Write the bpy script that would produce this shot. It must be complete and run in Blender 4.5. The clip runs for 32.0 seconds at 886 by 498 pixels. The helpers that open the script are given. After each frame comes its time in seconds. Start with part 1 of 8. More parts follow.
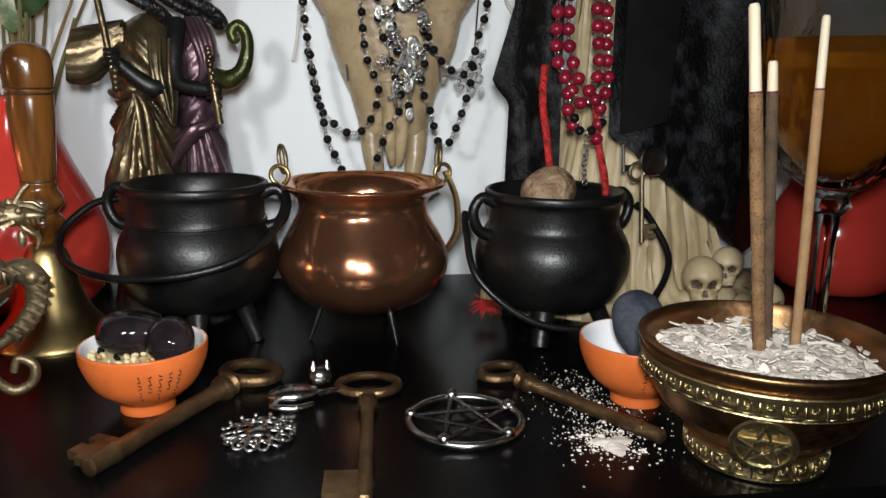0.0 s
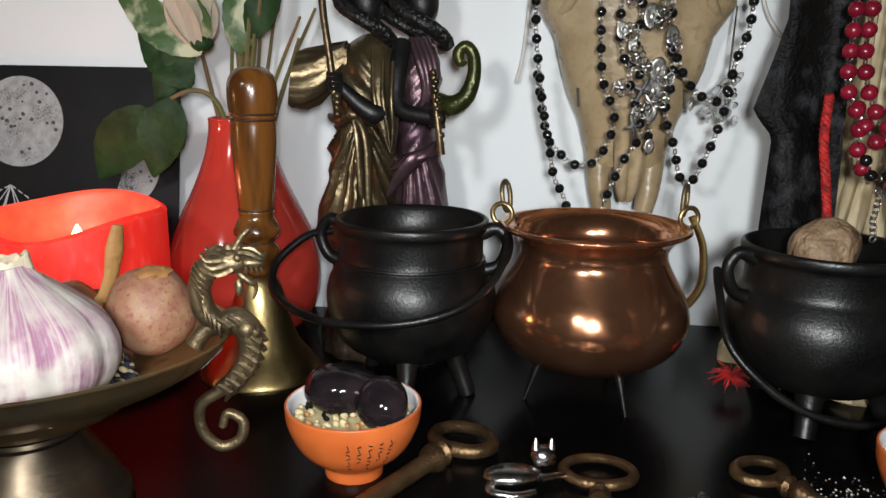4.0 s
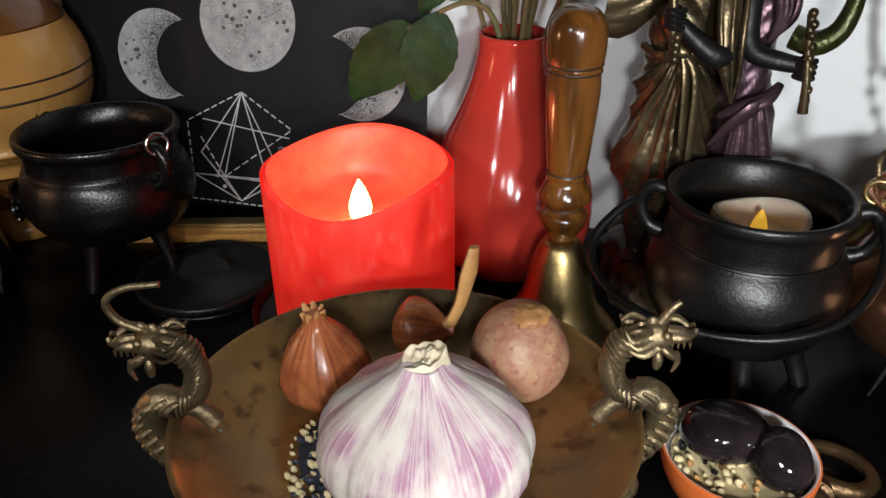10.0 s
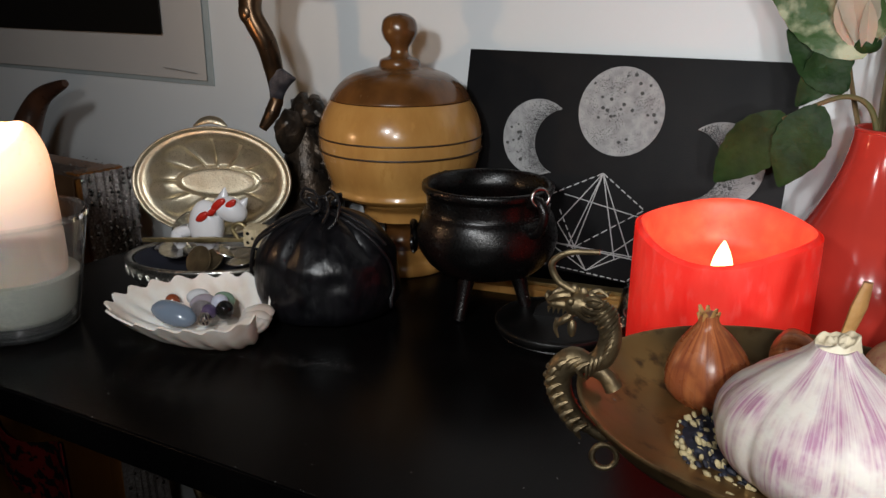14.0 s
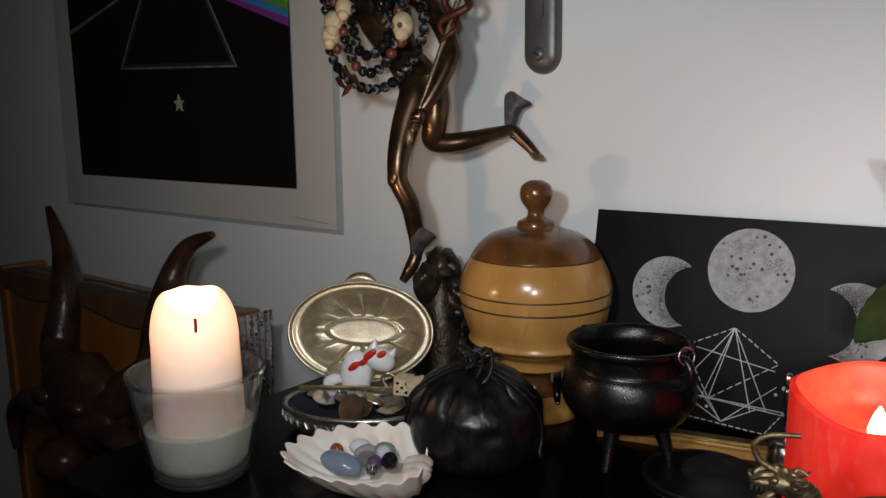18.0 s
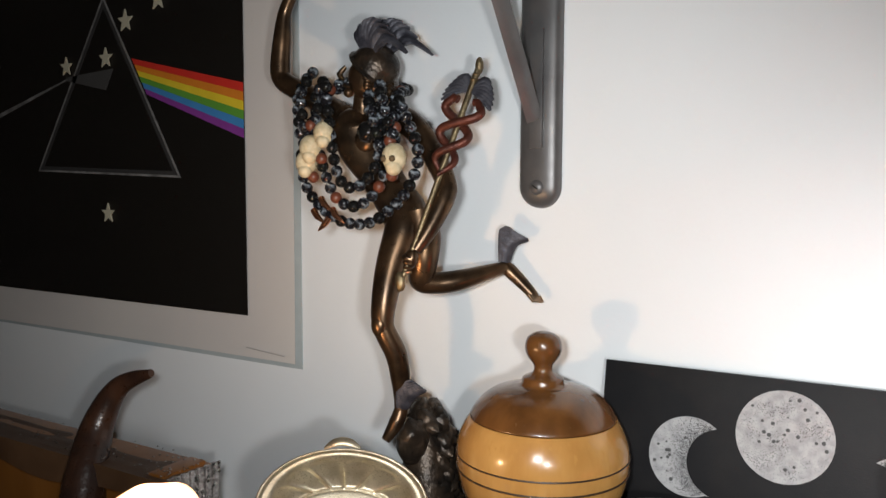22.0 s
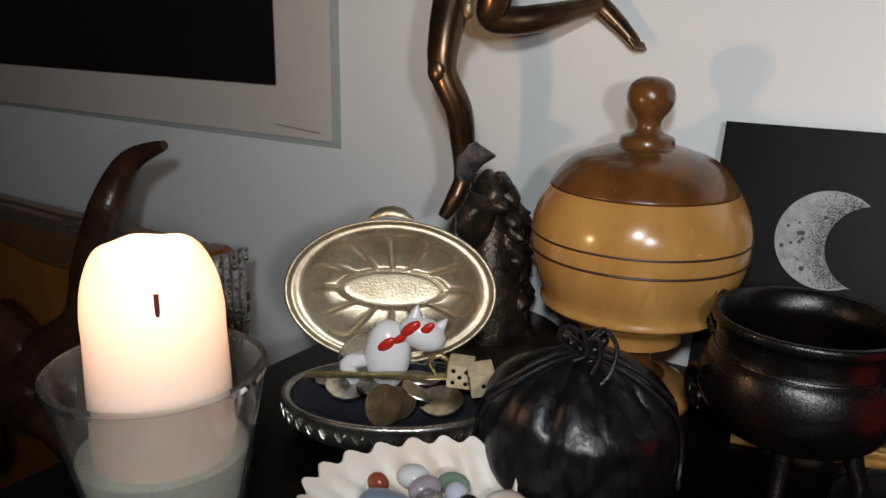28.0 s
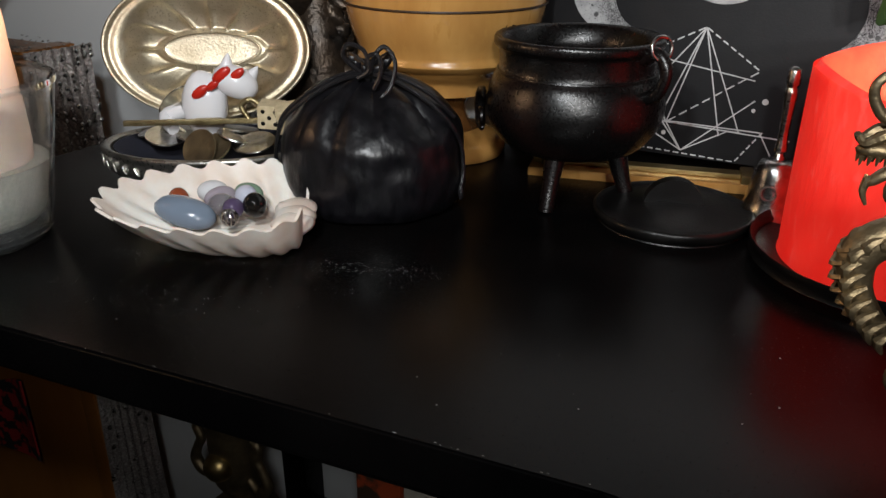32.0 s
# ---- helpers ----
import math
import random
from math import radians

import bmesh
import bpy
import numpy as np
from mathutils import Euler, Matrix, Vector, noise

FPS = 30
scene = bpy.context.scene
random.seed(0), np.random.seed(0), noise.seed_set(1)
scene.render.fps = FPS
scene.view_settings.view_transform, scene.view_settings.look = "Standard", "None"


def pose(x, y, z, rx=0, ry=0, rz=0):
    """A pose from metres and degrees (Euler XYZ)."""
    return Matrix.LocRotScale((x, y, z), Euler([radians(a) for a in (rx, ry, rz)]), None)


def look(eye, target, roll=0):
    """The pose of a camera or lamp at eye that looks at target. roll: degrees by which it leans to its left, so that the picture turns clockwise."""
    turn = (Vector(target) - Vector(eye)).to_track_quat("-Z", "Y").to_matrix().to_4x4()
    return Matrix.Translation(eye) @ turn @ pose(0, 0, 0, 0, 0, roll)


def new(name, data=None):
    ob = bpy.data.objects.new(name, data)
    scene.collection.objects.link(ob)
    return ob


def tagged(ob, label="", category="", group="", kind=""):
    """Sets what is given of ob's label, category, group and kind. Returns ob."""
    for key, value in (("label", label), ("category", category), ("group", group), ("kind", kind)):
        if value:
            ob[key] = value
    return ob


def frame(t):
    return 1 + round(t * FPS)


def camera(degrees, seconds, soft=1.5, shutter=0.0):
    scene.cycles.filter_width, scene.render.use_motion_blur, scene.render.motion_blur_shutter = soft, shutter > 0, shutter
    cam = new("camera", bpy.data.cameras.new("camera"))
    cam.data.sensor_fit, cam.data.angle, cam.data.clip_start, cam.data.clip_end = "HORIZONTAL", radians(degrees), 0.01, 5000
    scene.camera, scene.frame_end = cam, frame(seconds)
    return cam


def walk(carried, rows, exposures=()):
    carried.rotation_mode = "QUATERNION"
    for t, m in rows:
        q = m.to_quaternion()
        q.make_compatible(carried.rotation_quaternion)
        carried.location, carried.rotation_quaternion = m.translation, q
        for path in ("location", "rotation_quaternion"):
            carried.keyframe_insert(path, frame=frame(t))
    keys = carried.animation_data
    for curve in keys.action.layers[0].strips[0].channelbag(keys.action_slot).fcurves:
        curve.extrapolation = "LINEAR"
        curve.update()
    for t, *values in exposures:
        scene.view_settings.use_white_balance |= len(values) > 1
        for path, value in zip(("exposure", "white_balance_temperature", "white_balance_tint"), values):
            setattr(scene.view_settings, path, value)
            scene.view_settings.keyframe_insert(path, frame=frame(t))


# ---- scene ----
cam = camera(59.6, 32.0)
PATH = [
    (0, (0.085, 0.133, 0.168), (0.344, 2.065, -0.28), 0.7),
    (0.5, (0.11, 0.16, 0.168), (0.327, 2.081, -0.342), 0.3),
    (1, (0.12, 0.185, 0.169), (0.28, 2.107, -0.363), -0.1),
    (1.5, (0.112, 0.201, 0.174), (0.205, 2.134, -0.332), 0.1),
    (2, (0.104, 0.209, 0.176), (0.168, 2.147, -0.313), 0.7),
    (2.5, (0.098, 0.212, 0.182), (0.109, 2.149, -0.314), 0.7),
    (4.5, (0.04, 0.188, 0.18), (-0.22, 2.123, -0.254), 1.4),
    (5, (0.018, 0.185, 0.184), (-0.314, 2.107, -0.255), 1.5),
    (5.5, (-0.004, 0.185, 0.189), (-0.485, 2.059, -0.317), 0.6),
    (6, (-0.021, 0.195, 0.191), (-0.516, 2.041, -0.397), 0.4),
    (6.5, (-0.033, 0.195, 0.201), (-0.55, 2.013, -0.453), 0.0),
    (7, (-0.054, 0.199, 0.212), (-0.485, 2.019, -0.495), 0.7),
    (7.5, (-0.066, 0.199, 0.227), (-0.496, 2.004, -0.52), 0.6),
    (8, (-0.07, 0.22, 0.238), (-0.48, 1.965, -0.648), -1.0),
    (8.5, (-0.075, 0.241, 0.245), (-0.421, 1.973, -0.695), -0.5),
    (9, (-0.078, 0.251, 0.254), (-0.459, 1.968, -0.698), -0.7),
    (9.5, (-0.079, 0.261, 0.258), (-0.444, 1.963, -0.727), -0.4),
    (10, (-0.079, 0.263, 0.258), (-0.463, 1.963, -0.723), -0.4),
    (10.5, (-0.092, 0.245, 0.255), (-0.522, 1.967, -0.666), 0.3),
    (11, (-0.104, 0.23, 0.247), (-0.582, 1.95, -0.655), 1.1),
    (11.5, (-0.102, 0.213, 0.239), (-0.667, 1.938, -0.601), 1.2),
    (12, (-0.097, 0.198, 0.233), (-0.795, 1.893, -0.567), 0.8),
    (12.5, (-0.097, 0.191, 0.224), (-0.868, 1.874, -0.531), 1.8),
    (13, (-0.094, 0.183, 0.221), (-0.964, 1.844, -0.473), 1.7),
    (13.5, (-0.102, 0.179, 0.219), (-1.072, 1.797, -0.443), 1.2),
    (14, (-0.108, 0.175, 0.222), (-1.151, 1.765, -0.398), 0.2),
    (14.5, (-0.112, 0.166, 0.231), (-1.214, 1.74, -0.325), -0.5),
    (15, (-0.112, 0.155, 0.237), (-1.26, 1.714, -0.265), -1.0),
    (15.5, (-0.114, 0.14, 0.242), (-1.292, 1.693, -0.207), -0.8),
    (17.5, (-0.129, 0.108, 0.264), (-1.338, 1.664, -0.078), -0.7),
    (18, (-0.145, 0.106, 0.264), (-1.343, 1.673, -0.07), -0.7),
    (18.5, (-0.166, 0.112, 0.264), (-1.308, 1.724, -0.052), -0.6),
    (19, (-0.183, 0.109, 0.269), (-1.287, 1.749, -0.035), -0.5),
    (19.5, (-0.195, 0.12, 0.277), (-1.26, 1.785, -0.029), -1.4),
    (20, (-0.213, 0.123, 0.29), (-1.252, 1.807, -0.002), -2.8),
    (20.5, (-0.223, 0.127, 0.297), (-1.256, 1.819, 0.034), -2.3),
    (21, (-0.227, 0.129, 0.306), (-1.244, 1.833, 0.054), -1.5),
    (21.5, (-0.24, 0.129, 0.316), (-1.252, 1.844, 0.129), -0.1),
    (22, (-0.256, 0.138, 0.323), (-1.266, 1.857, 0.16), 0.2),
    (22.5, (-0.266, 0.156, 0.333), (-1.288, 1.869, 0.196), -0.2),
    (23, (-0.286, 0.172, 0.339), (-1.317, 1.881, 0.213), -0.6),
    (23.5, (-0.303, 0.196, 0.329), (-1.34, 1.9, 0.179), -0.5),
    (24, (-0.315, 0.215, 0.317), (-1.381, 1.892, 0.083), -0.6),
    (24.5, (-0.319, 0.212, 0.311), (-1.402, 1.872, 0.047), -0.2),
    (25, (-0.323, 0.209, 0.303), (-1.396, 1.87, 0.006), 0.1),
    (25.5, (-0.331, 0.206, 0.295), (-1.403, 1.858, -0.049), 0.5),
    (27.5, (-0.335, 0.226, 0.246), (-1.405, 1.835, -0.272), 0.6),
    (28, (-0.336, 0.228, 0.238), (-1.383, 1.837, -0.322), 1.0),
    (28.5, (-0.336, 0.23, 0.227), (-1.391, 1.811, -0.394), 0.4),
    (29, (-0.335, 0.228, 0.218), (-1.401, 1.773, -0.471), 0.0),
    (29.5, (-0.326, 0.222, 0.212), (-1.378, 1.764, -0.505), 0.2),
    (30, (-0.315, 0.214, 0.207), (-1.351, 1.75, -0.546), -0.2),
    (30.5, (-0.301, 0.212, 0.195), (-1.324, 1.74, -0.59), -0.3),
    (31, (-0.281, 0.21, 0.178), (-1.276, 1.746, -0.629), -0.1),
    (31.5, (-0.261, 0.214, 0.168), (-1.211, 1.769, -0.657), -0.2),
    (32, (-0.235, 0.219, 0.163), (-1.103, 1.823, -0.657), 0.3),
]
walk(cam, [(t, look(eye, target, roll)) for t, eye, target, roll in PATH],
     exposures=[(0, 0.0), (2.5, 0.1), (5, -0.1), (9, 0.0), (11, 0.0), (13, -0.2), (15, -0.15), (18, -0.25), (19, -0.15), (20, -0.05), (21.3, 0.55), (23, 0.85), (24.5, 1.0), (25.5, 0.9), (28, 0.1), (29.5, -0.1), (30.2, -0.1), (31, 0.45), (32, 0.4)])

# ---- light ----
TORCH = [((0.085, 0.115, 0.205), (0.15, 0.66, 0.07), 11.0, 100, (0.95, 0.985, 1.0)), ((-0.045, 0.165, 0.245), (-0.02, 0.62, 0.06), 4.6, 90, (0.985, 0.985, 0.975)),
         ((-0.15, 0.095, 0.285), (-0.58, 0.72, 0.15), 4.6, 86, (0.985, 0.985, 0.975)), ((-0.315, 0.155, 0.335), (-0.68, 0.74, 0.17), 5.6, 132, (0.94, 0.98, 1.0))]   # four fixed lamps, all lit, standing in for one carried phone torch
for spot, aim, watts, wide, tint in TORCH:
    data = bpy.data.lights.new("phone_torch", "SPOT")
    data.energy, data.color, data.shadow_soft_size = watts, tint, 0.02
    data.spot_size, data.spot_blend = radians(wide), 1.0
    new("phone_torch", data).matrix_world = look(spot, aim)
world = bpy.data.worlds.new("room_dark")
scene.world = world
world.use_nodes = True
world.node_tree.nodes["Background"].inputs[0].default_value = (0.5, 0.62, 0.75, 1)
world.node_tree.nodes["Background"].inputs[1].default_value = 0.015


# ---- materials ----
def surf(name, c1, c2=None, scale=40.0, rough=0.5, spread=0.12, metal=0.0, bump=0.15, bscale=None, coat=0.0, dist=0.002, stretch=None,
         emit=0.0, glow=None, sss=0.0, c3=None, ior=1.45, sheen=0.0, detail=6.0, spec=0.5, lo=0.35, hi=0.65):
    """A noise-mixed surface: c1 and c2 in large patches, c3 in fine specks, roughness and relief from finer noise."""
    m = bpy.data.materials.new(name)
    m.use_nodes = True
    n, l = m.node_tree.nodes, m.node_tree.links
    b = n["Principled BSDF"]
    tc = n.new("ShaderNodeTexCoord")
    mp = n.new("ShaderNodeMapping")
    l.new(tc.outputs["Object"], mp.inputs[0])
    if stretch:
        mp.inputs["Scale"].default_value = stretch
    t1 = n.new("ShaderNodeTexNoise")
    t1.inputs["Scale"].default_value, t1.inputs["Detail"].default_value = scale, detail
    l.new(mp.outputs[0], t1.inputs[0])
    ramp = n.new("ShaderNodeValToRGB")
    ramp.color_ramp.elements[0].position, ramp.color_ramp.elements[1].position = lo, hi
    ramp.color_ramp.elements[0].color = (*c1, 1)
    ramp.color_ramp.elements[1].color = (*(c2 or c1), 1)
    l.new(t1.outputs[0], ramp.inputs[0])
    colour = ramp.outputs[0]
    t2 = n.new("ShaderNodeTexNoise")
    t2.inputs["Scale"].default_value, t2.inputs["Detail"].default_value = bscale or scale * 6, 5
    l.new(mp.outputs[0], t2.inputs[0])
    if c3:
        r3 = n.new("ShaderNodeValToRGB")
        r3.color_ramp.elements[0].position, r3.color_ramp.elements[1].position = 0.56, 0.68
        mix = n.new("ShaderNodeMix")
        mix.data_type = "RGBA"
        l.new(t2.outputs[0], r3.inputs[0])
        l.new(r3.outputs[0], mix.inputs[0])
        l.new(colour, mix.inputs[6])
        mix.inputs[7].default_value = (*c3, 1)
        colour = mix.outputs[2]
    l.new(colour, b.inputs["Base Color"])
    mr = n.new("ShaderNodeMapRange")
    mr.inputs[3].default_value, mr.inputs[4].default_value = max(0.02, rough - spread), min(1, rough + spread)
    l.new(t2.outputs[0], mr.inputs[0])
    l.new(mr.outputs[0], b.inputs["Roughness"])
    b.inputs["Metallic"].default_value, b.inputs["IOR"].default_value, b.inputs["Specular IOR Level"].default_value = metal, ior, spec
    if bump:
        bp = n.new("ShaderNodeBump")
        bp.inputs["Strength"].default_value, bp.inputs["Distance"].default_value = bump, dist
        l.new(t2.outputs[0], bp.inputs["Height"])
        l.new(bp.outputs[0], b.inputs["Normal"])
    b.inputs["Coat Weight"].default_value, b.inputs["Coat Roughness"].default_value = coat, 0.06
    if sheen:
        b.inputs["Sheen Weight"].default_value, b.inputs["Sheen Roughness"].default_value = sheen, 0.35
    if sss:
        b.inputs["Subsurface Weight"].default_value, b.inputs["Subsurface Scale"].default_value = sss, 0.01
        b.inputs["Subsurface Radius"].default_value = (1.0, 0.5, 0.3)
    if emit:
        l.new(colour, b.inputs["Emission Color"])
        if glow:
            l.remove(b.inputs["Emission Color"].links[0])
            b.inputs["Emission Color"].default_value = (*glow, 1)
        b.inputs["Emission Strength"].default_value = emit
    return m


def glassy(name, colour, rough=0.02, ior=1.45):
    m = bpy.data.materials.new(name)
    m.use_nodes = True
    b = m.node_tree.nodes["Principled BSDF"]
    b.inputs["Base Color"].default_value = (*colour, 1)
    b.inputs["Roughness"].default_value, b.inputs["IOR"].default_value = rough, ior
    b.inputs["Transmission Weight"].default_value = 1
    return m


PAINT = surf("wall_paint", (0.76, 0.785, 0.80), (0.80, 0.82, 0.83), 3, 0.75, 0.1, bump=0.12, bscale=260, dist=0.001)
BLACKTOP = surf("black_lacquered_board", (0.0014, 0.0013, 0.0014), (0.0032, 0.0028, 0.0028), 14, 0.25, 0.08, spec=0.13, bump=0.03, bscale=900, dist=0.0004)
IRON = surf("cast_iron", (0.002, 0.002, 0.002), (0.007, 0.0064, 0.006), 45, 0.36, 0.12, spec=0.42, bump=0.30, bscale=620, dist=0.0006)
GLAZED = surf("black_red_glaze", (0.0022, 0.002, 0.002), (0.009, 0.0035, 0.003), 30, 0.29, 0.13, bump=0.22, bscale=700, dist=0.0008, lo=0.45, hi=0.8)
COPPER = surf("polished_copper", (0.70, 0.33, 0.18), (0.46, 0.20, 0.105), 34, 0.15, 0.12, metal=0.95, bump=0.025, bscale=70, c3=(0.50, 0.22, 0.12))
COPPER_DULL = surf("aged_copper", (0.36, 0.195, 0.09), (0.22, 0.12, 0.055), 26, 0.36, 0.14, metal=1, bump=0.08, bscale=240)
BRASS = surf("brass", (0.52, 0.39, 0.17), (0.36, 0.26, 0.11), 40, 0.36, 0.1, metal=1, bump=0.08, bscale=400)
GILT = surf("stamped_brass", (0.50, 0.41, 0.23), (0.33, 0.26, 0.13), 120, 0.38, 0.12, metal=1, bump=0.3, bscale=500)
OLDBRASS = surf("tarnished_brass", (0.27, 0.205, 0.115), (0.15, 0.115, 0.07), 70, 0.46, 0.14, metal=0.9, bump=0.3, bscale=420)
PLATE = surf("old_bronze_plate", (0.36, 0.21, 0.075), (0.15, 0.12, 0.075), 15, 0.38, 0.14, metal=0.8, bump=0.08, bscale=90, c3=(0.13, 0.075, 0.035))
FOOTMETAL = surf("dull_grey_bronze", (0.15, 0.115, 0.075), (0.075, 0.060, 0.046), 24, 0.36, 0.12, metal=0.85, bump=0.04, bscale=300, stretch=(1, 1, 3))
VERDIGRIS = surf("verdigris", (0.22, 0.27, 0.27), (0.13, 0.12, 0.09), 90, 0.7, 0.1, bump=0.4, bscale=500)
RUSTY = surf("rusty_iron_key", (0.23, 0.145, 0.070), (0.10, 0.058, 0.030), 70, 0.36, 0.14, metal=0.88, bump=0.3, bscale=700)
SILVER = surf("silver", (0.62, 0.60, 0.58), (0.35, 0.34, 0.33), 160, 0.2, 0.1, metal=1, bump=0.15, bscale=600)
TIN = surf("champagne_silver", (0.66, 0.59, 0.45), (0.48, 0.41, 0.29), 60, 0.40, 0.12, metal=0.9, bump=0.14, bscale=700, c3=(0.40, 0.34, 0.24))
PEWTER = surf("dark_silver", (0.50, 0.48, 0.44), (0.26, 0.25, 0.23), 60, 0.3, 0.12, metal=0.95, bump=0.15, bscale=500)
TERRA = surf("orange_glazed_clay", (0.56, 0.13, 0.03), (0.47, 0.10, 0.022), 50, 0.34, 0.08, bump=0.05, bscale=500)
WHITEGLAZE = surf("white_glaze", (0.75, 0.74, 0.76), None, 20, 0.2, 0.05, bump=0)
REDGLAZE = surf("red_ceramic_glaze", (0.46, 0.042, 0.028), (0.40, 0.034, 0.024), 30, 0.12, 0.04, bump=0.02, bscale=60)
# both red waxes emit, standing in for LED light through the wax
WAXRED = surf("glowing_red_wax", (0.75, 0.02, 0.015), (0.85, 0.06, 0.04), 55, 0.45, 0.1, bump=0.25, bscale=200, sss=0.3, emit=0.30, glow=(1.0, 0.02, 0.012), stretch=(1, 1, 0.35), c3=(0.80, 0.07, 0.055))
WAXRED_IN = surf("glowing_red_wax_hollow", (0.8, 0.05, 0.03), (0.9, 0.12, 0.06), 55, 0.45, 0.1, bump=0.25, bscale=160, emit=0.75, glow=(1.0, 0.06, 0.03))
FLAME = surf("lit_led_flame", (1.0, 0.75, 0.3), None, 10, 0.4, 0.05, bump=0, emit=6.0, glow=(1.0, 0.72, 0.33))
AMBERTIP = surf("amber_led_tip", (0.9, 0.5, 0.05), None, 10, 0.4, 0.05, bump=0, emit=0.5, glow=(1.0, 0.55, 0.05))
WAXWHITE = surf("cream_wax", (0.86, 0.72, 0.62), (0.88, 0.70, 0.60), 20, 0.5, 0.1, bump=0.08, bscale=120, sss=0.4)
WOODBELL = surf("varnished_brown_wood", (0.155, 0.058, 0.012), (0.065, 0.023, 0.005), 90, 0.2, 0.06, bump=0.04, stretch=(1, 1, 0.12), coat=0.5, lo=0.42, hi=0.60)
WOODDARK = surf("turned_dark_wood", (0.155, 0.064, 0.018), (0.085, 0.034, 0.010), 45, 0.24, 0.08, bump=0.04, stretch=(1, 1, 0.25), coat=0.35)
WOODPALE = surf("turned_yellow_wood", (0.50, 0.27, 0.08), (0.38, 0.185, 0.05), 38, 0.22, 0.08, bump=0.04, c3=(0.43, 0.22, 0.06), stretch=(1, 1, 0.35), coat=0.35)
WOODLINE = surf("dark_wood_line", (0.035, 0.018, 0.008), None, 40, 0.5)
PINE = surf("orange_varnished_pine", (0.26, 0.10, 0.02), (0.18, 0.065, 0.012), 16, 0.35, 0.1, bump=0.05, stretch=(1, 1, 0.12), coat=0.2)
HORN = surf("dark_brown_horn", (0.05, 0.022, 0.012), (0.022, 0.011, 0.008), 40, 0.3, 0.1, bump=0.3, bscale=180)
BRONZE = surf("cold_cast_bronze", (0.16, 0.095, 0.052), (0.055, 0.036, 0.023), 38, 0.29, 0.05, metal=0.85, bump=0.02, bscale=180)
BRONZEDARK = surf("blackened_bronze", (0.022, 0.018, 0.015), (0.07, 0.048, 0.032), 60, 0.32, 0.12, metal=0.6, bump=0.5, bscale=240)
WINGBLUE = surf("blue_grey_patina", (0.085, 0.085, 0.10), (0.03, 0.03, 0.04), 90, 0.5, 0.1, metal=0.4, bump=0.6, bscale=260)
REDDISH = surf("reddish_bronze", (0.13, 0.035, 0.02), (0.06, 0.02, 0.014), 90, 0.45, 0.1, metal=0.5, bump=0.3)
GOLDROBE = surf("antique_gold_robe", (0.155, 0.115, 0.062), (0.050, 0.040, 0.022), 34, 0.32, 0.12, metal=0.78, bump=0.2, bscale=260, c3=(0.12, 0.075, 0.04))
PURPLEROBE = surf("purple_bronze_robe", (0.115, 0.068, 0.078), (0.050, 0.028, 0.044), 40, 0.38, 0.12, metal=0.7, bump=0.25, bscale=220)
BLACKSKIN = surf("matt_black_resin", (0.003, 0.003, 0.003), (0.007, 0.006, 0.006), 50, 0.45, 0.1, bump=0.2)
GREENSNAKE = surf("green_bronze", (0.07, 0.075, 0.02), (0.03, 0.035, 0.01), 60, 0.3, 0.1, metal=0.6, bump=0.3)
BONE = surf("old_bone", (0.42, 0.32, 0.19), (0.26, 0.185, 0.10), 22, 0.30, 0.1, bump=0.25, bscale=160, c3=(0.30, 0.21, 0.115))
RESIN = surf("ivory_resin", (0.50, 0.40, 0.24), (0.36, 0.27, 0.145), 30, 0.5, 0.1, bump=0.3, bscale=160)
# velvet: highlights of the crushed pile put into the colour as paler noise
VELVET = surf("black_crushed_velvet", (0.0018, 0.0018, 0.002), (0.030, 0.030, 0.034), 75, 0.55, 0.2, spec=0.22, bump=0.7, bscale=420, dist=0.002, lo=0.50, hi=0.74, detail=9.0)
CLOTH = surf("black_cloth", (0.002, 0.002, 0.0022), (0.004, 0.0038, 0.0038), 60, 0.85, 0.1, spec=0.15, bump=0.3, bscale=900)
SATIN = surf("black_satin", (0.0022, 0.0022, 0.003), (0.006, 0.0055, 0.007), 160, 0.33, 0.12, bump=0.30, bscale=230, dist=0.0016, stretch=(1, 1, 0.45))
REDBEAD = surf("crimson_bead", (0.22, 0.008, 0.024), (0.13, 0.005, 0.014), 90, 0.26, 0.08, bump=0)
REDCORD = surf("red_cord", (0.48, 0.014, 0.012), (0.16, 0.006, 0.006), 300, 0.6, 0.1, bump=0.5, bscale=900)
BLACKBEAD = surf("glossy_black_bead", (0.006, 0.006, 0.006), None, 60, 0.09, 0.03, bump=0)
SNOWBEAD = surf("snowflake_obsidian_bead", (0.008, 0.008, 0.01), (0.22, 0.25, 0.28), 260, 0.12, 0.05, bump=0, lo=0.5, hi=0.7)
BROWNBEAD = surf("brown_wood_bead", (0.12, 0.035, 0.018), None, 60, 0.35, 0.08, bump=0)
IVORY = surf("carved_ivory_bead", (0.66, 0.55, 0.36), (0.5, 0.4, 0.24), 200, 0.4, 0.1, bump=0.4)
GARLICNECK = surf("garlic_neck", (0.72, 0.66, 0.52), (0.5, 0.4, 0.25), 70, 0.6, 0.1, bump=0.3, stretch=(1, 1, 0.2))
ONION = surf("pink_garlic_skin", (0.27, 0.11, 0.07), (0.36, 0.21, 0.12), 140, 0.5, 0.1, bump=0.25, bscale=500, c3=(0.26, 0.08, 0.07))
STEM = surf("dry_stem", (0.45, 0.24, 0.08), (0.32, 0.15, 0.05), 60, 0.6, 0.1, bump=0.4, stretch=(1, 1, 0.2))
SEEDS = surf("mixed_pale_seed", (0.55, 0.45, 0.24), (0.45, 0.38, 0.22), 300, 0.6, 0.1)
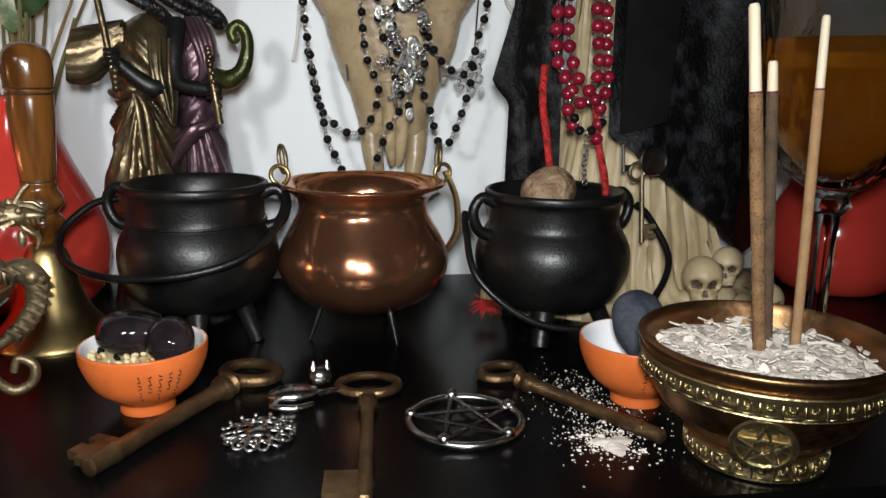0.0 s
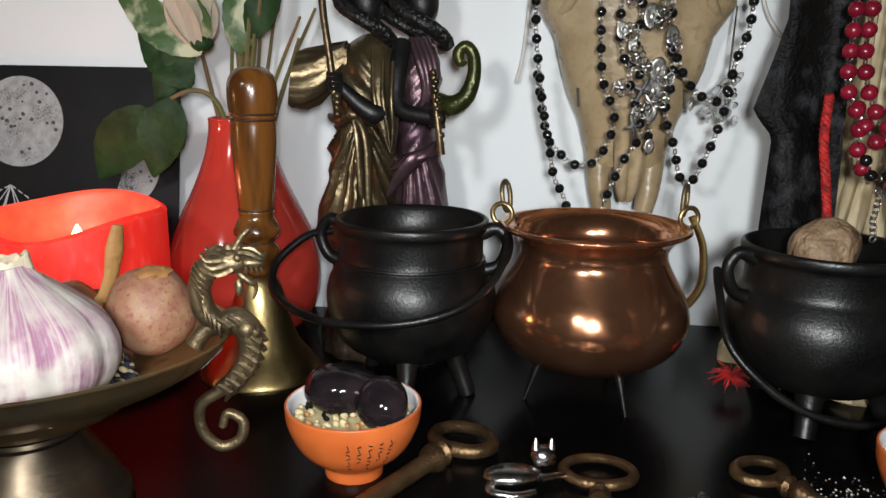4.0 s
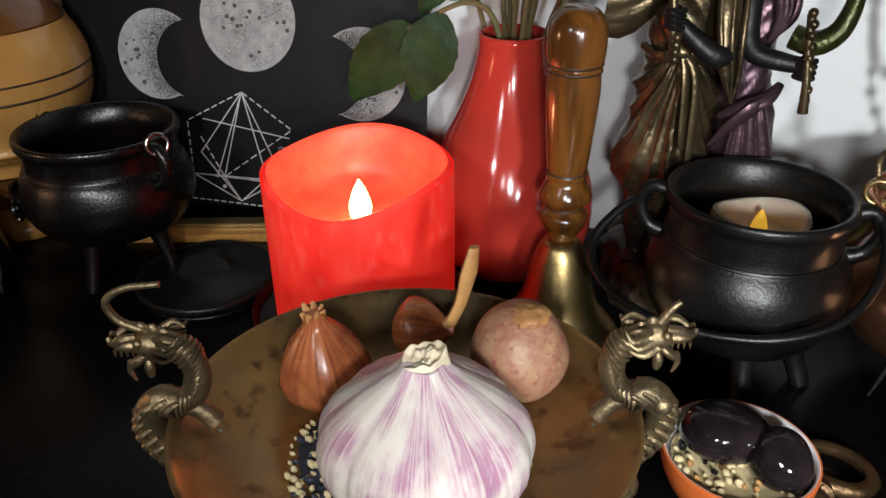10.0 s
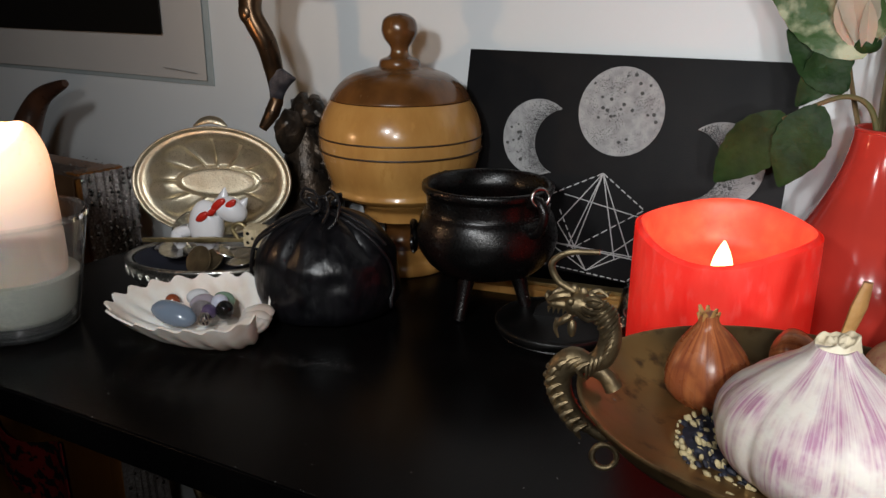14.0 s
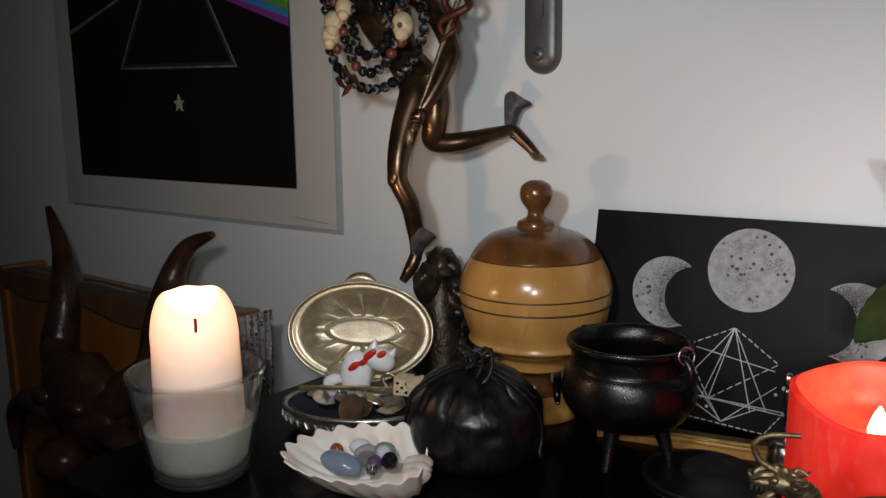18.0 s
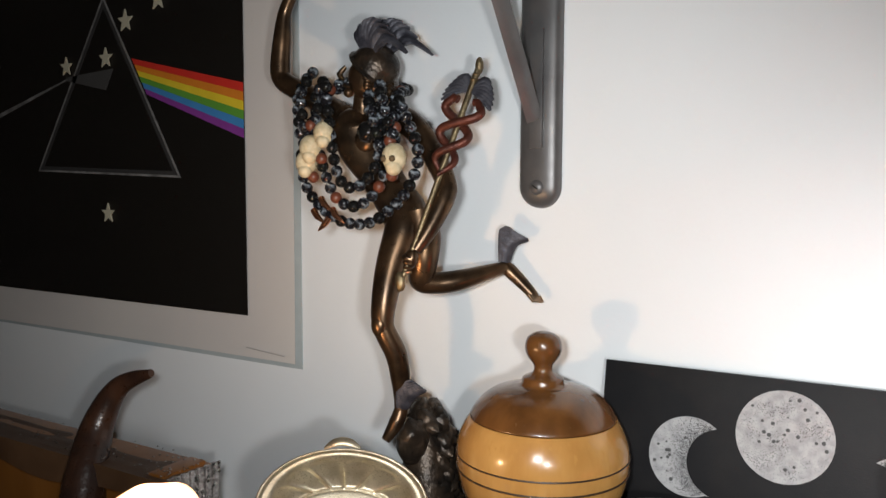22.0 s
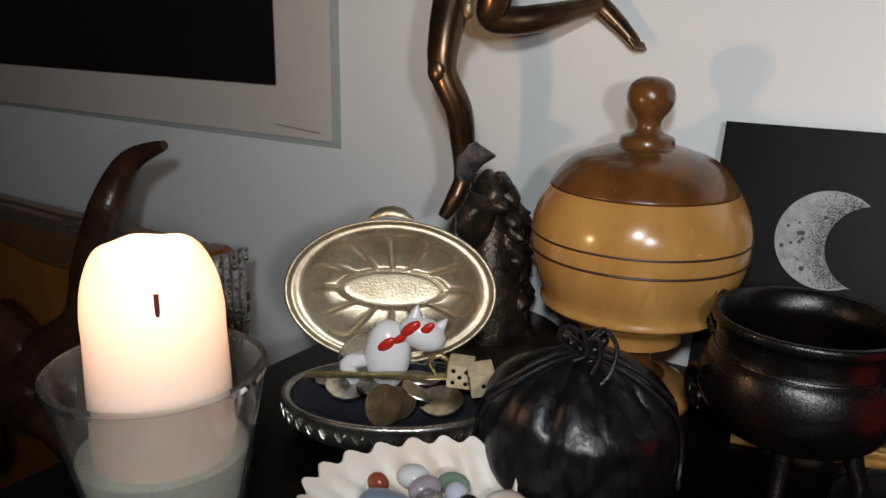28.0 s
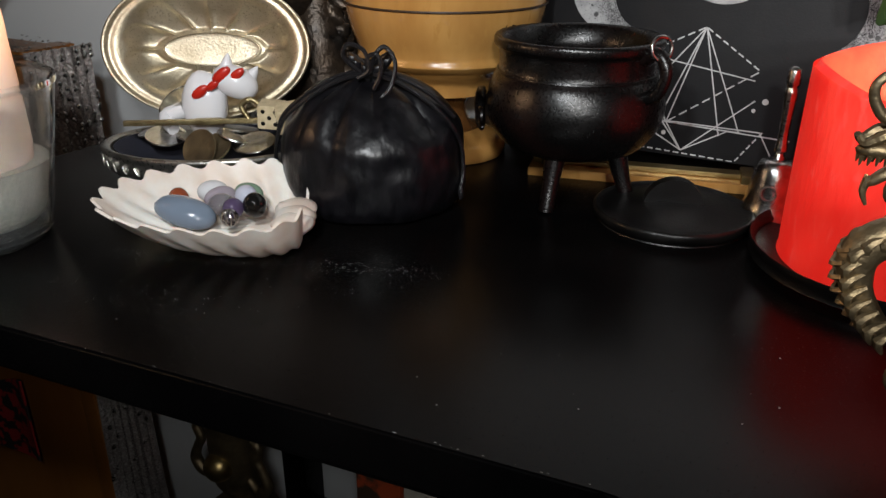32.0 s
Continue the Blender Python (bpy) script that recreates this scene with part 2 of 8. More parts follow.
SEEDSB = surf("dark_seed", (0.03, 0.035, 0.06), (0.015, 0.016, 0.025), 300, 0.6, 0.1)
ASH = surf("incense_ash", (0.74, 0.67, 0.59), (0.55, 0.48, 0.41), 90, 0.9, 0.05, bump=0.6, bscale=500)
INCENSE = surf("brown_incense_paste", (0.24, 0.13, 0.055), (0.14, 0.07, 0.03), 120, 0.85, 0.1, bump=0.6, bscale=900, c3=(0.08, 0.04, 0.02))
INCENSETAN = surf("tan_incense_paste", (0.33, 0.19, 0.09), (0.27, 0.15, 0.07), 120, 0.85, 0.1, bump=0.3, bscale=900)
INCENSEDARK = surf("dark_incense_paste", (0.10, 0.06, 0.032), (0.06, 0.036, 0.02), 120, 0.85, 0.1, bump=0.6, bscale=900)
STICKWOOD = surf("pale_bamboo", (0.72, 0.62, 0.45), (0.62, 0.5, 0.34), 90, 0.6, 0.1, stretch=(1, 1, 0.1))
PURPLETIP = surf("maroon_band", (0.10, 0.012, 0.02), None, 90, 0.6)
OBSIDIAN = surf("polished_black_stone", (0.006, 0.005, 0.006), (0.018, 0.012, 0.014), 60, 0.07, 0.03, bump=0.04)
BLUESTONE = surf("dark_blue_stone", (0.018, 0.022, 0.032), (0.05, 0.055, 0.07), 90, 0.7, 0.1, bump=0.5, bscale=300)
TANSTONE = surf("tan_carved_stone", (0.27, 0.18, 0.105), (0.14, 0.085, 0.048), 70, 0.5, 0.1, bump=1.0, bscale=130, dist=0.006)
CARDBLACK = surf("black_card", (0.006, 0.006, 0.007), (0.009, 0.0085, 0.009), 40, 0.55, 0.06, spec=0.2, bump=0.08, bscale=900)
CHALK = surf("stippled_chalk_white", (0.40, 0.40, 0.40), (0.27, 0.27, 0.275), 150, 0.8, 0.05, bump=0, c3=(0.20, 0.20, 0.205), lo=0.40, hi=0.70, bscale=1500)
CHALKLINE = surf("chalk_line", (0.55, 0.55, 0.55), None, 60, 0.8, bump=0)
CRATER = surf("ink_crater", (0.07, 0.07, 0.07), None, 60, 0.8, bump=0)
PAPER = surf("white_poster_paper", (0.62, 0.59, 0.56), (0.58, 0.55, 0.53), 6, 0.6, 0.05, bump=0.03)
POSTERBLACK = surf("poster_black", (0.008, 0.007, 0.006), None, 6, 0.45, 0.05, bump=0)
PRISM = surf("prism_grey_line", (0.22, 0.22, 0.22), (0.10, 0.10, 0.10), 60, 0.6, bump=0)
STAR = surf("glow_star_plastic", (0.45, 0.43, 0.33), None, 60, 0.5, bump=0)
STEEL = surf("grey_steel_bracket", (0.145, 0.14, 0.138), (0.105, 0.10, 0.10), 30, 0.4, 0.08, metal=0.5, bump=0.05)
LEAF = surf("rose_leaf", (0.010, 0.026, 0.008), (0.022, 0.050, 0.014), 60, 0.55, 0.1, spec=0.2, bump=0.4, bscale=200)
LEAFPALE = surf("variegated_leaf", (0.05, 0.10, 0.03), (0.42, 0.44, 0.28), 40, 0.5, 0.1, bump=0.3, lo=0.5, hi=0.6)
PETAL = surf("cream_petal", (0.75, 0.66, 0.52), (0.8, 0.72, 0.6), 40, 0.5, 0.1, bump=0.1, sss=0.2)
STALK = surf("dry_flower_stalk", (0.16, 0.10, 0.045), (0.10, 0.10, 0.035), 60, 0.7, 0.1, bump=0.3, stretch=(1, 1, 0.2))
SHELL = surf("scallop_shell", (0.78, 0.75, 0.70), (0.66, 0.54, 0.46), 38, 0.42, 0.1, bump=0.1, sss=0.1)
GLASS = glassy("clear_glass", (0.985, 0.995, 0.985), 0.02, 1.22)
GLASS.node_tree.nodes["Principled BSDF"].inputs["Coat Weight"].default_value = 0.7
GLASS.node_tree.nodes["Principled BSDF"].inputs["Transmission Weight"].default_value = 0.97
CRYSTAL = glassy("cut_crystal", (0.99, 0.99, 0.98), 0.0, 1.32)
WINE = glassy("amber_drink", (0.78, 0.27, 0.02), 0.02, 1.30)
WINE.node_tree.nodes["Principled BSDF"].inputs["Transmission Weight"].default_value = 0.92
SAND = surf("pale_green_sand", (0.74, 0.73, 0.64), (0.55, 0.56, 0.49), 500, 0.9, 0.05, bump=0.4, bscale=900)
SEQUIN = surf("silver_sequin_cloth", (0.55, 0.51, 0.49), (0.16, 0.13, 0.12), 420, 0.25, 0.1, metal=0.6, bump=0.8, bscale=420, dist=0.003)
DARKWOOD = surf("dark_stained_wood", (0.045, 0.022, 0.012), (0.025, 0.013, 0.008), 20, 0.45, 0.1, stretch=(1, 1, 0.15))
REDCLOTH = surf("red_black_print_cloth", (0.30, 0.012, 0.012), (0.012, 0.01, 0.01), 60, 0.8, 0.1, bump=0.2, lo=0.48, hi=0.52)
CARPET = surf("dark_carpet", (0.06, 0.05, 0.045), (0.04, 0.035, 0.03), 30, 0.95, 0.04, bump=0.5, bscale=600)
INK = surf("black_ink", (0.015, 0.012, 0.01), None, 60, 0.5, bump=0)
BOOK = surf("printed_book_cover", (0.35, 0.06, 0.02), (0.05, 0.03, 0.02), 70, 0.4, bump=0, lo=0.45, hi=0.55)


def streaked(name, base, streak, around=9.0, along=26.0, lo=0.5, hi=0.66, rough=0.5):
    """Skin with streaks running from root to tip: noise over the angle round the axis and, slowly, the height."""
    m = surf(name, base, streak, 40, rough, 0.1, bump=0.15, bscale=75, sss=0.08, lo=lo, hi=hi, c3=streak)
    n, l = m.node_tree.nodes, m.node_tree.links
    noise_node = [q for q in n if q.bl_idname == "ShaderNodeTexNoise"][0]
    tc = [q for q in n if q.bl_idname == "ShaderNodeTexCoord"][0]
    sep, at, mul, mz, com = n.new("ShaderNodeSeparateXYZ"), n.new("ShaderNodeMath"), n.new("ShaderNodeMath"), n.new("ShaderNodeMath"), n.new("ShaderNodeCombineXYZ")
    at.operation, mul.operation, mz.operation = "ARCTAN2", "MULTIPLY", "MULTIPLY"
    mul.inputs[1].default_value, mz.inputs[1].default_value = around, along
    l.new(tc.outputs["Object"], sep.inputs[0])
    l.new(sep.outputs[1], at.inputs[0]), l.new(sep.outputs[0], at.inputs[1])
    l.new(at.outputs[0], mul.inputs[0]), l.new(sep.outputs[2], mz.inputs[0])
    l.new(mul.outputs[0], com.inputs[0]), l.new(mz.outputs[0], com.inputs[1])
    l.new(com.outputs[0], noise_node.inputs[0])
    noise_node.inputs["Scale"].default_value = 1.0
    return m


def glowing_wax(name, base, glow, z0, z1, low, high):
    """Wax that emits in place of light shining through: its glow grows from height z0 to z1."""
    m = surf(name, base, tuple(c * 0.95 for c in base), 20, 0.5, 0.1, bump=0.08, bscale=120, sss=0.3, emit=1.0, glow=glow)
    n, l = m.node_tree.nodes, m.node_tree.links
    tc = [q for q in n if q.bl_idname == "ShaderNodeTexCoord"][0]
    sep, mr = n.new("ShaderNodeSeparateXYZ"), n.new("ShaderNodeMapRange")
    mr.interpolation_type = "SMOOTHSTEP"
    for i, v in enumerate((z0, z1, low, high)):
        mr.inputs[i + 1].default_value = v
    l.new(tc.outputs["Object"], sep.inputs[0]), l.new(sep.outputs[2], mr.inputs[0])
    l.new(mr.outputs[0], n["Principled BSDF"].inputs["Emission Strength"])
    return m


def garlic_skin(name, pale, purple):
    """Papery skin: fine purple veins from root to neck, gathered in broad uneven patches."""
    m = surf(name, pale, purple, 40, 0.55, 0.12, bump=0.25, bscale=140, sss=0.1)
    n, l = m.node_tree.nodes, m.node_tree.links
    tc = [q for q in n if q.bl_idname == "ShaderNodeTexCoord"][0]
    ramp = [q for q in n if q.bl_idname == "ShaderNodeValToRGB"][0]
    sep, at = n.new("ShaderNodeSeparateXYZ"), n.new("ShaderNodeMath")
    at.operation = "ARCTAN2"
    l.new(tc.outputs["Object"], sep.inputs[0])
    l.new(sep.outputs[1], at.inputs[0]), l.new(sep.outputs[0], at.inputs[1])
    layers = []
    for around, along, lo, hi in ((30.0, 26.0, 0.24, 0.66), (2.2, 62.0, 0.40, 0.62), (12.0, 130.0, 0.16, 0.50)):
        mul, mz, com, tex, mr = n.new("ShaderNodeMath"), n.new("ShaderNodeMath"), n.new("ShaderNodeCombineXYZ"), n.new("ShaderNodeTexNoise"), n.new("ShaderNodeMapRange")
        mul.operation, mz.operation = "MULTIPLY", "MULTIPLY"
        mul.inputs[1].default_value, mz.inputs[1].default_value = around, along
        l.new(at.outputs[0], mul.inputs[0]), l.new(sep.outputs[2], mz.inputs[0])
        l.new(mul.outputs[0], com.inputs[0]), l.new(mz.outputs[0], com.inputs[1])
        com.inputs[2].default_value = around
        l.new(com.outputs[0], tex.inputs[0])
        tex.inputs["Scale"].default_value, tex.inputs["Detail"].default_value = 1.0, 4.0
        mr.inputs[1].default_value, mr.inputs[2].default_value = lo, hi
        l.new(tex.outputs[0], mr.inputs[0])
        layers.append(mr.outputs[0])
    out = layers[0]
    for other in layers[1:]:
        mul = n.new("ShaderNodeMath")
        mul.operation = "MULTIPLY"
        l.new(out, mul.inputs[0]), l.new(other, mul.inputs[1])
        out = mul.outputs[0]
    ramp.color_ramp.elements[0].position, ramp.color_ramp.elements[1].position = 0.03, 0.74
    l.new(out, ramp.inputs[0])
    return m


GARLIC = garlic_skin("garlic_skin", (0.66, 0.61, 0.56), (0.40, 0.20, 0.30))
SHALLOT = streaked("shallot_skin", (0.40, 0.13, 0.045), (0.20, 0.05, 0.022), 7.0, 18.0, 0.40, 0.66, 0.28)
# flame light and torch glare put into the cream wax as emission
WAXGLOW = glowing_wax("glowing_cream_wax", (0.82, 0.68, 0.60), (1.0, 0.50, 0.26), 0.035, 0.108, 0.05, 1.45)


def flat(name, rgb, rough=0.5):
    return surf(name, rgb, tuple(c * 0.92 for c in rgb), 60, rough, 0.05, bump=0)


# ---- mesh helpers ----
def part(name, bm, material, parent=None, label="", sharp=50):
    """Links a bmesh as one mesh object, under its parent if it has one. material: one, or a list for the faces' indices."""
    me = bpy.data.meshes.new(name)
    bmesh.ops.recalc_face_normals(bm, faces=bm.faces)
    bm.to_mesh(me)
    bm.free()
    for m in material if isinstance(material, list) else [material]:
        me.materials.append(m)
    me.shade_smooth()
    me.set_sharp_from_angle(angle=radians(sharp))
    ob = new(name, me)
    if parent:
        ob.parent = parent
    if label:
        ob["label"] = label
    return ob


def thing(name, label, category, x=0, y=0, z=0, rz=0, group="", rx=0, ry=0):
    e = new(name)
    e.empty_display_size = 0.01
    e.matrix_world = pose(x, y, z, rx, ry, rz)
    return tagged(e, label, category, group)


def spl(pts, k=6, closed=False):
    """A smooth curve through points, k steps each."""
    p = [Vector(q) for q in pts]
    out, n = [], len(p)
    for i in range(n if closed else n - 1):
        a, b = p[(i - 1) % n] if closed or i else p[0], p[i]
        c = p[(i + 1) % n]
        d = p[(i + 2) % n] if closed or i + 2 < n else p[-1]
        for j in range(k):
            t = j / k
            out.append(0.5 * ((2 * b) + (c - a) * t + (2 * a - 5 * b + 4 * c - d) * t * t + (3 * b - a - 3 * c + d) * t ** 3))
    if not closed:
        out.append(p[-1])
    return out


def lathe(profile, n=48, smooth=0, shape=None, bm=None, m=None, mi=0, gap=()):
    """A turned form from (radius, height) pairs. shape(angle, r, z) may change a point. gap: the ends (0, 1) left without a cap."""
    bm = bm or bmesh.new()
    pts = [(q[0], q[1]) for q in (spl([(r, z, 0) for r, z in profile], smooth) if smooth else profile)]
    rings = []
    for r, z in pts:
        ring = []
        for i in range(n):
            a = 2 * math.pi * i / n
            rr, zz = shape(a, r, z) if shape else (r, z)
            v = Vector((max(rr, 0.0002) * math.cos(a), max(rr, 0.0002) * math.sin(a), zz))
            ring.append(bm.verts.new(m @ v if m else v))
        rings.append(ring)
    for u, w in zip(rings, rings[1:]):
        for i in range(n):
            f = bm.faces.new((u[i], u[(i + 1) % n], w[(i + 1) % n], w[i]))
            f.material_index = mi
    for end, ring in ((0, rings[0]), (1, rings[-1])):
        if end not in gap:
            bm.faces.new(ring).material_index = mi
    return bm


def tube(pts, radius, n=8, closed=False, bm=None, m=None, mi=0, flat_to=1.0):
    """A round bar along points; radius: one, or one for each end and between, spread evenly."""
    bm = bm or bmesh.new()
    p = [Vector(q) for q in pts]
    rad = radius if isinstance(radius, (list, tuple)) else [radius, radius]
    rings, up = [], None
    for i, q in enumerate(p):
        a = p[(i - 1) % len(p)] if closed or i else q
        b = p[(i + 1) % len(p)] if closed or i + 1 < len(p) else q
        d = (b - a).normalized()
        if up is None:
            up = d.orthogonal().normalized()
        up = (up - d * up.dot(d)).normalized() if (up - d * up.dot(d)).length > 1e-6 else d.orthogonal().normalized()
        side = d.cross(up)
        s = i / max(1, len(p) - 1) * (len(rad) - 1)
        k = min(int(s), len(rad) - 2)
        r = rad[k] + (rad[k + 1] - rad[k]) * (s - k)
        ring = []
        for j in range(n):
            c, e = math.cos(2 * math.pi * j / n), math.sin(2 * math.pi * j / n)
            v = q + up * (c * r) + side * (e * r * flat_to)
            ring.append(bm.verts.new(m @ v if m else v))
        rings.append(ring)
    pairs = list(zip(rings, rings[1:])) + ([(rings[-1], rings[0])] if closed else [])
    for u, w in pairs:
        for j in range(n):
            bm.faces.new((u[j], u[(j + 1) % n], w[(j + 1) % n], w[j])).material_index = mi
    if not closed:
        for ring in (rings[0], rings[-1]):
            bm.faces.new(ring).material_index = mi
    return bm


def blob(r, m=None, bm=None, u=16, v=10, rough=0.0, freq=40.0, mi=0, scale=(1, 1, 1), seed=0):
    """A rounded lump: an ellipsoid with noise on it."""
    bm = bm or bmesh.new()

    def at(d):
        k = r * (1 + (rough * noise.noise(d * freq * r + Vector((seed, seed * 2.3, 0))) if rough else 0))
        q = Vector((d.x * scale[0], d.y * scale[1], d.z * scale[2])) * k
        return bm.verts.new(m @ q if m else q)

    low, high = at(Vector((0, 0, -1))), at(Vector((0, 0, 1)))
    rings = []
    for i in range(1, v):
        f = math.pi * i / v - math.pi / 2
        rings.append([at(Vector((math.cos(f) * math.cos(2 * math.pi * j / u), math.cos(f) * math.sin(2 * math.pi * j / u), math.sin(f)))) for j in range(u)])
    for j in range(u):
        k = (j + 1) % u
        bm.faces.new((low, rings[0][k], rings[0][j])).material_index = mi
        bm.faces.new((high, rings[-1][j], rings[-1][k])).material_index = mi
        for a, c in zip(rings, rings[1:]):
            bm.faces.new((a[j], a[k], c[k], c[j])).material_index = mi
    return bm


def box(w, d, h, m=None, bm=None, bevel=0.0, mi=0):
    """A block w x d x h, centred, edges bevelled."""
    bm = bm or bmesh.new()
    t = bmesh.new()
    bmesh.ops.create_cube(t, size=1.0)
    for q in t.verts:
        q.co = Vector((q.co.x * w, q.co.y * d, q.co.z * h))
    if bevel:
        bmesh.ops.bevel(t, geom=t.edges[:], offset=bevel, segments=2, affect="EDGES", profile=0.7)
    add(bm, t, m, mi)
    return bm


def add(bm, other, m=None, mi=None):
    """Moves all of another bmesh into bm."""
    made = {}
    for q in other.verts:
        made[q] = bm.verts.new(m @ q.co if m else q.co)
    for f in other.faces:
        g = bm.faces.new([made[q] for q in f.verts])
        g.material_index = f.material_index if mi is None else mi
    other.free()
    return bm


def prism(outline, depth, m=None, bm=None, mi=0):
    """A flat shape from an outline in x and z, depth thick in y."""
    bm = bm or bmesh.new()
    f = [bm.verts.new((m or Matrix()) @ Vector((x, -depth / 2, z))) for x, z in outline]
    b = [bm.verts.new((m or Matrix()) @ Vector((x, depth / 2, z))) for x, z in outline]
    bm.faces.new(f).material_index = mi
    bm.faces.new(b[::-1]).material_index = mi
    for i in range(len(f)):
        j = (i + 1) % len(f)
        bm.faces.new((f[i], b[i], b[j], f[j])).material_index = mi
    return bm


def ring_pts(r, n=32, m=None, ry=None):
    return [(m or Matrix()) @ Vector((r * math.cos(2 * math.pi * i / n), (ry or r) * math.sin(2 * math.pi * i / n), 0)) for i in range(n)]


def arc(cx, cz, r, a0, a1, n=12, y=0.0):
    return [(cx + r * math.cos(radians(a0 + (a1 - a0) * i / n)), y, cz + r * math.sin(radians(a0 + (a1 - a0) * i / n))) for i in range(n + 1)]


# ---- the room ----
WALL_Y = 0.765
FLOOR_Z = -0.95
tagged(part("wall_north", box(5.0, 0.12, 3.4, pose(-0.6, WALL_Y + 0.06, 0.75)), PAINT), "pale grey-white painted plaster wall", "wall", kind="structure")
tagged(part("wall_south", box(5.0, 0.12, 3.4, pose(-0.6, -2.56, 0.75)), PAINT), "pale painted wall across the dark room", "wall", kind="structure")
tagged(part("wall_east", box(0.12, 3.26, 3.4, pose(1.9, -0.87, 0.75)), PAINT), "pale painted side wall of the room", "wall", kind="structure")
tagged(part("wall_west", box(0.12, 3.26, 3.4, pose(-3.1, -0.87, 0.75)), PAINT), "pale painted side wall of the room", "wall", kind="structure")
tagged(part("floor", box(5.2, 3.6, 0.1, pose(-0.6, -0.9, FLOOR_Z - 0.05)), CARPET), "dark carpeted floor", "floor", kind="structure")
tagged(part("ceiling", box(5.2, 3.6, 0.1, pose(-0.6, -0.9, 2.45)), PAINT), "white ceiling of the dark room", "ceiling", kind="structure")

# the black altar shelf: one board, its front edge skewed and kinked to fit the camera's view
altar = thing("altar_shelf", "black lacquered wooden altar shelf against a pale wall, dusty and worn", "shelf")
bm = bmesh.new()
outline = [(-0.715, WALL_Y - 0.002), (-0.722, 0.382), (-0.712, 0.367), (-0.69, 0.362), (-0.28, 0.404), (0.80, 0.398), (0.80, WALL_Y - 0.002)]
t = bmesh.new()
lo = [t.verts.new((x, y, -0.022)) for x, y in outline]
hi = [t.verts.new((x, y, 0.0)) for x, y in outline]
t.faces.new(lo[::-1]), t.faces.new(hi)
for i in range(len(lo)):
    t.faces.new((lo[i], lo[(i + 1) % len(lo)], hi[(i + 1) % len(lo)], hi[i]))
bmesh.ops.bevel(t, geom=t.edges[:], offset=0.0016, segments=2, affect="EDGES")
add(bm, t)
part("board", bm, BLACKTOP, altar)
part("side_panel", box(0.02, 0.25, 0.926, pose(0.70, 0.63, FLOOR_Z + 0.464), bevel=0.001), BLACKTOP, altar)
part("post", box(0.03, 0.03, 0.926, pose(-0.69, 0.74, FLOOR_Z + 0.464), bevel=0.001), BLACKTOP, altar)
part("lower_shelf", box(1.40, 0.30, 0.02, pose(0.0, 0.605, -0.46), bevel=0.001), BLACKTOP, altar)


# ---- three-legged iron pots ----
def cauldron(name, label, x, y, rz, rim, body, height, foot, material, band=True, handle=None, ears=True, bail_side=-1, leg_r=0.007, legs=(0, 120, 240), leg_out=0.55):
    """A round-bellied pot on three legs with a flared rim, two ear loops and a bail."""
    e = thing(name, label, "cauldron", x, y, 0, rz)
    h, b = height, foot
    prof = [(0.001, b), (body * 0.45, b + 0.002), (body * 0.76, b + (h - b) * 0.10), (body * 0.945, b + (h - b) * 0.27), (body, b + (h - b) * 0.43), (body * 0.972, b + (h - b) * 0.57),
            (rim * 1.00, b + (h - b) * 0.675), (rim * 0.94, b + (h - b) * 0.74), (rim * 0.935, h - 0.010), (rim * 0.955, h - 0.006), (rim, h - 0.004), (rim, h), (rim * 0.95, h + 0.001), (rim * 0.88, h - 0.003),
            (rim * 0.83, b + (h - b) * 0.80), (body * 0.90, b + (h - b) * 0.55), (body * 0.85, b + (h - b) * 0.3), (body * 0.5, b + 0.008), (0.001, b + 0.006)]
    pot_bowl = part("bowl", lathe(prof, 56, 3), material, e)
    if band:
        zb = b + (h - b) * 0.725
        part("band", tube(ring_pts(rim * 0.945, 56, pose(0, 0, zb)), 0.0011, 6, True), material, pot_bowl)
    for a in legs:
        c, s = math.cos(radians(a)), math.sin(radians(a))
        p0, p1 = Vector((c * body * leg_out, s * body * leg_out, b + (h - b) * 0.10)), Vector((c * body * (leg_out + 0.22), s * body * (leg_out + 0.22), 0.0))
        part("leg", tube(spl([p0, p0.lerp(p1, 0.5), p1], 3), [leg_r * 1.25, leg_r * 0.85, leg_r * 0.8], 10), material, e)
    if ears:
        for sgn in (-1, 1):
            pts = [(sgn * rim * 0.92, 0, h - 0.006), (sgn * (rim + 0.006), 0, h - 0.003), (sgn * (rim + 0.0115), 0, h - 0.012), (sgn * (rim + 0.007), 0, h - 0.024), (sgn * rim * 0.93, 0, h - 0.028)]
            part("ear", tube(spl(pts, 5), [0.0046, 0.0036, 0.0034, 0.0036, 0.0046], 8), material, e)
    if handle:
        part("bail", handle, material, e, "thin iron bail")
    return e


def bail(rim, h, drop, side, r=0.0022, spread=1.0):
    """A wire bail from ear to ear that has fallen to one side."""
    x = rim + 0.012
    pts = [(-x, 0, h - 0.012), (-x * 1.06, side * 0.012, h - 0.02), (-x * 1.02 * spread, side * rim * 0.7, h - drop * 0.6), (-x * 0.62, side * rim * 1.02, h - drop * 0.92),
           (0, side * rim * 1.17, h - drop), (x * 0.62, side * rim * 1.02, h - drop * 0.92), (x * 1.02 * spread, side * rim * 0.7, h - drop * 0.6), (x * 1.06, side * 0.012, h - 0.02), (x, 0, h - 0.012)]
    return tube(spl(pts, 6), r, 8)


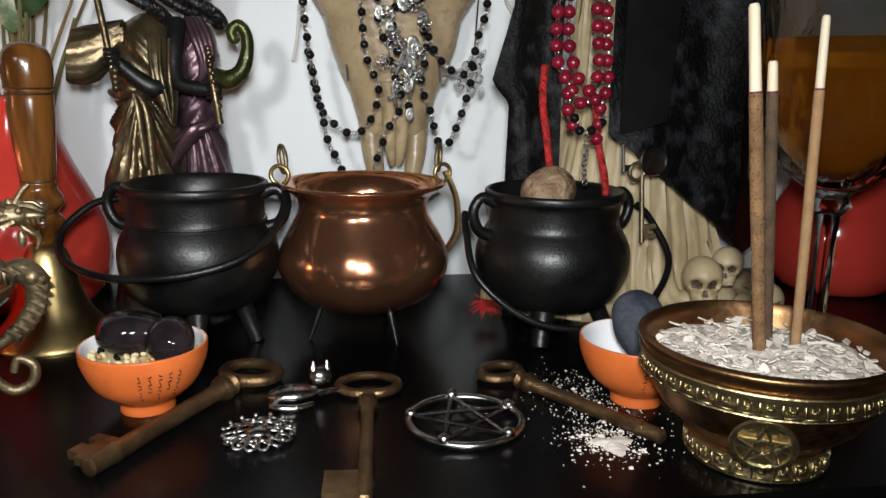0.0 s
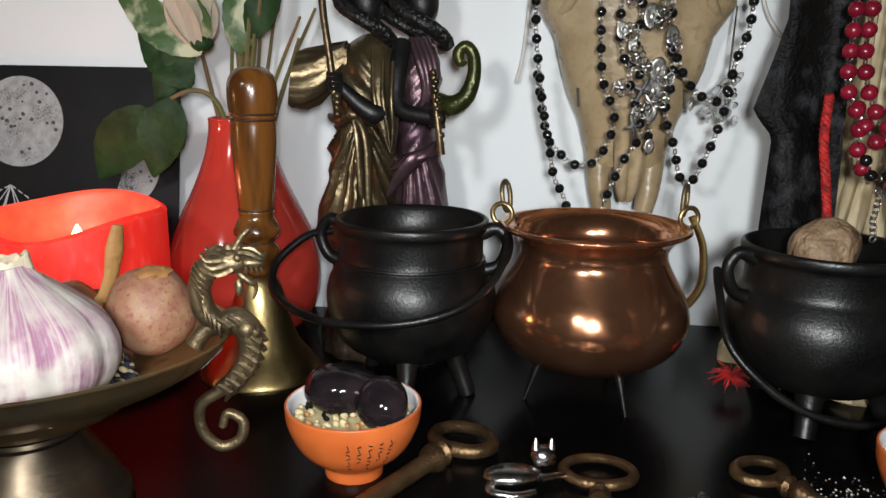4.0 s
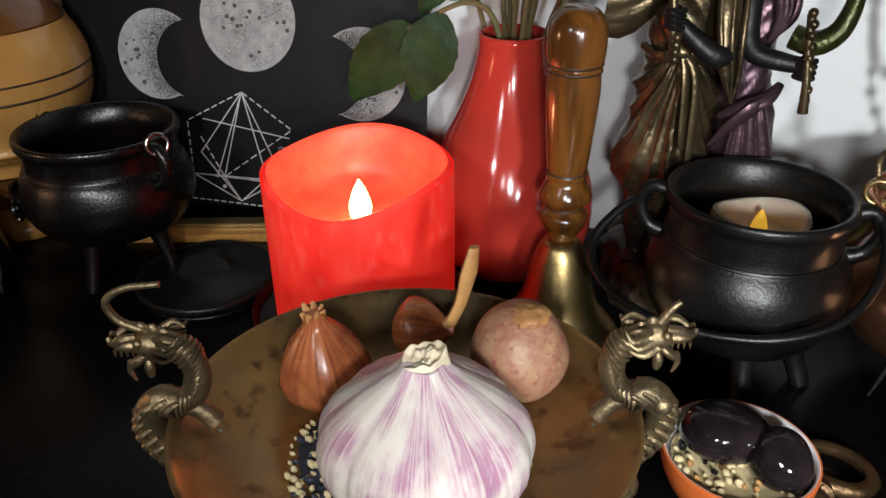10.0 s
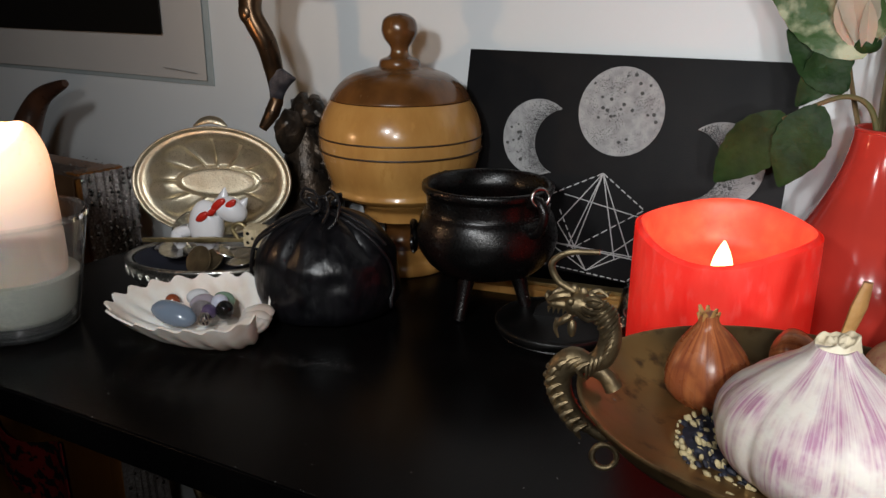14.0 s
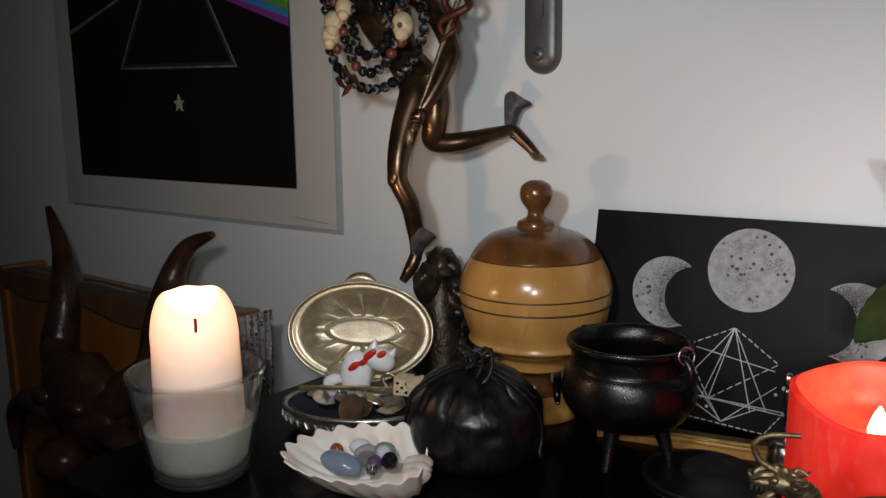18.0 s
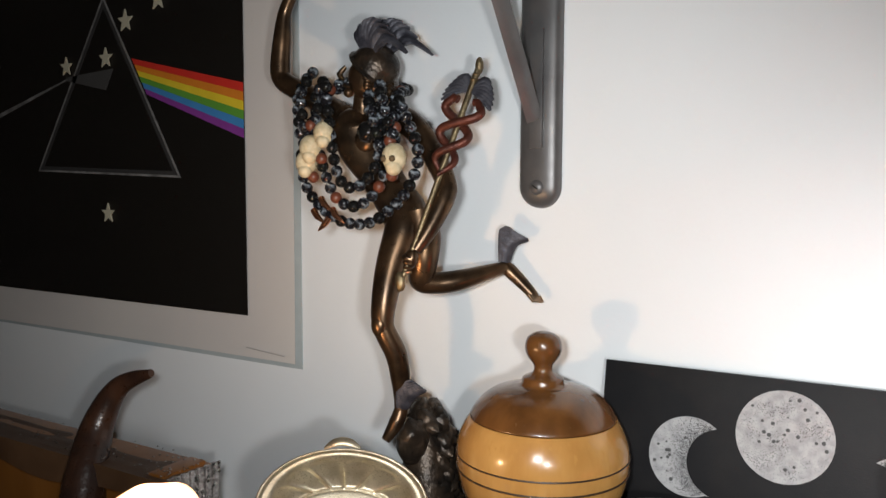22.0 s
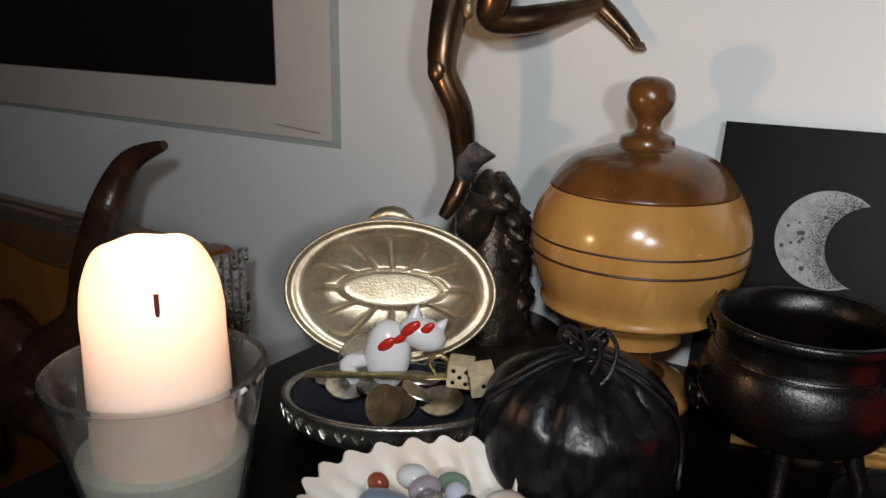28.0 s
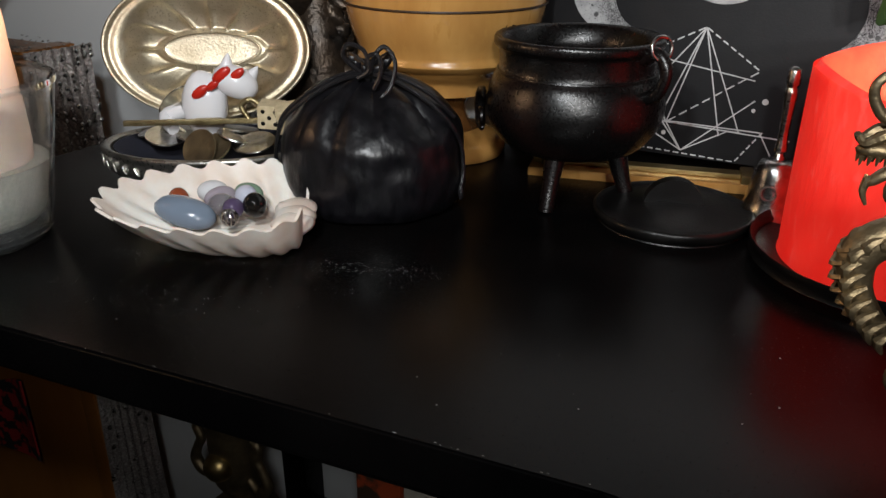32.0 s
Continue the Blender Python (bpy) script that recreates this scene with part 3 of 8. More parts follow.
cauldron("cauldron", "black cast-iron cauldron with its bail resting on the belly", -0.004, 0.624, -6, 0.0438, 0.0490, 0.099, 0.0180, IRON,
         handle=tube(spl([(-0.050, 0.004, 0.088), (-0.062, -0.006, 0.086), (-0.0745, -0.022, 0.072), (-0.066, -0.040, 0.059), (-0.036, -0.056, 0.053), (0.004, -0.061, 0.055), (0.036, -0.050, 0.062), (0.052, -0.030, 0.074), (0.056, -0.008, 0.088), (0.051, 0.002, 0.096)], 6), 0.0023, 8), legs=(-80, -15, 145), leg_r=0.006)
cauldron("cauldron", "small matt black iron cauldron holding a carved stone", 0.222, 0.615, 12, 0.0450, 0.0505, 0.094, 0.016, IRON, band=False, handle=bail(0.05, 0.094, 0.075, -1, spread=1.05), legs=(-125, -15, 110))
moonpot = cauldron("cauldron", "glossy black cauldron with a raised crescent moon, empty", -0.382, 0.652, -20, 0.0480, 0.0520, 0.0935, 0.025, GLAZED, band=True, legs=(-68, 12, 150), leg_r=0.0055)

# ---- copper pot ----
pot = thing("copper_pot", "polished copper pot with brass rings on three pin legs", "pot", 0.099, 0.628, 0, 4)
part("bowl", lathe([(0.001, 0.016), (0.028, 0.018), (0.047, 0.029), (0.0550, 0.044), (0.053, 0.058), (0.045, 0.073), (0.041, 0.083), (0.044, 0.091), (0.052, 0.0965), (0.053, 0.098), (0.051, 0.099),
                    (0.043, 0.093), (0.0395, 0.083), (0.042, 0.074), (0.049, 0.06), (0.051, 0.046), (0.045, 0.032), (0.028, 0.021), (0.001, 0.019)], 72, 4), COPPER, pot)
for a in (-66, -154, 60):
    c, s = math.cos(radians(a)), math.sin(radians(a))
    part("leg", tube([(c * 0.032, s * 0.032, 0.021), (c * 0.041, s * 0.041, 0.0)], [0.0024, 0.0011], 8), IRON, pot)
for sx, lean in ((-1, 0.2), (1, 0.1)):
    part("handle_ring", tube(ring_pts(0.0058, 20, pose(sx * 0.052, 0, 0.1035, 90, 0, 20 * sx)), 0.0014, 8, True), BRASS, pot, "brass ring")
    part("link", tube([pose(sx * 0.0500, 0.004, 0.1130, 90, 14 * sx, 62 * sx) @ Vector((0.0045 * math.cos(q * 0.314), 0.0085 * math.sin(q * 0.314), 0)) for q in range(20)], 0.0014, 8, True), OLDBRASS, pot, "upright brass link")
    pts = [(sx * 0.054, 0.002, 0.104), (sx * 0.0620, 0.003, 0.086), (sx * 0.0635, 0.007, 0.062), (sx * 0.0550, 0.014, 0.044)] if sx > 0 else [(-0.049, 0.006, 0.098), (-0.0475, 0.012, 0.082), (-0.054, 0.018, 0.066)]
    part("bail", tube(spl(pts, 6), 0.0015, 8, flat_to=1.7), BRASS, pot)


# ---- cups ----
def cup(label, x, y, rz=0):
    e = thing("tea_cup", label, "cup", x, y, 0, rz, "orange tea cups")
    part("bowl", lathe([(0.014, 0.0), (0.0145, 0.0005), (0.0145, 0.006), (0.018, 0.008), (0.027, 0.016), (0.0325, 0.028), (0.0335, 0.036), (0.0332, 0.0375), (0.032, 0.0375)], 48, 3, gap=(1,)), TERRA, e)
    part("lining", lathe([(0.0325, 0.0376), (0.0312, 0.036), (0.029, 0.025), (0.02, 0.014), (0.001, 0.011)], 48, 3, gap=(0,)), WHITEGLAZE, e, "white glazed lining")
    return e


cup_left = cup("small orange clay tea cup filled with seeds and black stones", -0.014, 0.515)
cup_left.scale = (0.92, 0.92, 0.92)
cup_right = cup("small orange clay tea cup holding a dark blue stone", 0.238, 0.498)
cup_right.scale = (0.93, 0.93, 0.93)

# ---- incense bowl ----
bowl = thing("incense_bowl", "aged copper bowl with brass key-pattern bands, full of ash", "bowl", 0.270, 0.436, 0, 0)
bowl.scale = (0.975, 0.975, 0.94)
part("body", lathe([(0.026, 0.0), (0.030, 0.001), (0.030, 0.012), (0.033, 0.016), (0.044, 0.026), (0.051, 0.040), (0.0540, 0.053), (0.0560, 0.0575), (0.0555, 0.0595), (0.0527, 0.0590), (0.049, 0.044), (0.042, 0.030), (0.001, 0.026)], 64, 3), COPPER_DULL, bowl)
upper_band = part("upper_band", lathe([(0.0500, 0.0405), (0.0522, 0.0405), (0.0546, 0.0515), (0.0520, 0.0515)], 64, gap=(0, 1)), GILT, bowl, "stamped brass key-pattern band")
foot_band = part("foot_band", lathe([(0.029, 0.001), (0.0312, 0.001), (0.0312, 0.0115), (0.029, 0.0115)], 64, gap=(0, 1)), GILT, bowl, "stamped brass key-pattern band")

# ---- brass hand bell ----
bell = thing("hand_bell", "brass hand bell with a turned varnished wooden handle", "bell", -0.097, 0.628)
part("bell_cup", lathe([(0.001, 0.060), (0.008, 0.061), (0.012, 0.056), (0.0155, 0.045), (0.019, 0.030), (0.024, 0.018), (0.031, 0.009), (0.0355, 0.003), (0.0365, 0.0), (0.034, 0.0), (0.022, 0.016), (0.015, 0.035), (0.001, 0.05)], 56, 3), BRASS, bell)
grip = part("handle", lathe([(0.001, 0.060), (0.006, 0.061), (0.0085, 0.066), (0.012, 0.072), (0.0125, 0.077), (0.0095, 0.081), (0.0135, 0.086), (0.0125, 0.091), (0.010, 0.096), (0.0105, 0.099), (0.0098, 0.101), (0.0102, 0.103), (0.0112, 0.115), (0.0130, 0.140),
                       (0.0127, 0.1515), (0.0134, 0.153), (0.0127, 0.1545), (0.0134, 0.156), (0.0142, 0.165), (0.0132, 0.175), (0.008, 0.181), (0.001, 0.182)], 40, 3), WOODBELL, bell)

# dark rings laid over the turned grooves
for zg, rg in ((0.1003, 0.0098), (0.1523, 0.0128), (0.1556, 0.0130), (0.0812, 0.0095)):
    part("groove", tube(ring_pts(rg, 40, pose(0, 0, zg)), 0.0007, 6, True), WOODLINE, grip, "dark ring laid in a turned groove")

# ---- vases ----
def vase(label, x, y):
    e = thing("vase", label, "vase", x, y, 0, 0, "red ceramic vases")
    belly = part("body", lathe([(0.030, 0.0), (0.040, 0.002), (0.0500, 0.016), (0.0535, 0.036), (0.0515, 0.056), (0.0435, 0.078), (0.0320, 0.102), (0.0245, 0.122), (0.0210, 0.138), (0.0205, 0.1460), (0.0185, 0.1455), (0.0195, 0.13), (0.024, 0.11), (0.001, 0.05)], 64, 4), REDGLAZE, e)
    part("lip", tube(ring_pts(0.0198, 40, pose(0, 0, 0.1468)), 0.0013, 8, True), REDGLAZE, belly, "rounded glossy lip")
    return e


vase_left = vase("glossy red ceramic bottle vase holding artificial flowers", -0.137, 0.712)
vase_right = vase("glossy red ceramic bottle vase behind a crystal goblet", 0.483, 0.700)

# ---- red flameless candle on a tray ----
tray = thing("candle_tray", "round black iron candle tray under a red candle", "tray", -0.207, 0.622)
part("dish", lathe([(0.001, 0.004), (0.055, 0.004), (0.061, 0.007), (0.0635, 0.011), (0.0645, 0.011), (0.063, 0.005), (0.058, 0.0015), (0.001, 0.0015)], 56, 2), IRON, tray)
for a in (30, 150, 270):
    part("foot", blob(0.004, pose(0.045 * math.cos(radians(a)), 0.045 * math.sin(radians(a)), 0.004), scale=(1, 1, 0.9)), SILVER, tray)
candle = thing("red_candle", "red wax flameless pillar candle with a glowing tip", "candle", -0.206, 0.622, 0.0045)
candle.scale = (1.015, 1.015, 0.965)


def dip(a, r, z):
    w = 0.0035 * math.sin(a) - 0.0085 * max(0.0, -math.sin(a + 0.15)) ** 3 + 0.0020 * math.cos(a * 3 + 1.2)
    k = min(1.0, max(0.0, (z - 0.06) / 0.045))
    return r, z + w * k


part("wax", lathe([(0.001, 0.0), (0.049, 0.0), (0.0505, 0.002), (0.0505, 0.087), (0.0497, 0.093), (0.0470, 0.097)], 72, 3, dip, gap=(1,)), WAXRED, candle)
part("hollow", lathe([(0.0470, 0.0970), (0.0448, 0.095), (0.0428, 0.087), (0.0405, 0.072), (0.03, 0.066), (0.001, 0.065)], 72, 3, dip, gap=(0,)), WAXRED_IN, candle, "self-glowing red wax hollow")
part("led_flame", lathe([(0.0055, 0.064), (0.0062, 0.070), (0.005, 0.076), (0.0028, 0.082), (0.0005, 0.0865)], 16, 2), FLAME, candle, "glowing teardrop flame tip")
glow = bpy.data.lights.new("led_glow", "POINT")
glow.energy, glow.color, glow.shadow_soft_size = 0.05, (1.0, 0.55, 0.25), 0.006
new("led_glow", glow).location = (-0.207, 0.612, 0.090)

# ---- bronze offering dish ----
dish = thing("offering_dish", "footed old bronze dish with two brass dragon handles", "dish", -0.1385, 0.466, 0, 13.5)
part("foot", lathe([(0.037, 0.0), (0.0385, 0.001), (0.0385, 0.004), (0.0355, 0.008), (0.0345, 0.011), (0.030, 0.019), (0.0235, 0.029), (0.0205, 0.034), (0.0215, 0.0380), (0.001, 0.0380)], 64, 2), FOOTMETAL, dish, "dull grey-brown flared foot")
part("plate", lathe([(0.001, 0.0355), (0.0215, 0.0355), (0.034, 0.0385), (0.042, 0.0435), (0.047, 0.0495), (0.059, 0.0525), (0.075, 0.061), (0.0815, 0.0690), (0.0830, 0.0705), (0.0825, 0.0715), (0.0805, 0.0705), (0.073, 0.0640), (0.057, 0.0555), (0.043, 0.0535), (0.039, 0.0525), (0.001, 0.0505)], 72, 2), PLATE, dish).matrix_local = pose(0, 0, 0.0035, -3)

garlic = thing("garlic_bulb", "large purple-streaked white garlic bulb on the bronze dish", "garlic", -0.128, 0.451, 0.0548, 0)


def cloves(a, r, z):
    """Soft clove swellings with creases between them that run up into the neck."""
    k = min(1.0, r / 0.024)
    w = 9 * a / 2 + 0.35 * math.sin(2 * a + 0.7)
    crease = abs(math.sin(w)) ** 0.55
    return r * (1 + k * (0.055 * (crease - 0.75) + 0.018 * math.cos(2 * a + 0.6)) + 0.004 * math.cos(31 * a + 40 * z) + (0.05 * math.sin(5 * a) if r < 0.012 else 0)), z + 0.0012 * math.cos(3 * a + 1) * k


part("bulb", lathe([(0.001, 0.002), (0.010, 0.0006), (0.020, 0.0), (0.0305, 0.0045), (0.0360, 0.0120), (0.0378, 0.0200), (0.0366, 0.0280), (0.0322, 0.0350), (0.0250, 0.0412), (0.0178, 0.0462), (0.0122, 0.0502), (0.0090, 0.0530), (0.0074, 0.0550)], 160, 4, cloves), GARLIC, garlic)
garlic.scale = (0.95, 0.95, 0.98)


def torn(a, r, z):
    k = max(0.0, (z - 0.0500) / 0.008)
    return r * (1 + 0.12 * math.sin(2 * a + 0.5) + 0.05 * math.sin(5 * a)), z + k * (0.0020 * math.sin(a + 0.8) + 0.0009 * math.sin(3 * a) + 0.0004 * math.sin(8 * a))


frill = lathe([(0.0078, 0.0530), (0.0073, 0.0545), (0.0069, 0.0562), (0.0066, 0.0574), (0.0059, 0.0573), (0.0052, 0.0564), (0.0040, 0.0563), (0.0034, 0.0569), (0.0026, 0.0569), (0.001, 0.0560)], 64, 3, torn)
part("neck", frill, GARLICNECK, garlic, "cut dry papery neck")

# ---- turned wooden urn ----
urn = thing("wooden_urn", "turned yellow wooden urn with a dark domed lid and foot", "urn", -0.491, 0.694)
part("base", lathe([(0.040, 0.0), (0.043, 0.001), (0.043, 0.010), (0.036, 0.014), (0.026, 0.018)], 56, 2), WOODPALE, urn)
part("stem", lathe([(0.026, 0.0175), (0.017, 0.022), (0.0145, 0.032), (0.018, 0.040), (0.022, 0.043)], 48, 3), WOODDARK, urn, "dark turned stem")
urn_bowl = part("bowl", lathe([(0.001, 0.043), (0.028, 0.043), (0.031, 0.046), (0.0315, 0.052), (0.037, 0.057), (0.055, 0.066), (0.057, 0.070), (0.056, 0.074), (0.061, 0.088), (0.0645, 0.106), (0.0638, 0.122), (0.0597, 0.134), (0.0560, 0.1408), (0.0549, 0.1424), (0.0541, 0.1427), (0.0500, 0.1427), (0.001, 0.1427)], 72, 2, lambda a, r, z: (r * 1.05, z)), WOODPALE, urn)
for zb, rb in ((0.103, 0.0675), (0.114, 0.0677)):
    part("burnt_line", tube(ring_pts(rb, 72, pose(0, 0, zb)), 0.0008, 6, True), WOODLINE, urn_bowl, "dark burnt line")
part("lid", lathe([(0.001, 0.1430), (0.0500, 0.1430), (0.0538, 0.1430), (0.0544, 0.1434), (0.0541, 0.1446), (0.0527, 0.1472), (0.0483, 0.1535), (0.0396, 0.1610), (0.0260, 0.1665), (0.018, 0.168), (0.0165, 0.172), (0.015, 0.174), (0.0085, 0.177), (0.0075, 0.183), (0.0125, 0.190), (0.0145, 0.197), (0.0125, 0.205), (0.006, 0.209), (0.001, 0.2095)], 64, 3, lambda a, r, z: (r * (1.05 if z < 0.165 else 1), z)), WOODDARK, urn, "dark domed lid with a round knob")

# ---- candle glass ----
glass = thing("candle_glass", "thick clear tapered glass holding sand and a candle", "glass", -0.627, 0.4325)
part("vessel", lathe([(0.031, 0.0), (0.0335, 0.0012), (0.0350, 0.005), (0.0368, 0.011), (0.0490, 0.0775), (0.0502, 0.0800), (0.0498, 0.0815), (0.0484, 0.0812), (0.0472, 0.0790), (0.0352, 0.0130), (0.030, 0.009), (0.001, 0.008)], 72, 2), GLASS, glass)
part("sand", lathe([(0.001, 0.0095), (0.030, 0.0105), (0.0346, 0.016), (0.0346 + 0.0052, 0.0415), (0.030, 0.0425), (0.001, 0.0425)], 48), SAND, glass, "pale sand filling the bottom")
def melt(a, r, z):
    k = min(1.0, max(0.0, (z - 0.072) / 0.035))
    return r, z + k * (0.0006 * math.sin(5 * a) - 0.010 * max(0.0, math.cos(a + 0.62)) ** 2)


pillar = thing("pillar_candle", "cream wax pillar candle burning with a sunken wick", "candle", -0.624, 0.4315, 0.030)
part("wax", lathe([(0.001, 0.0), (0.0300, 0.0), (0.0312, 0.070), (0.0307, 0.086), (0.0285, 0.098), (0.0235, 0.109), (0.0180, 0.1125), (0.0140, 0.1105), (0.009, 0.103), (0.001, 0.098)], 56, 3, melt), WAXGLOW, pillar)
part("wick", tube([(0.0235, -0.0150, 0.084), (0.0243, -0.0155, 0.0935), (0.0238, -0.0152, 0.0985)], 0.0011, 8), PURPLETIP, pillar, "charred wick")
light = bpy.data.lights.new("candle_flame", "POINT")
light.energy, light.color, light.shadow_soft_size = 0.75, (1.0, 0.60, 0.31), 0.008
new("candle_flame", light).location = (-0.618, 0.4275, 0.030 + 0.113)

# ---- drawstring bag ----
bag = thing("drawstring_bag", "black satin drawstring pouch, gathered and tied at the top", "bag", -0.478, 0.582, 0, 20)
bag.scale = (0.95, 0.95, 1.0)


def crumple(a, r, z):
    """Gathers that run from the neck down over the shoulder, a slack belly and a few broad dents below."""
    k = min(1.0, max(0.0, (z - 0.036) / 0.036))
    fold = abs(math.sin(5.5 * a + 0.6 * math.sin(3 * a) + 6 * z)) ** 0.7 - 0.6
    dent = 0.035 * noise.noise(Vector((2.2 * math.cos(a), 2.2 * math.sin(a), z * 45))) + 0.016 * noise.noise(Vector((6 * math.cos(a), 6 * math.sin(a), z * 130 + 5)))
    scallop = -0.004 * math.exp(-((z - 0.056) / 0.007) ** 2) * abs(math.sin(3.0 * a + 0.5))
    return r * (1 + 0.035 * math.cos(2 * a) + 0.26 * k ** 2.2 * fold + dent * (1 - 0.4 * k)), z + scallop + 0.003 * k * math.sin(2 * a + 1)


part("pouch", lathe([(0.001, 0.001), (0.043, 0.001), (0.0515, 0.005), (0.0545, 0.016), (0.0545, 0.030), (0.0520, 0.044), (0.0455, 0.0555), (0.0350, 0.0640), (0.0220, 0.0700), (0.0120, 0.0735), (0.0085, 0.0755), (0.0120, 0.0800), (0.0125, 0.0830), (0.0105, 0.0835), (0.001, 0.0770)], 180, 5, crumple), SATIN, bag)
part("cord", tube(ring_pts(0.0100, 24, pose(0, 0, 0.0755)), 0.0016, 6, True), CLOTH, bag, "black drawstring")

# ---- small helpers for repeats ----
def shared(bm, material):
    me = bpy.data.meshes.new("piece")
    bmesh.ops.recalc_face_normals(bm, faces=bm.faces)
    bm.to_mesh(me)
    bm.free()
    me.materials.append(material)
    me.shade_smooth()
    return me


def put(name, me, m, parent):
    ob = new(name, me)
    ob.parent = parent
    ob.matrix_local = m
    return ob


def walk_line(pts, step):
    """Points at even steps along a line."""
    out, left = [], 0.0
    for a, b in zip(pts, pts[1:]):
        a, b = Vector(a), Vector(b)
        ln = (b - a).length
        s = left
        while s < ln:
            out.append(a.lerp(b, s / ln))
            s += step
        left = s - ln
    return out


def strand(parent, pts, step, beads, wire=0.0005, wire_mat=None, k=6):
    """Beads on a chain: pts are the line, beads a list of meshes used in turn."""
    line = spl(pts, k)
    if wire_mat:
        part("cord", tube(line, wire, 5), wire_mat, parent, "thin dark cord")
    else:
        links = bmesh.new()
        for i, q in enumerate(walk_line(line, 0.0026)):
            tube(ring_pts(0.0015, 8, pose(q.x, q.y, q.z, 90, 25 * (-1) ** i, 35 + 90 * (i % 2))), 0.00045, 4, True, bm=links)
        part("chain", links, PEWTER, parent, "fine silver link chain")
    for i, q in enumerate(walk_line(line, step)):
        put("bead", beads[i % len(beads)], pose(q.x, q.y, q.z, 37 * i % 180, 0, 53 * i % 180), parent)


def bead_mesh(r, material, squash=1.0):
    return shared(blob(r, u=12, v=8, scale=(1, 1, squash)), material)


# ---- the cups' fill ----
def stones(label, x, y, z, r, material, scale, seed, rot=(0, 0, 0), name="polished_stone"):
    ob = part(name, blob(r, u=28, v=18, rough=0.16, freq=60, scale=scale, seed=seed), material)
    ob.matrix_world = pose(x, y, z, *rot)
    return tagged(ob, label, "stone")


stones("large tumbled black stone in an orange cup", -0.019, 0.520, 0.0375, 0.0162, OBSIDIAN, (1.15, 0.85, 0.72), 1, (0, 8, 10))
stones("egg-shaped tumbled black stone in an orange cup", 0.000, 0.510, 0.0365, 0.0132, OBSIDIAN, (0.95, 1.0, 0.85), 4, (15, -20, 30))
bm = bmesh.new()
lathe([(0.001, 0.028), (0.020, 0.028), (0.0262, 0.0275), (0.0250, 0.022), (0.001, 0.022)], 28, 0, None, bm, pose(-0.014, 0.515, 0))
rnd = random.Random(3)
for i in range(130):
    a, r = rnd.uniform(0, 6.28), 0.0255 * math.sqrt(rnd.random())
    blob(rnd.uniform(0.0011, 0.0026), pose(-0.014 + r * math.cos(a), 0.515 + r * math.sin(a), 0.0285 + rnd.uniform(0, 0.002), rnd.uniform(0, 90), rnd.uniform(0, 90), 0), bm, 7, 5, 0.3, 300, rnd.choice((0, 0, 0, 0, 0, 3, 3, 1)), (1, 0.8, 0.7), i)
tagged(part("seed_mix", bm, [SEEDS, BLACKBEAD, REDCORD, STEM]), "mixed pale seeds and dark peppercorns filling the cup", "seeds", kind="stuff")
stones("rough dark blue round stone in an orange cup", 0.240, 0.503, 0.0400, 0.0178, BLUESTONE, (1.0, 0.6, 1.0), 7, (-20, 0, 20), "round_stone")
stones("carved tan stone ball in the iron cauldron", 0.217, 0.612, 0.091, 0.0185, TANSTONE, (0.95, 0.95, 1.0), 9, (0, 0, 30), "carved_stone")


def inked(e, columns, a0, da, z0):
    """Columns of unreadable brush marks on the cup, as plain bars."""
    me = shared(box(0.0019, 0.0003, 0.0005), INK)
    for i in range(columns):
        for j in range(7 - 2 * (i % 2)):
            a = radians(a0 + i * da)
            z = z0 + 0.0155 - 0.0024 * j
            r = 0.0335 - 0.0095 * max(0, (0.030 - z) / 0.018) ** 1.3 - 0.0004
            put("ink_mark", me, pose((r + 0.0006) * math.cos(a), (r + 0.0006) * math.sin(a), z, 6 * (-1) ** j, (70 if (i * 3 + j) % 4 == 0 else 22 * (-1) ** (i + j)), math.degrees(a) + 90), e)


inked(cup_left, 5, -82, 9, 0.014)
inked(cup_right, 3, -105, 9, 0.014)


# ---- old keys ----
def old_key(label, x, y, rz, length, bow, shaft, material, bit=True, hollow_tip=False):
    """A big old key lying flat: its bow at the origin, the shaft along +x."""
    e = thing("old_key", label, "key", x, y, shaft * 1.05, rz, "old keys on the altar")
    part("bow", tube([(q.x, q.y, 0) for q in ring_pts(bow * 0.78, 28, None, bow)], shaft * 0.72, 8, True, flat_to=1.15), material, e)
    part("shaft", lathe([(0.001, bow * 0.92), (shaft * 0.9, bow * 0.93), (shaft * 1.5, bow + 0.004), (shaft * 1.05, bow + 0.006), (shaft * 1.65, bow + 0.009), (shaft * 1.5, bow + 0.012), (shaft, bow + 0.015), (shaft * 0.95, length * 0.7),
                         (shaft * 1.05, length * 0.86), (shaft * 1.2, length * 0.87), (shaft * 1.05, length * 0.89), (shaft, length - 0.001), (shaft * 0.6, length), (0.001, length)], 20, 0, None, None, pose(0, 0, 0, 0, 90, 0)), material, e)
    if bit:
        part("bit", prism([(length - 0.024, 0), (length - 0.024, 0.017), (length - 0.018, 0.017), (length - 0.018, 0.012), (length - 0.014, 0.012), (length - 0.014, 0.017), (length - 0.006, 0.017), (length - 0.006, 0.010), (length - 0.003, 0.010), (length - 0.003, 0)], shaft * 0.9, pose(0, 0, 0, 90)), material, e)
    return e


old_key("long rusty brown iron key lying on the black shelf", 0.034, 0.545, 241, 0.116, 0.0155, 0.0044, RUSTY)
old_key("brass-brown old key pointing to the shelf edge", 0.098, 0.524, 267, 0.118, 0.0160, 0.0032, RUSTY)
old_key("dark iron key with a brass tip dusted with ash", 0.172, 0.534, 304, 0.106, 0.0120, 0.0036, RUSTY, bit=False)

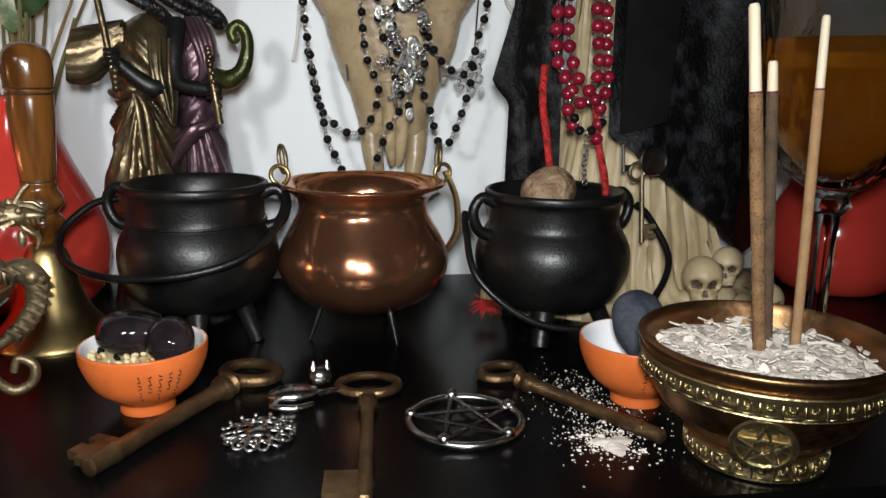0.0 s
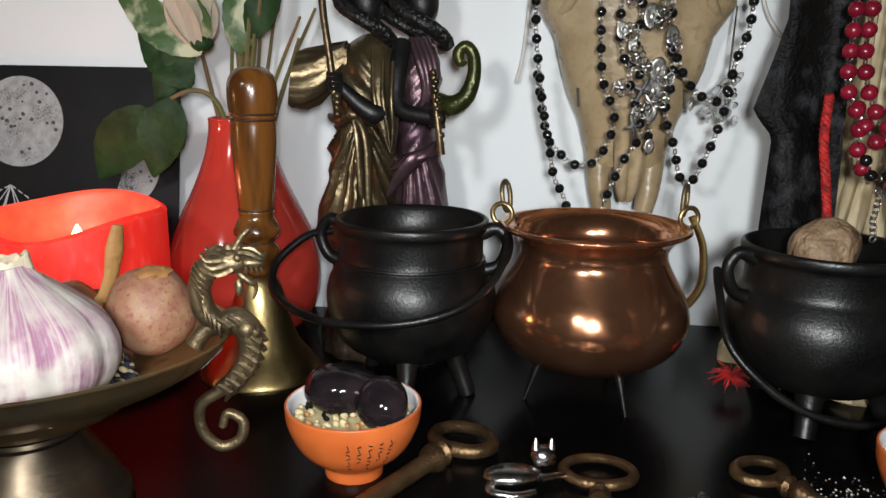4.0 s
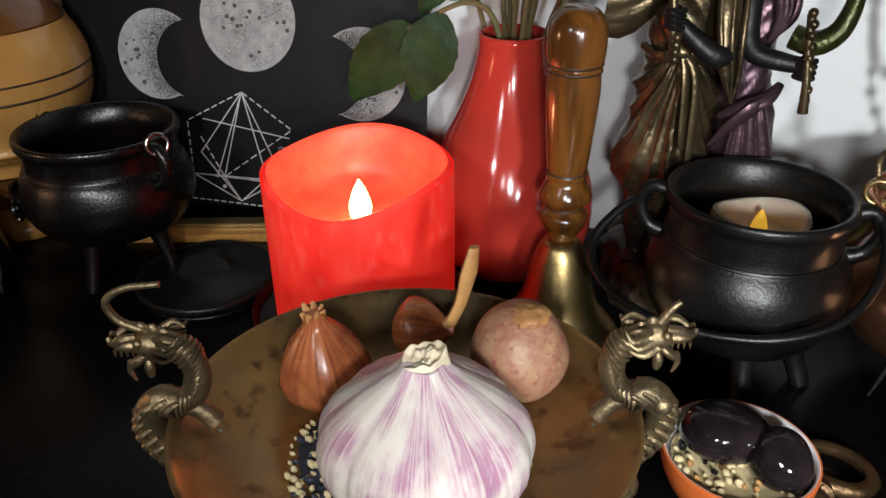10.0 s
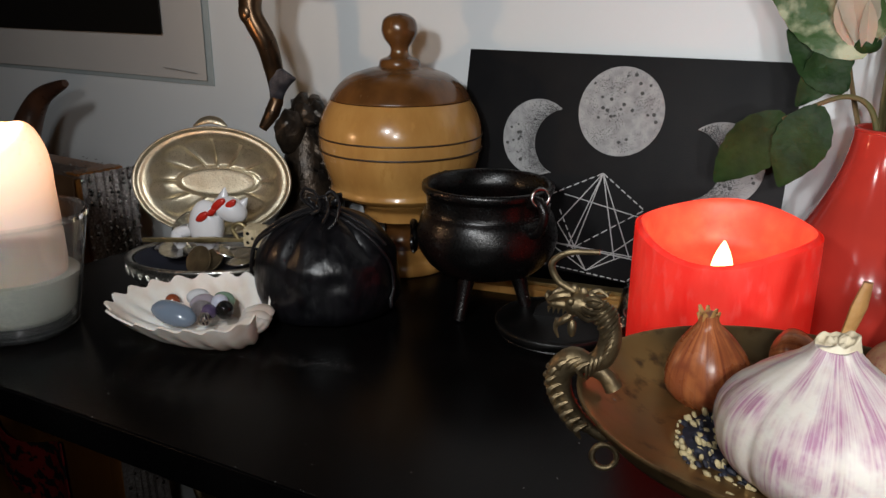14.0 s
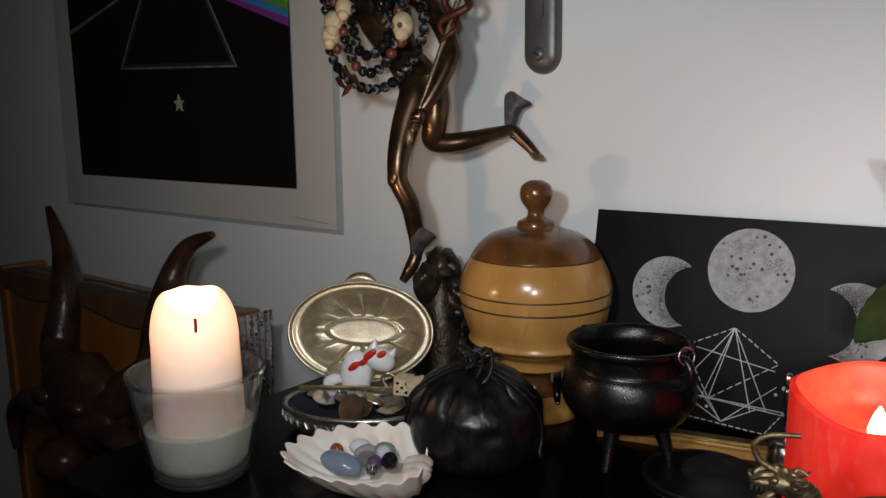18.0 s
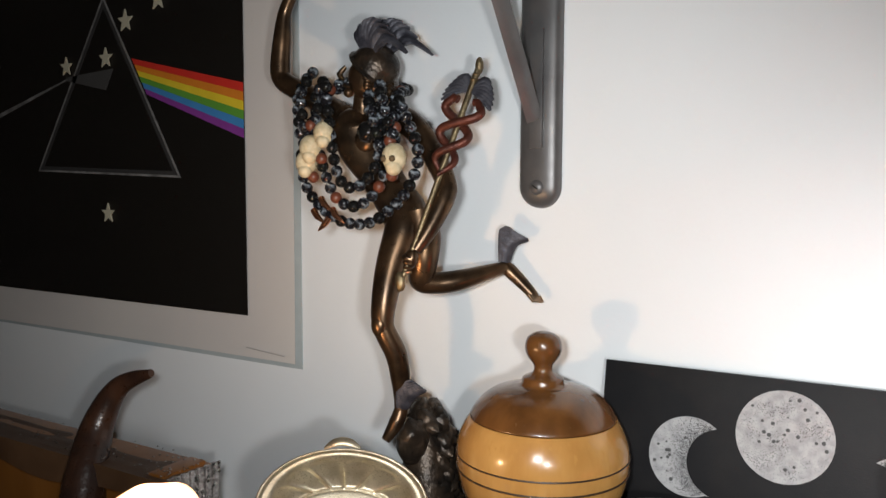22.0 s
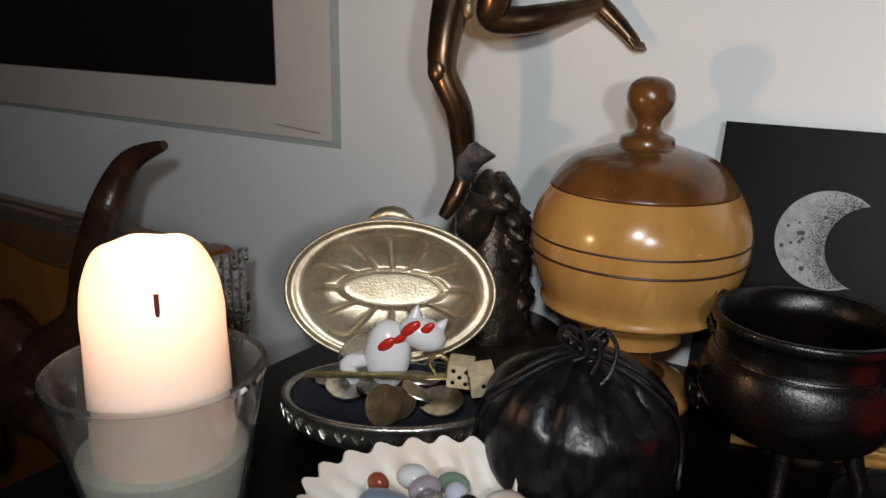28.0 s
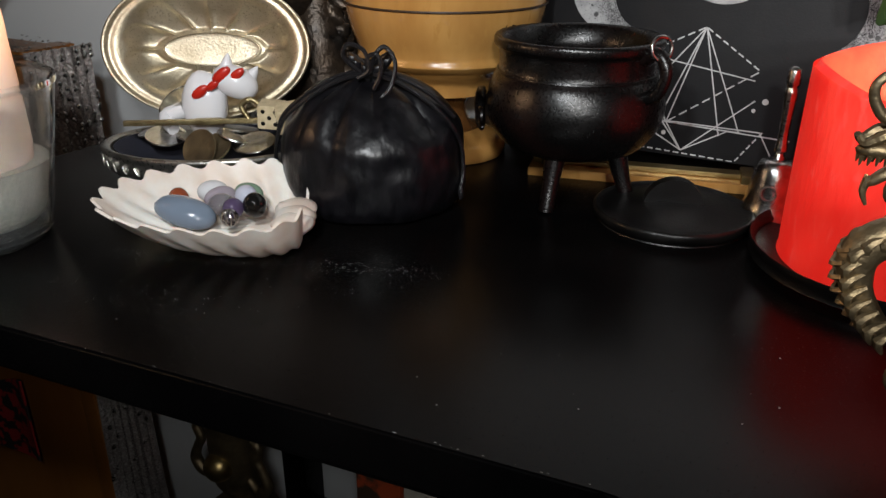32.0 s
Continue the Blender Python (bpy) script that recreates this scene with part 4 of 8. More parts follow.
# ---- silver jewellery on the shelf ----
pent = thing("pentagram_pendant", "round silver pentagram pendant with five set stones", "pendant", 0.143, 0.478, 0.0022, 6)
part("ring", tube(ring_pts(0.0275, 48), 0.0020, 8, True), SILVER, pent)
pts5 = [Vector((0.0265 * math.cos(radians(90 + 72 * i)), 0.0265 * math.sin(radians(90 + 72 * i)), 0.0008)) for i in range(5)]
for i in range(5):
    part("star_bar", tube([pts5[i], pts5[(i + 2) % 5]], 0.0011, 6), SILVER, pent)
gem = shared(blob(0.0032, u=10, v=6, scale=(1, 1, 0.9)), SILVER)
for q in pts5:
    put("set_stone", gem, pose(q.x, q.y, 0.0022), pent)

brooch = thing("silver_brooch", "round openwork silver brooch with filigree petals", "brooch", 0.045, 0.474, 0.001, 20)
fil = shared(tube(ring_pts(0.0036, 14, None, 0.0026), 0.0009, 6, True), SILVER)
nub = shared(blob(0.0013, u=8, v=6), SILVER)
for rr, cnt in ((0.0135, 15), (0.008, 9)):
    for i in range(cnt):
        a = 360 / cnt * i
        put("petal", fil, pose(rr * math.cos(radians(a)), rr * math.sin(radians(a)), 0.0015, 12 * (i % 3 - 1), 10, a), brooch)
        put("nub", nub, pose((rr + 0.003) * math.cos(radians(a + 8)), (rr + 0.003) * math.sin(radians(a + 8)), 0.0028), brooch)
part("centre", blob(0.006, pose(0, 0, 0.002), scale=(1, 1, 0.5)), SILVER, brooch)
cat = bmesh.new()
blob(0.0075, pose(-0.004, 0.001, 0.004), cat, 14, 8, scale=(1.5, 0.9, 0.5))
blob(0.0050, pose(0.0085, 0.0065, 0.008), cat, 12, 8, scale=(1, 0.9, 0.95))
for sx in (-1, 1):
    lathe([(0.0019, 0.0), (0.001, 0.0025), (0.0002, 0.004)], 8, 0, None, cat, pose(0.0085 + sx * 0.003, 0.0065, 0.0115))
tube(spl([(0.006, -0.001, 0.003), (0.014, 0.001, 0.003), (0.019, 0.004, 0.0025)], 4), [0.0022, 0.0012], 8, bm=cat)
tube(spl([(-0.010, 0.000, 0.003), (-0.014, -0.008, 0.003), (-0.006, -0.012, 0.003), (0.002, -0.010, 0.003)], 4), [0.002, 0.0015], 8, bm=cat)
figure = part("cat_pendant", cat, SILVER)
figure.matrix_world = pose(0.064, 0.512, 0.0, 0, 0, 12) @ Matrix.Diagonal((1.22, 1.22, 1.22, 1))
tagged(figure, "small shiny silver reclining cat pendant", "pendant")

# ---- spilled ash ----
bm = bmesh.new()
rnd = random.Random(5)
for i in range(1100):
    a, r = rnd.uniform(0, 6.28), abs(rnd.gauss(0, 0.013))
    cx, cy = (0.206, 0.452) if rnd.random() < 0.5 else (0.207 + rnd.uniform(-0.012, 0.02), 0.485 + rnd.uniform(-0.04, 0.045))
    s = rnd.uniform(0.00012, 0.0005) * (2.2 if rnd.random() < 0.05 else 1)
    x, y = cx + r * math.cos(a), cy + r * math.sin(a)
    v = [bm.verts.new((x + s * rnd.uniform(0.6, 1.3) * c, y + s * rnd.uniform(0.6, 1.3) * d, 0.0003)) for c, d in ((-1, -1), (1, -1), (1, 1), (-1, 1))]
    top = bm.verts.new((x, y, 0.0004 + s))
    for j in range(4):
        bm.faces.new((v[j], v[(j + 1) % 4], top))
lathe([(0.0085, 0.0003), (0.005, 0.0013), (0.002, 0.0019), (0.0005, 0.0020)], 24, 2, lambda a, r, z: (r * (1 + 0.3 * math.sin(3 * a) + 0.15 * math.sin(7 * a)), z), bm, pose(0.208, 0.449, 0))
tagged(part("ash_spill", bm, ASH), "pale ash crumbs spilled on the black shelf", "ash", kind="stuff")

# ---- the incense bowl's ash, bands, medallion and sticks ----
bm = bmesh.new()
lathe([(0.001, 0.049), (0.02, 0.0495), (0.038, 0.0490), (0.050, 0.048), (0.046, 0.040), (0.001, 0.040)], 56, 3, lambda a, r, z: (r, z + (0.0035 * noise.noise(Vector((r * math.cos(a) * 90, r * math.sin(a) * 90, 3))) + 0.002 * noise.noise(Vector((r * math.cos(a) * 260, r * math.sin(a) * 260, 1))) if z > 0.044 else 0)), bm)
rnd = random.Random(8)
for i in range(330):
    a, r = rnd.uniform(0, 6.28), 0.047 * math.sqrt(rnd.random())
    s, m = rnd.uniform(0.0010, 0.0034), pose(r * math.cos(a), r * math.sin(a), 0.0505 + rnd.uniform(-0.0012, 0.0022), rnd.gauss(0, 22), rnd.gauss(0, 22), rnd.uniform(0, 360))
    k = rnd.choice((4, 5, 6))
    rim = [(s * rnd.uniform(0.6, 1.2) * math.cos(6.283 * q / k) * (1.7 if i % 4 == 0 else 1), s * rnd.uniform(0.5, 1.1) * math.sin(6.283 * q / k)) for q in range(k)]
    low, top = [bm.verts.new(m @ Vector((x, y, 0))) for x, y in rim], [bm.verts.new(m @ Vector((x, y, 0.0007))) for x, y in rim]
    bm.faces.new(top), bm.faces.new(low[::-1])
    for q in range(k):
        bm.faces.new((low[q], low[(q + 1) % k], top[(q + 1) % k], top[q]))
for i in range(14):
    a, r, d = rnd.uniform(0, 6.28), 0.036 * math.sqrt(rnd.random()), rnd.uniform(0, 6.28)
    x, y, ln = r * math.cos(a), r * math.sin(a), rnd.uniform(0.004, 0.010)
    tube([(x - ln * math.cos(d), y - ln * math.sin(d), 0.0505), (x, y, 0.0525), (x + ln * math.cos(d + 0.3), y + ln * math.sin(d + 0.3), 0.051)], 0.0011, 5, bm=bm)
part("ash", bm, ASH, bowl, "crumbled pale grey ash")
meander = bmesh.new()
for a, b, c, d in ((0, 0, 1, 0.12), (0, 0, 0.12, 1), (0, 0.88, 0.8, 1), (0.68, 0.35, 0.8, 1), (0.34, 0.35, 0.8, 0.47), (0.34, 0.35, 0.46, 0.7)):
    box((c - a) * 0.0078, 0.0009, (d - b) * 0.0075, pose(((a + c) / 2 - 0.5) * 0.0075, 0, ((b + d) / 2 - 0.5) * 0.0075), meander)
key_me = shared(meander, GILT)
for i in range(40):
    a = 9 * i
    put("key_motif", key_me, pose(0.0537 * math.cos(radians(a)), 0.0537 * math.sin(radians(a)), 0.0462, -12, 0, a + 90), upper_band)
for i in range(22):
    a = 360 / 22 * i
    put("key_motif", key_me, pose(0.0315 * math.cos(radians(a)), 0.0315 * math.sin(radians(a)), 0.0063, 0, 0, a + 90), foot_band)
for z, r in ((0.0408, 0.0523), (0.0514, 0.0547)):
    part("band_edge", tube(ring_pts(r, 56, pose(0, 0, z)), 0.0007, 6, True), GILT, bowl)
aim = math.degrees(math.atan2(0.129 - 0.440, 0.084 - 0.272)) + 4
mm = pose(0, 0, 0, 0, 0, aim + 90) @ pose(0, -0.0470, 0.0275, 106, 0, 0)
seal = part("medallion", lathe([(0.001, 0.0), (0.0125, 0.0), (0.0135, 0.001), (0.0130, 0.0022), (0.0115, 0.0022), (0.0108, 0.0012), (0.001, 0.0012)], 40, 0, None, None, mm), GILT, bowl, "round brass pentacle medallion")
pts5 = [Vector((0.0105 * math.cos(radians(90 + 72 * i)), 0.0105 * math.sin(radians(90 + 72 * i)), 0.002)) for i in range(5)]
for i in range(5):
    part("star_bar", tube([pts5[i], pts5[(i + 2) % 5]], 0.0008, 6, m=mm), GILT, seal)
part("star_ring", tube([mm @ Vector((0.0036 * math.cos(0.4 * i), 0.0036 * math.sin(0.4 * i), 0.0022)) for i in range(16)], 0.0006, 6, True), GILT, bowl)


def incense(label, foot, top, r, material, bare):
    e = thing("incense_stick", label, "incense stick", *foot)
    d = Vector(top) - Vector(foot)
    a, b = d * (1 - bare), d * (1 - bare + 0.006)
    part("paste", tube([d * 0, d * 0.25, d * 0.5, a], [r, r * 0.97, r * 1.02, r * 0.98], 12), material, e)
    part("band", tube([a, b], r * 0.98, 12), PURPLETIP, e, "thin maroon band")
    part("bare_end", tube([b, d * 0.99, d], [r * 0.86, r * 0.8, r * 0.6], 10), STICKWOOD, e, "pale bare bamboo end")


incense("thick brown incense stick stuck in the ash", (0.272, 0.442, 0.041), (0.257, 0.450, 0.197), 0.0030, INCENSE, 0.235)
incense("dark thin incense stick stuck in the ash", (0.281, 0.452, 0.041), (0.268, 0.450, 0.174), 0.0026, INCENSEDARK, 0.10)
incense("leaning tan incense stick stuck in the ash", (0.288, 0.441, 0.041), (0.290, 0.450, 0.193), 0.0023, INCENSETAN, 0.205)

# ---- crystal goblet with an amber drink ----
gob = thing("crystal_goblet", "tall cut-crystal goblet filled with amber drink", "goblet", 0.3675, 0.545)


def facets(a, r, z):
    if 0.150 <= z < 0.1885 and r > 0.02:
        return r * (0.93 + 0.07 * abs(math.cos(8 * a)) ** 0.7), z
    return (r * (1 + 0.07 * abs(math.sin(9 * a + z * 190)) - 0.07 * abs(math.cos(9 * a - z * 190))), z) if 0.106 < z < 0.150 else (r, z)


part("bowl", lathe([(0.001, 0.006), (0.030, 0.001), (0.034, 0.0), (0.034, 0.002), (0.012, 0.008), (0.006, 0.016), (0.0055, 0.06), (0.0065, 0.088), (0.012, 0.094), (0.009, 0.099), (0.014, 0.104), (0.028, 0.116), (0.0385, 0.136), (0.0450, 0.160), (0.0490, 0.188), (0.0520, 0.242),
                    (0.0508, 0.242), (0.0476, 0.188), (0.0433, 0.160), (0.0362, 0.137), (0.025, 0.120), (0.011, 0.110), (0.001, 0.108)], 72, 2, facets), CRYSTAL, gob)
part("drink", lathe([(0.001, 0.1084), (0.0108, 0.1104), (0.0248, 0.1204), (0.0359, 0.1374), (0.0430, 0.1604), (0.0473, 0.188), (0.001, 0.188)], 72, 2, facets), WINE, gob, "clear amber drink")


# ---- deer skull with its rosaries ----
skull = thing("deer_skull", "old brown deer skull hung on the wall behind the pots", "skull", 0.1265, 0.742, 0)
bm = bmesh.new()
secs = [(0.120, 0.0262, 0.016), (0.130, 0.0275, 0.020), (0.150, 0.033, 0.024), (0.165, 0.040, 0.027), (0.185, 0.047, 0.030), (0.205, 0.0515, 0.033), (0.225, 0.064, 0.036), (0.245, 0.062, 0.040), (0.28, 0.045, 0.045), (0.31, 0.028, 0.03)]
rows = []
for z, w, d in secs:
    rows.append([bm.verts.new((w * math.copysign(abs(math.cos(a)) ** 0.7, math.cos(a)) * (1 + 0.025 * noise.noise(Vector((z * 60, a, 0)))), -d * math.copysign(abs(math.sin(a)) ** 0.75, math.sin(a)) if math.sin(a) > 0 else -0.012 * math.sin(a), z)) for a in [2 * math.pi * i / 36 for i in range(36)]])
for u, w in zip(rows, rows[1:]):
    for i in range(36):
        bm.faces.new((u[i], u[(i + 1) % 36], w[(i + 1) % 36], w[i]))
bm.faces.new(rows[0][::-1]), bm.faces.new(rows[-1])
cranium = part("cranium", bm, BONE, skull)
for sx in (-1, 1):
    part("nose_bone", tube(spl([(sx * 0.006, -0.030, 0.16), (sx * 0.0048, -0.026, 0.13), (sx * 0.0036, -0.024, 0.108), (sx * 0.0022, -0.020, 0.098)], 5), [0.0066, 0.0054, 0.0040, 0.0022], 10), BONE, skull, "thin nasal bone")
    part("jaw_prong", tube(spl([(sx * 0.0178, -0.004, 0.134), (sx * 0.0172, -0.006, 0.116), (sx * 0.0160, -0.008, 0.102), (sx * 0.0140, -0.010, 0.089)], 5), [0.0096, 0.0088, 0.0078, 0.0062], 14), BONE, skull, "bone prong beside the open nose")
    part("inked_key", tube([(sx * 0.034 - 0.002, -0.0265, 0.172), (sx * 0.034 - 0.001, -0.0255, 0.160)], 0.0008, 5), INK, skull, "small dark key drawn on the bone")
    part("eye_socket_rim", tube(ring_pts(0.016, 20, pose(sx * 0.050, -0.020, 0.236, 90, 0, sx * 55)), 0.004, 8, True), BONE, skull)

ros = thing("black_rosary", "black bead rosaries with silver chains hung over the skull", "rosary", 0, 0, 0)
bk = [bead_mesh(0.0031, BLACKBEAD)]
strand(ros, [(0.061, 0.70, 0.235), (0.062, 0.69, 0.206), (0.066, 0.69, 0.174), (0.069, 0.69, 0.156), (0.073, 0.69, 0.137), (0.077, 0.69, 0.117), (0.083, 0.69, 0.106), (0.086, 0.69, 0.098)], 0.0118, bk)
strand(ros, [(0.064, 0.697, 0.18), (0.071, 0.692, 0.144), (0.079, 0.69, 0.133), (0.089, 0.69, 0.125), (0.102, 0.69, 0.127), (0.111, 0.69, 0.144), (0.112, 0.69, 0.158), (0.105, 0.69, 0.174), (0.102, 0.69, 0.194), (0.100, 0.69, 0.235)], 0.0108, bk)
strand(ros, [(0.125, 0.69, 0.235), (0.124, 0.69, 0.207), (0.120, 0.69, 0.185), (0.122, 0.69, 0.170), (0.129, 0.69, 0.146), (0.119, 0.69, 0.127), (0.111, 0.69, 0.106), (0.109, 0.69, 0.096)], 0.0122, bk)
strand(ros, [(0.192, 0.70, 0.235), (0.188, 0.69, 0.208), (0.182, 0.69, 0.189), (0.179, 0.69, 0.165), (0.175, 0.69, 0.148), (0.170, 0.69, 0.133), (0.162, 0.69, 0.116), (0.155, 0.69, 0.119), (0.150, 0.69, 0.138), (0.143, 0.69, 0.158), (0.146, 0.69, 0.180), (0.143, 0.69, 0.205), (0.143, 0.69, 0.235)], 0.0112, bk)
strand(ros, [(0.144, 0.69, 0.20), (0.153, 0.69, 0.180), (0.165, 0.69, 0.168), (0.176, 0.69, 0.167), (0.181, 0.69, 0.182)], 0.0095, bk)
strand(ros, [(0.113, 0.688, 0.230), (0.112, 0.688, 0.207), (0.116, 0.688, 0.190), (0.124, 0.686, 0.182), (0.131, 0.688, 0.176), (0.134, 0.688, 0.15), (0.132, 0.688, 0.135)], 0.0135, bk)
medal = shared(lathe([(0.001, 0.0), (0.0085, 0.0), (0.0092, 0.0006), (0.0085, 0.0012), (0.007, 0.0008), (0.004, 0.0020), (0.0025, 0.0010), (0.001, 0.0022)], 24), PEWTER)
for x, z, s, tilt in ((0.134, 0.172, 1.0, 80), (0.136, 0.184, 0.9, 95), (0.133, 0.160, 0.85, 85), (0.113, 0.207, 0.6, 88), (0.143, 0.204, 0.7, 80), (0.134, 0.138, 0.55, 92), (0.130, 0.215, 0.9, 86), (0.120, 0.198, 0.5, 90), (0.124, 0.158, 0.45, 84)):
    put("medal", medal, pose(x, 0.684, z, tilt, 0, 9) @ Matrix.Diagonal((s * 0.62, s * 0.95, s, 1)), ros)
lace = bmesh.new()
for k in range(6):
    a = radians(60 * k)
    tube(ring_pts(0.0026, 10, pose(0.0042 * math.cos(a), 0.0042 * math.sin(a), 0.0004 * (k % 2), 12, 0, 60 * k)), 0.0006, 5, True, bm=lace)
blob(0.0022, pose(0, 0, 0.0006), lace, 8, 6, scale=(1, 1, 0.5))
lace_me = shared(lace, SILVER)
rnd = random.Random(23)
for k in range(12):
    t = k / 11
    put("filigree", lace_me, pose(0.128 + 0.014 * math.sin(k * 2.4) + 0.004 * t, 0.681, 0.160 + 0.072 * t, 90 + rnd.uniform(-25, 25), rnd.uniform(-25, 25), rnd.uniform(-30, 30)) @ Matrix.Scale(0.8, 4), ros)
cross = shared(box(0.010, 0.0014, 0.0024, None, box(0.0024, 0.0014, 0.016, None, None, 0.0004), 0.0004), IRON)
for x, z, turn in ((0.127, 0.172, 25), (0.123, 0.150, -12)):
    put("cross", cross, pose(x, 0.680, z, 0, turn, 0), ros)
crys = shared(blob(0.0028, u=6, v=4, scale=(0.8, 0.8, 1.5)), GLASS)
rnd = random.Random(2)
tas = thing("crystal_tassel", "clear crystal tassel hanging beside the skull", "tassel", 0.178, 0.712, 0.165)
for i in range(26):
    put("crystal", crys, pose(rnd.gauss(0, 0.005) + i * 0.0003, rnd.gauss(0, 0.002), -0.012 + i * 0.0011, rnd.uniform(0, 60), rnd.uniform(0, 60), 0), tas)
part("cord", tube([(0.006, 0, 0.015), (0.012, 0.02, 0.06)], 0.0006, 5), SILVER, tas)
for pts in ([(0.060, 0.757, 0.26), (0.0555, 0.758, 0.21), (0.0535, 0.757, 0.19), (0.050, 0.754, 0.174)], [(0.205, 0.757, 0.26), (0.215, 0.757, 0.225), (0.226, 0.756, 0.208)]):
    tagged(part("wall_cord", tube(spl(pts, 5), 0.0014, 6), PAPER), "thin pale cord end hanging against the wall", "cord")

# ---- robed statue with skulls, its cape, beads and charms ----
robe = bmesh.new()


def folds(a, r, z):
    k = max(0.0, 1 - z / 0.3)
    w = a + 0.10 * noise.noise(Vector((6 * math.cos(a), 6 * math.sin(a), z * 14)))
    return r * (0.97 + (0.06 * (1 - abs(math.sin(16 * w + 5 * z)) ** 0.6) + 0.035 * (1 - abs(math.sin(35 * w - 9 * z)) ** 0.6) + 0.02 * math.sin(7 * a)) * (0.5 + k)), z


lathe([(0.100, 0.0), (0.100, 0.010), (0.088, 0.016), (0.076, 0.026), (0.068, 0.050), (0.058, 0.09), (0.050, 0.14), (0.046, 0.20), (0.043, 0.26), (0.035, 0.30), (0.022, 0.33), (0.001, 0.345)], 240, 3, folds, robe, pose(0.300, 0.690, 0) @ Matrix.Diagonal((1, 0.72, 1, 1)))
def skull_head(bm, m, r):
    """A small skull facing -y: domed brain case, hollow eyes and nose, cheeks, a row of teeth."""
    n0, f0 = len(bm.verts), len(bm.faces)
    blob(r, m @ pose(0, 0.1 * r, 0.1 * r), bm, 44, 32, 0.0, 40, 0, (0.88, 1.05, 0.92))
    blob(r * 0.62, m @ pose(0, -r * 0.45, -r * 0.62), bm, 32, 22, 0, 40, 0, (0.95, 0.85, 0.9))
    bm.verts.ensure_lookup_table()
    inv = m.inverted()
    for v in bm.verts[n0:]:
        q = inv @ v.co
        for ex, ez, er, deep in ((-0.36, -0.12, 0.27, 0.42), (0.36, -0.12, 0.27, 0.42), (0.0, -0.46, 0.15, 0.26)):
            d = math.hypot(q.x - ex * r, (q.z - ez * r) * (1.0 if er > 0.2 else 0.7)) / (er * r)
            if q.y < 0 and d < 1.25:
                q.y += deep * r * max(0.0, 1 - (d / 1.25) ** 3)
        v.co = m @ q
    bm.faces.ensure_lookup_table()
    # eyes and nose coloured brown: socket shade and stain in one tone
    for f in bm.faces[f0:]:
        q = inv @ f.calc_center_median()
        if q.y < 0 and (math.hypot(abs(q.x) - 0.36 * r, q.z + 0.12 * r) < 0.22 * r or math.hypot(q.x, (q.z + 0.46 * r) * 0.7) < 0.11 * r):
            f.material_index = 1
    for k in range(7):
        a = radians(-60 + 20 * k)
        blob(r * 0.09, m @ pose(r * 0.46 * math.sin(a), -r * (0.45 + 0.50 * math.cos(a)), -r * 0.90), bm, 7, 5, 0, 40, 0, (0.9, 0.7, 1.5))


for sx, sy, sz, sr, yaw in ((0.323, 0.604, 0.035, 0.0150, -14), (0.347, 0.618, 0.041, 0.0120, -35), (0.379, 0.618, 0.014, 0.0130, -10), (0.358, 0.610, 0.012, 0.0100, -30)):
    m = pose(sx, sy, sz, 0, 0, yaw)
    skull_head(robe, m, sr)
rnd = random.Random(4)
for i in range(26):
    a = radians(rnd.uniform(185, 355))
    blob(rnd.uniform(0.006, 0.014), pose(0.300 + 0.088 * math.cos(a), 0.690 + 0.066 * math.sin(a), rnd.uniform(0.004, 0.016)), robe, 10, 7, 0.3, 120, 0, (1.3, 1, 0.6), i)
tagged(part("robed_statue", robe, [RESIN, flat("brown_socket_shade_stain", (0.07, 0.05, 0.03))]), "ivory resin robed statue with small skulls at its base", "statue")

cape = thing("velvet_cape", "black velvet cape draped over the robed statue", "cape", 0, 0, 0)


def drape(rows, cols, fn, thick=0.0016):
    bm = bmesh.new()
    g = [[bm.verts.new(fn(i / rows, j / cols)) for j in range(cols + 1)] for i in range(rows + 1)]
    for i in range(rows):
        for j in range(cols):
            bm.faces.new((g[i][j], g[i][j + 1], g[i + 1][j + 1], g[i + 1][j]))
    bmesh.ops.recalc_face_normals(bm, faces=bm.faces)
    bmesh.ops.solidify(bm, geom=bm.faces[:], thickness=thick)
    return bm


def cape_right(s, t):
    top = Vector((0.262 + 0.095 * t, 0.632 + 0.03 * math.sin(t * 3.0), 0.30))
    hem = Vector((0.257, 0.618, 0.130)).lerp(Vector((0.364, 0.640, 0.050)), t)
    hem.y += -0.012 * math.sin(math.pi * t) + 0.01 * t
    q = top.lerp(hem, s)
    q.y += 0.004 * math.sin(9 * t + 3 * s) * s + 0.0010 * math.sin(23 * t + 7 * s)
    return q


def cape_edge(s, t):
    top = Vector((0.350, 0.655, 0.30))
    hem = Vector((0.368, 0.650, 0.036))
    q = top.lerp(hem, s)
    q.x += 0.050 * t + 0.004 * math.sin(6 * s) + 0.010 * t * s
    q.y += 0.07 * t
    return q


def cape_left(s, t):
    inner = Vector((0.232, 0.640, 0.26)).lerp(Vector((0.232, 0.645, 0.075)), s)
    k = s * 0.185
    out = 0.205 - (0.014 * min(1, max(0, (s - 0.25) / 0.28)) if s < 0.53 else 0.014 - 0.013 * min(1, (s - 0.53) / 0.08))
    q = inner.copy()
    q.x = inner.x + (out - inner.x) * t
    q.y += 0.035 * t + 0.004 * math.sin(9 * t + 4 * s)
    return q


